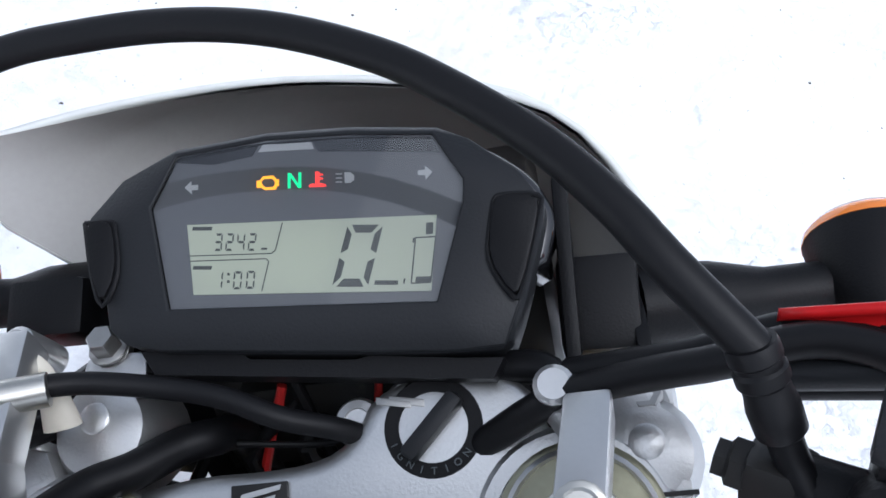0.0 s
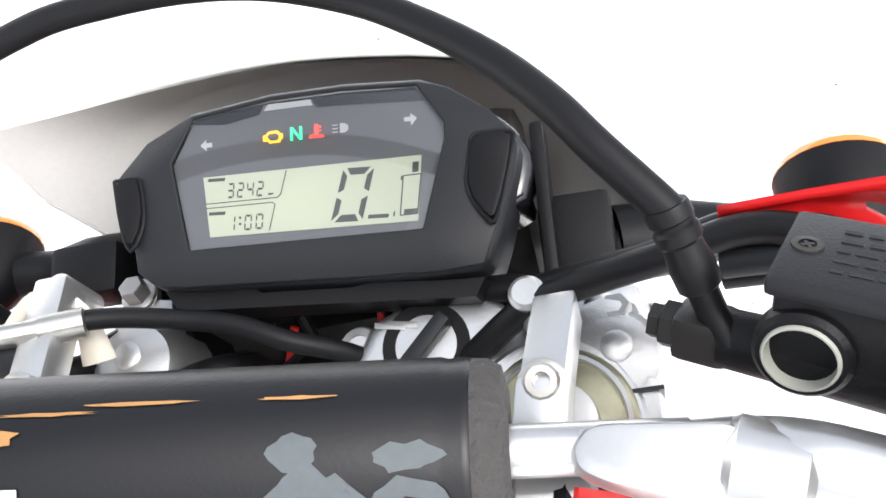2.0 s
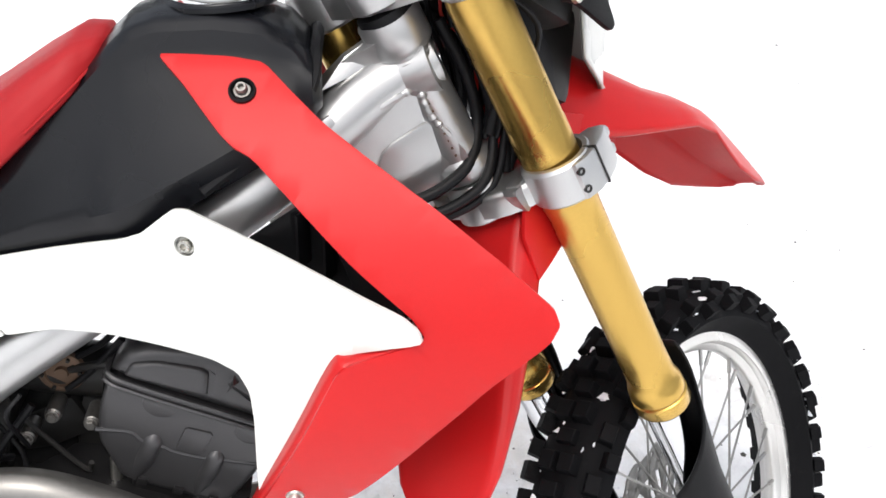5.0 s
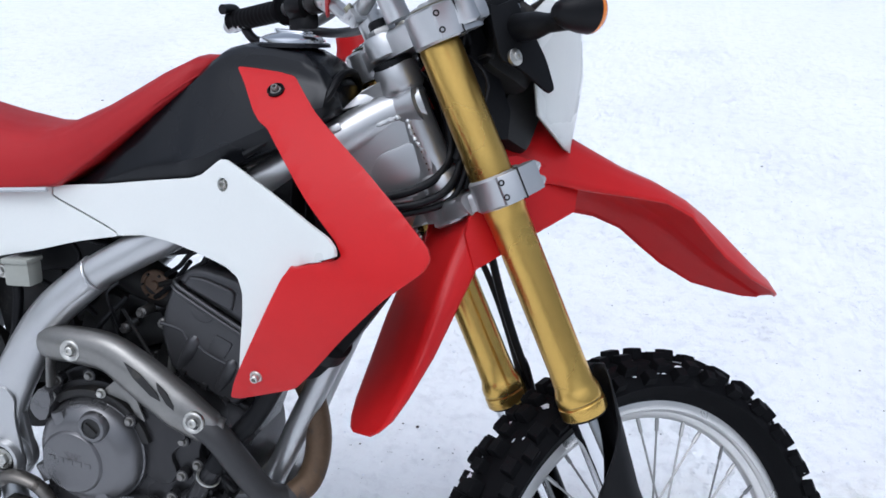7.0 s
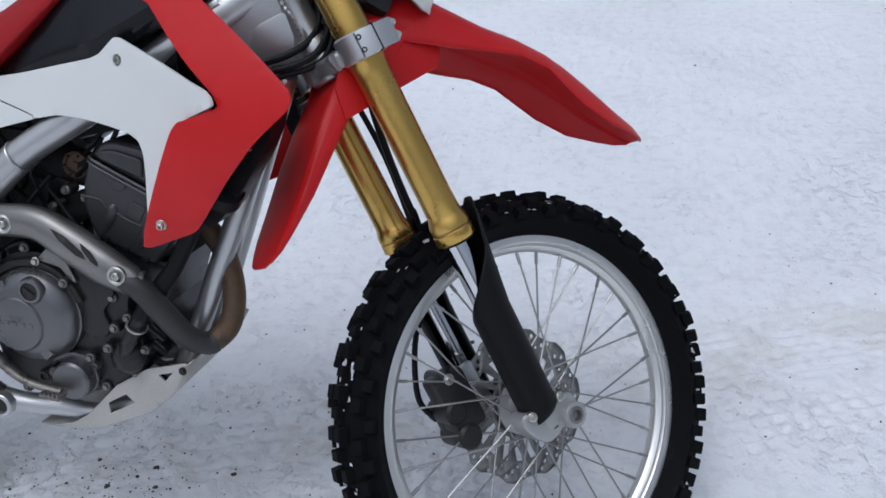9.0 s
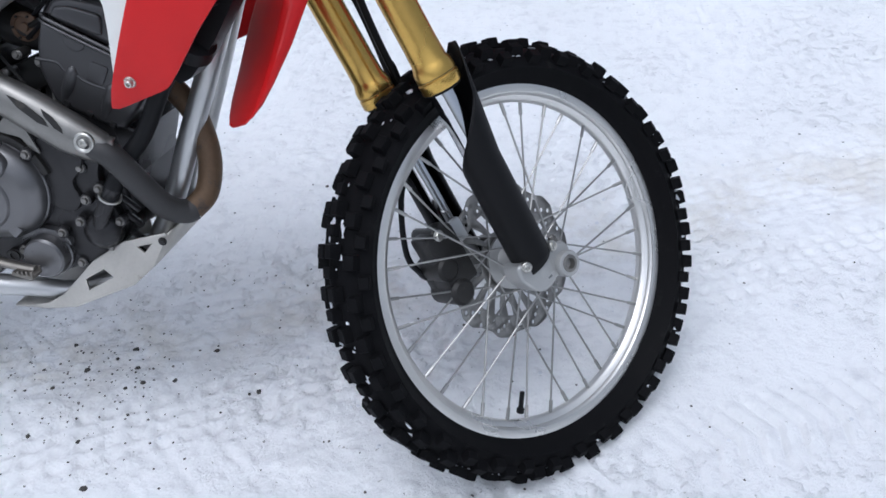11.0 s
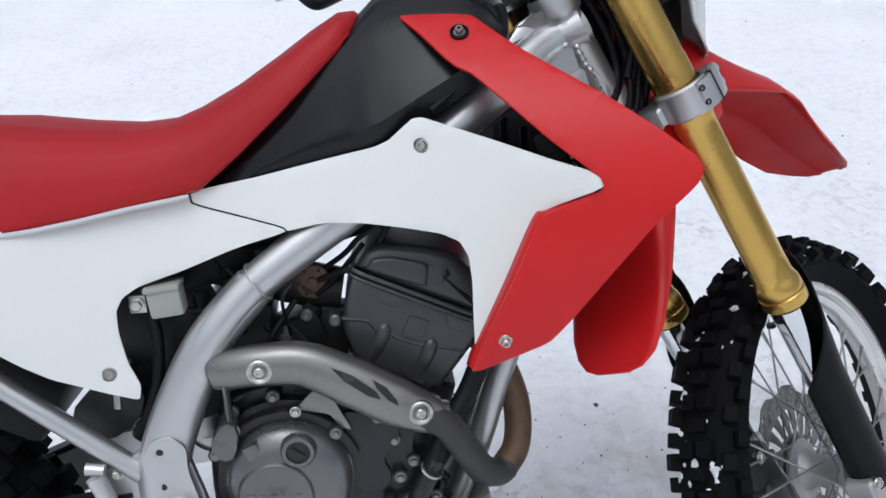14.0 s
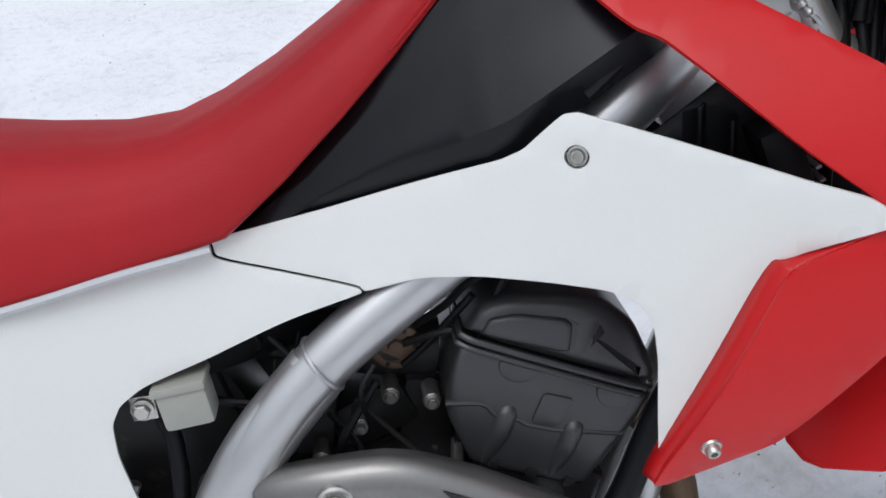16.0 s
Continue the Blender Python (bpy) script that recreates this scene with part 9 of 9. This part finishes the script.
def snow_height(x, y):
    """Trodden snow: soft swells, churned crust in patches, and the marks of tyres."""
    h = 0.011 * noise.fractal(V((x * 1.1, y * 1.1, 0.3)), 1.0, 2.0, 4)
    churn = max(0.0, min(1.0, 0.55 + 1.5 * noise.noise(V((x * 1.5, y * 1.5, 9.0)))))
    h += (0.0022 + 0.0048 * churn) * noise.fractal(V((x * 17, y * 17, 4.0)), 0.7, 2.2, 3)
    c = noise.noise(V((x * 46, y * 46, 1.0)))
    h += 0.010 * churn * max(0.0, c - 0.22)
    along, across = TC * x + TS * y, -TS * x + TC * y
    # chevron prints of a tyre that ran past the front wheel
    d = across + 0.083
    if abs(d) < 0.085 and along > -0.35:
        k = along + 0.35 * abs(d) + 0.008 * noise.noise(V((x * 9, y * 9, 3.0)))
        saw = (k / 0.040) % 1.0
        fade = (1 - (d / 0.085) ** 4) * (0.75 + 0.4 * noise.noise(V((along * 2.0, 0, 5.0))))
        h += fade * (-0.016 * saw ** 3 + 0.003)
    # a worn rut with long ridges
    d = across - 0.570
    if abs(d) < 0.16:
        w = (1 - (d / 0.16) ** 2)
        h += w * (-0.010 + 0.0014 * math.sin(d * 190 + 2 * noise.noise(V((along * 4, d * 20, 2.0)))) + 0.0065 * noise.noise(V((along * 30, d * 45, 6.0))))
    # block prints of a knobbly tyre
    d = across - 0.300
    if abs(d) < 0.075 and noise.noise(V((along * 2.2, 1.0, 8.0))) > -0.25:
        u, v = (along / 0.046) % 1.0, (d / 0.034) % 1.0
        if 0.22 < u < 0.78 and 0.2 < v < 0.8:
            h -= 0.0095 * (0.7 + 0.5 * noise.noise(V((x * 14, y * 14, 12.0))))
    # thin crossing lines
    d2 = math.sin(0.75) * x + math.cos(0.75) * y
    if x < -0.45 and -0.85 < d2 < -0.45:
        h -= 0.0055 * max(0.0, math.sin(d2 * 75)) ** 6 * (0.6 + 0.6 * noise.noise(V((x * 4, y * 4, 14.0))))
    return h


def steps(lo, hi, near_lo, near_hi, fine, coarse):
    out, q = [], lo
    while q < hi:
        out.append(q)
        q += fine if near_lo <= q < near_hi else coarse
    return out + [hi]


far_x = [-900.0, -120.0, -25.0, -9.0] + steps(-4.6, 3.8, -1.2, 1.0, 0.0062, 0.036) + [8.5, 25.0, 120.0, 900.0]
far_y = [-900.0, -120.0, -25.0, -7.0] + steps(-2.4, 5.6, -0.55, 1.1, 0.0062, 0.036) + [9.5, 25.0, 120.0, 900.0]
verts = []
for y in far_y:
    for x in far_x:
        edge = max(0.0, min(1.0, min((4.6 - abs(x + 0.4)) / 0.6, (4.2 - abs(y - 1.6)) / 0.6)))
        z = snow_height(x, y) * edge if edge > 0 else 0.0
        # pressed flat and slightly heaped where the tyres stand
        for cx, cy in ((0.0, 0.0), (-1.52, 0.02)):
            d = math.hypot(x - cx, y - cy)
            if d < 0.25:
                z = z * (d / 0.25) + 0.004 * math.sin(min(1.0, d / 0.12) * math.pi)
        verts.append((x, y, z))
nx = len(far_x)
me = bpy.data.meshes.new("ground")
me.from_pydata(verts, [], [(j * nx + i, j * nx + i + 1, (j + 1) * nx + i + 1, (j + 1) * nx + i) for j in range(len(far_y) - 1) for i in range(nx - 1)])
me.polygons.foreach_set("use_smooth", [True] * len(me.polygons))
me.materials.append(SNOW)
ground = new("ground", me)
tagged(ground, "trodden packed snow with faint wheel tracks", "snow ground", kind="structure")

rnd = random.Random(5)
bm = B()
for k in range(1100):
    near = rnd.random()
    x = rnd.gauss(-0.98, 0.13) if near < 0.28 else rnd.gauss(-0.7, 0.45) if near < 0.5 else rnd.uniform(-3.0, 2.6)
    y = rnd.gauss(0.08, 0.11) if near < 0.28 else rnd.gauss(0.35, 0.35) if near < 0.5 else rnd.uniform(-1.0, 4.2)
    s = rnd.uniform(0.0006, 0.0026) * (2.6 if rnd.random() < 0.08 else 1)
    z = snow_height(x, y)
    made = bmesh.ops.create_icosphere(bm, subdivisions=1, radius=1.0)["verts"]
    for v in made:
        v.co = V((x, y, z)) + V((v.co.x * s * rnd.uniform(0.7, 1.5), v.co.y * s * rnd.uniform(0.7, 1.5), v.co.z * s * 0.6))
grit = part("grit", bm, GRIT, None)
tagged(grit, "dark grit and dirt specks scattered over the snow", "grit", kind="stuff")
bm = B()
for k in range(1500):
    x, y = rnd.uniform(-3.5, 3.0), rnd.uniform(-1.8, 4.8)
    s = rnd.uniform(0.0015, 0.0055)
    z = snow_height(x, y)
    made = bmesh.ops.create_icosphere(bm, subdivisions=1, radius=1.0)["verts"]
    for v in made:
        v.co = V((x, y, z)) + V((v.co.x * s * rnd.uniform(0.6, 1.5), v.co.y * s * rnd.uniform(0.6, 1.5), v.co.z * s * rnd.uniform(0.4, 0.9)))
crumbs = part("snow_crumbs", bm, SNOWY, None)
tagged(crumbs, "small loose crumbs of snow", "snow crumbs", kind="stuff")
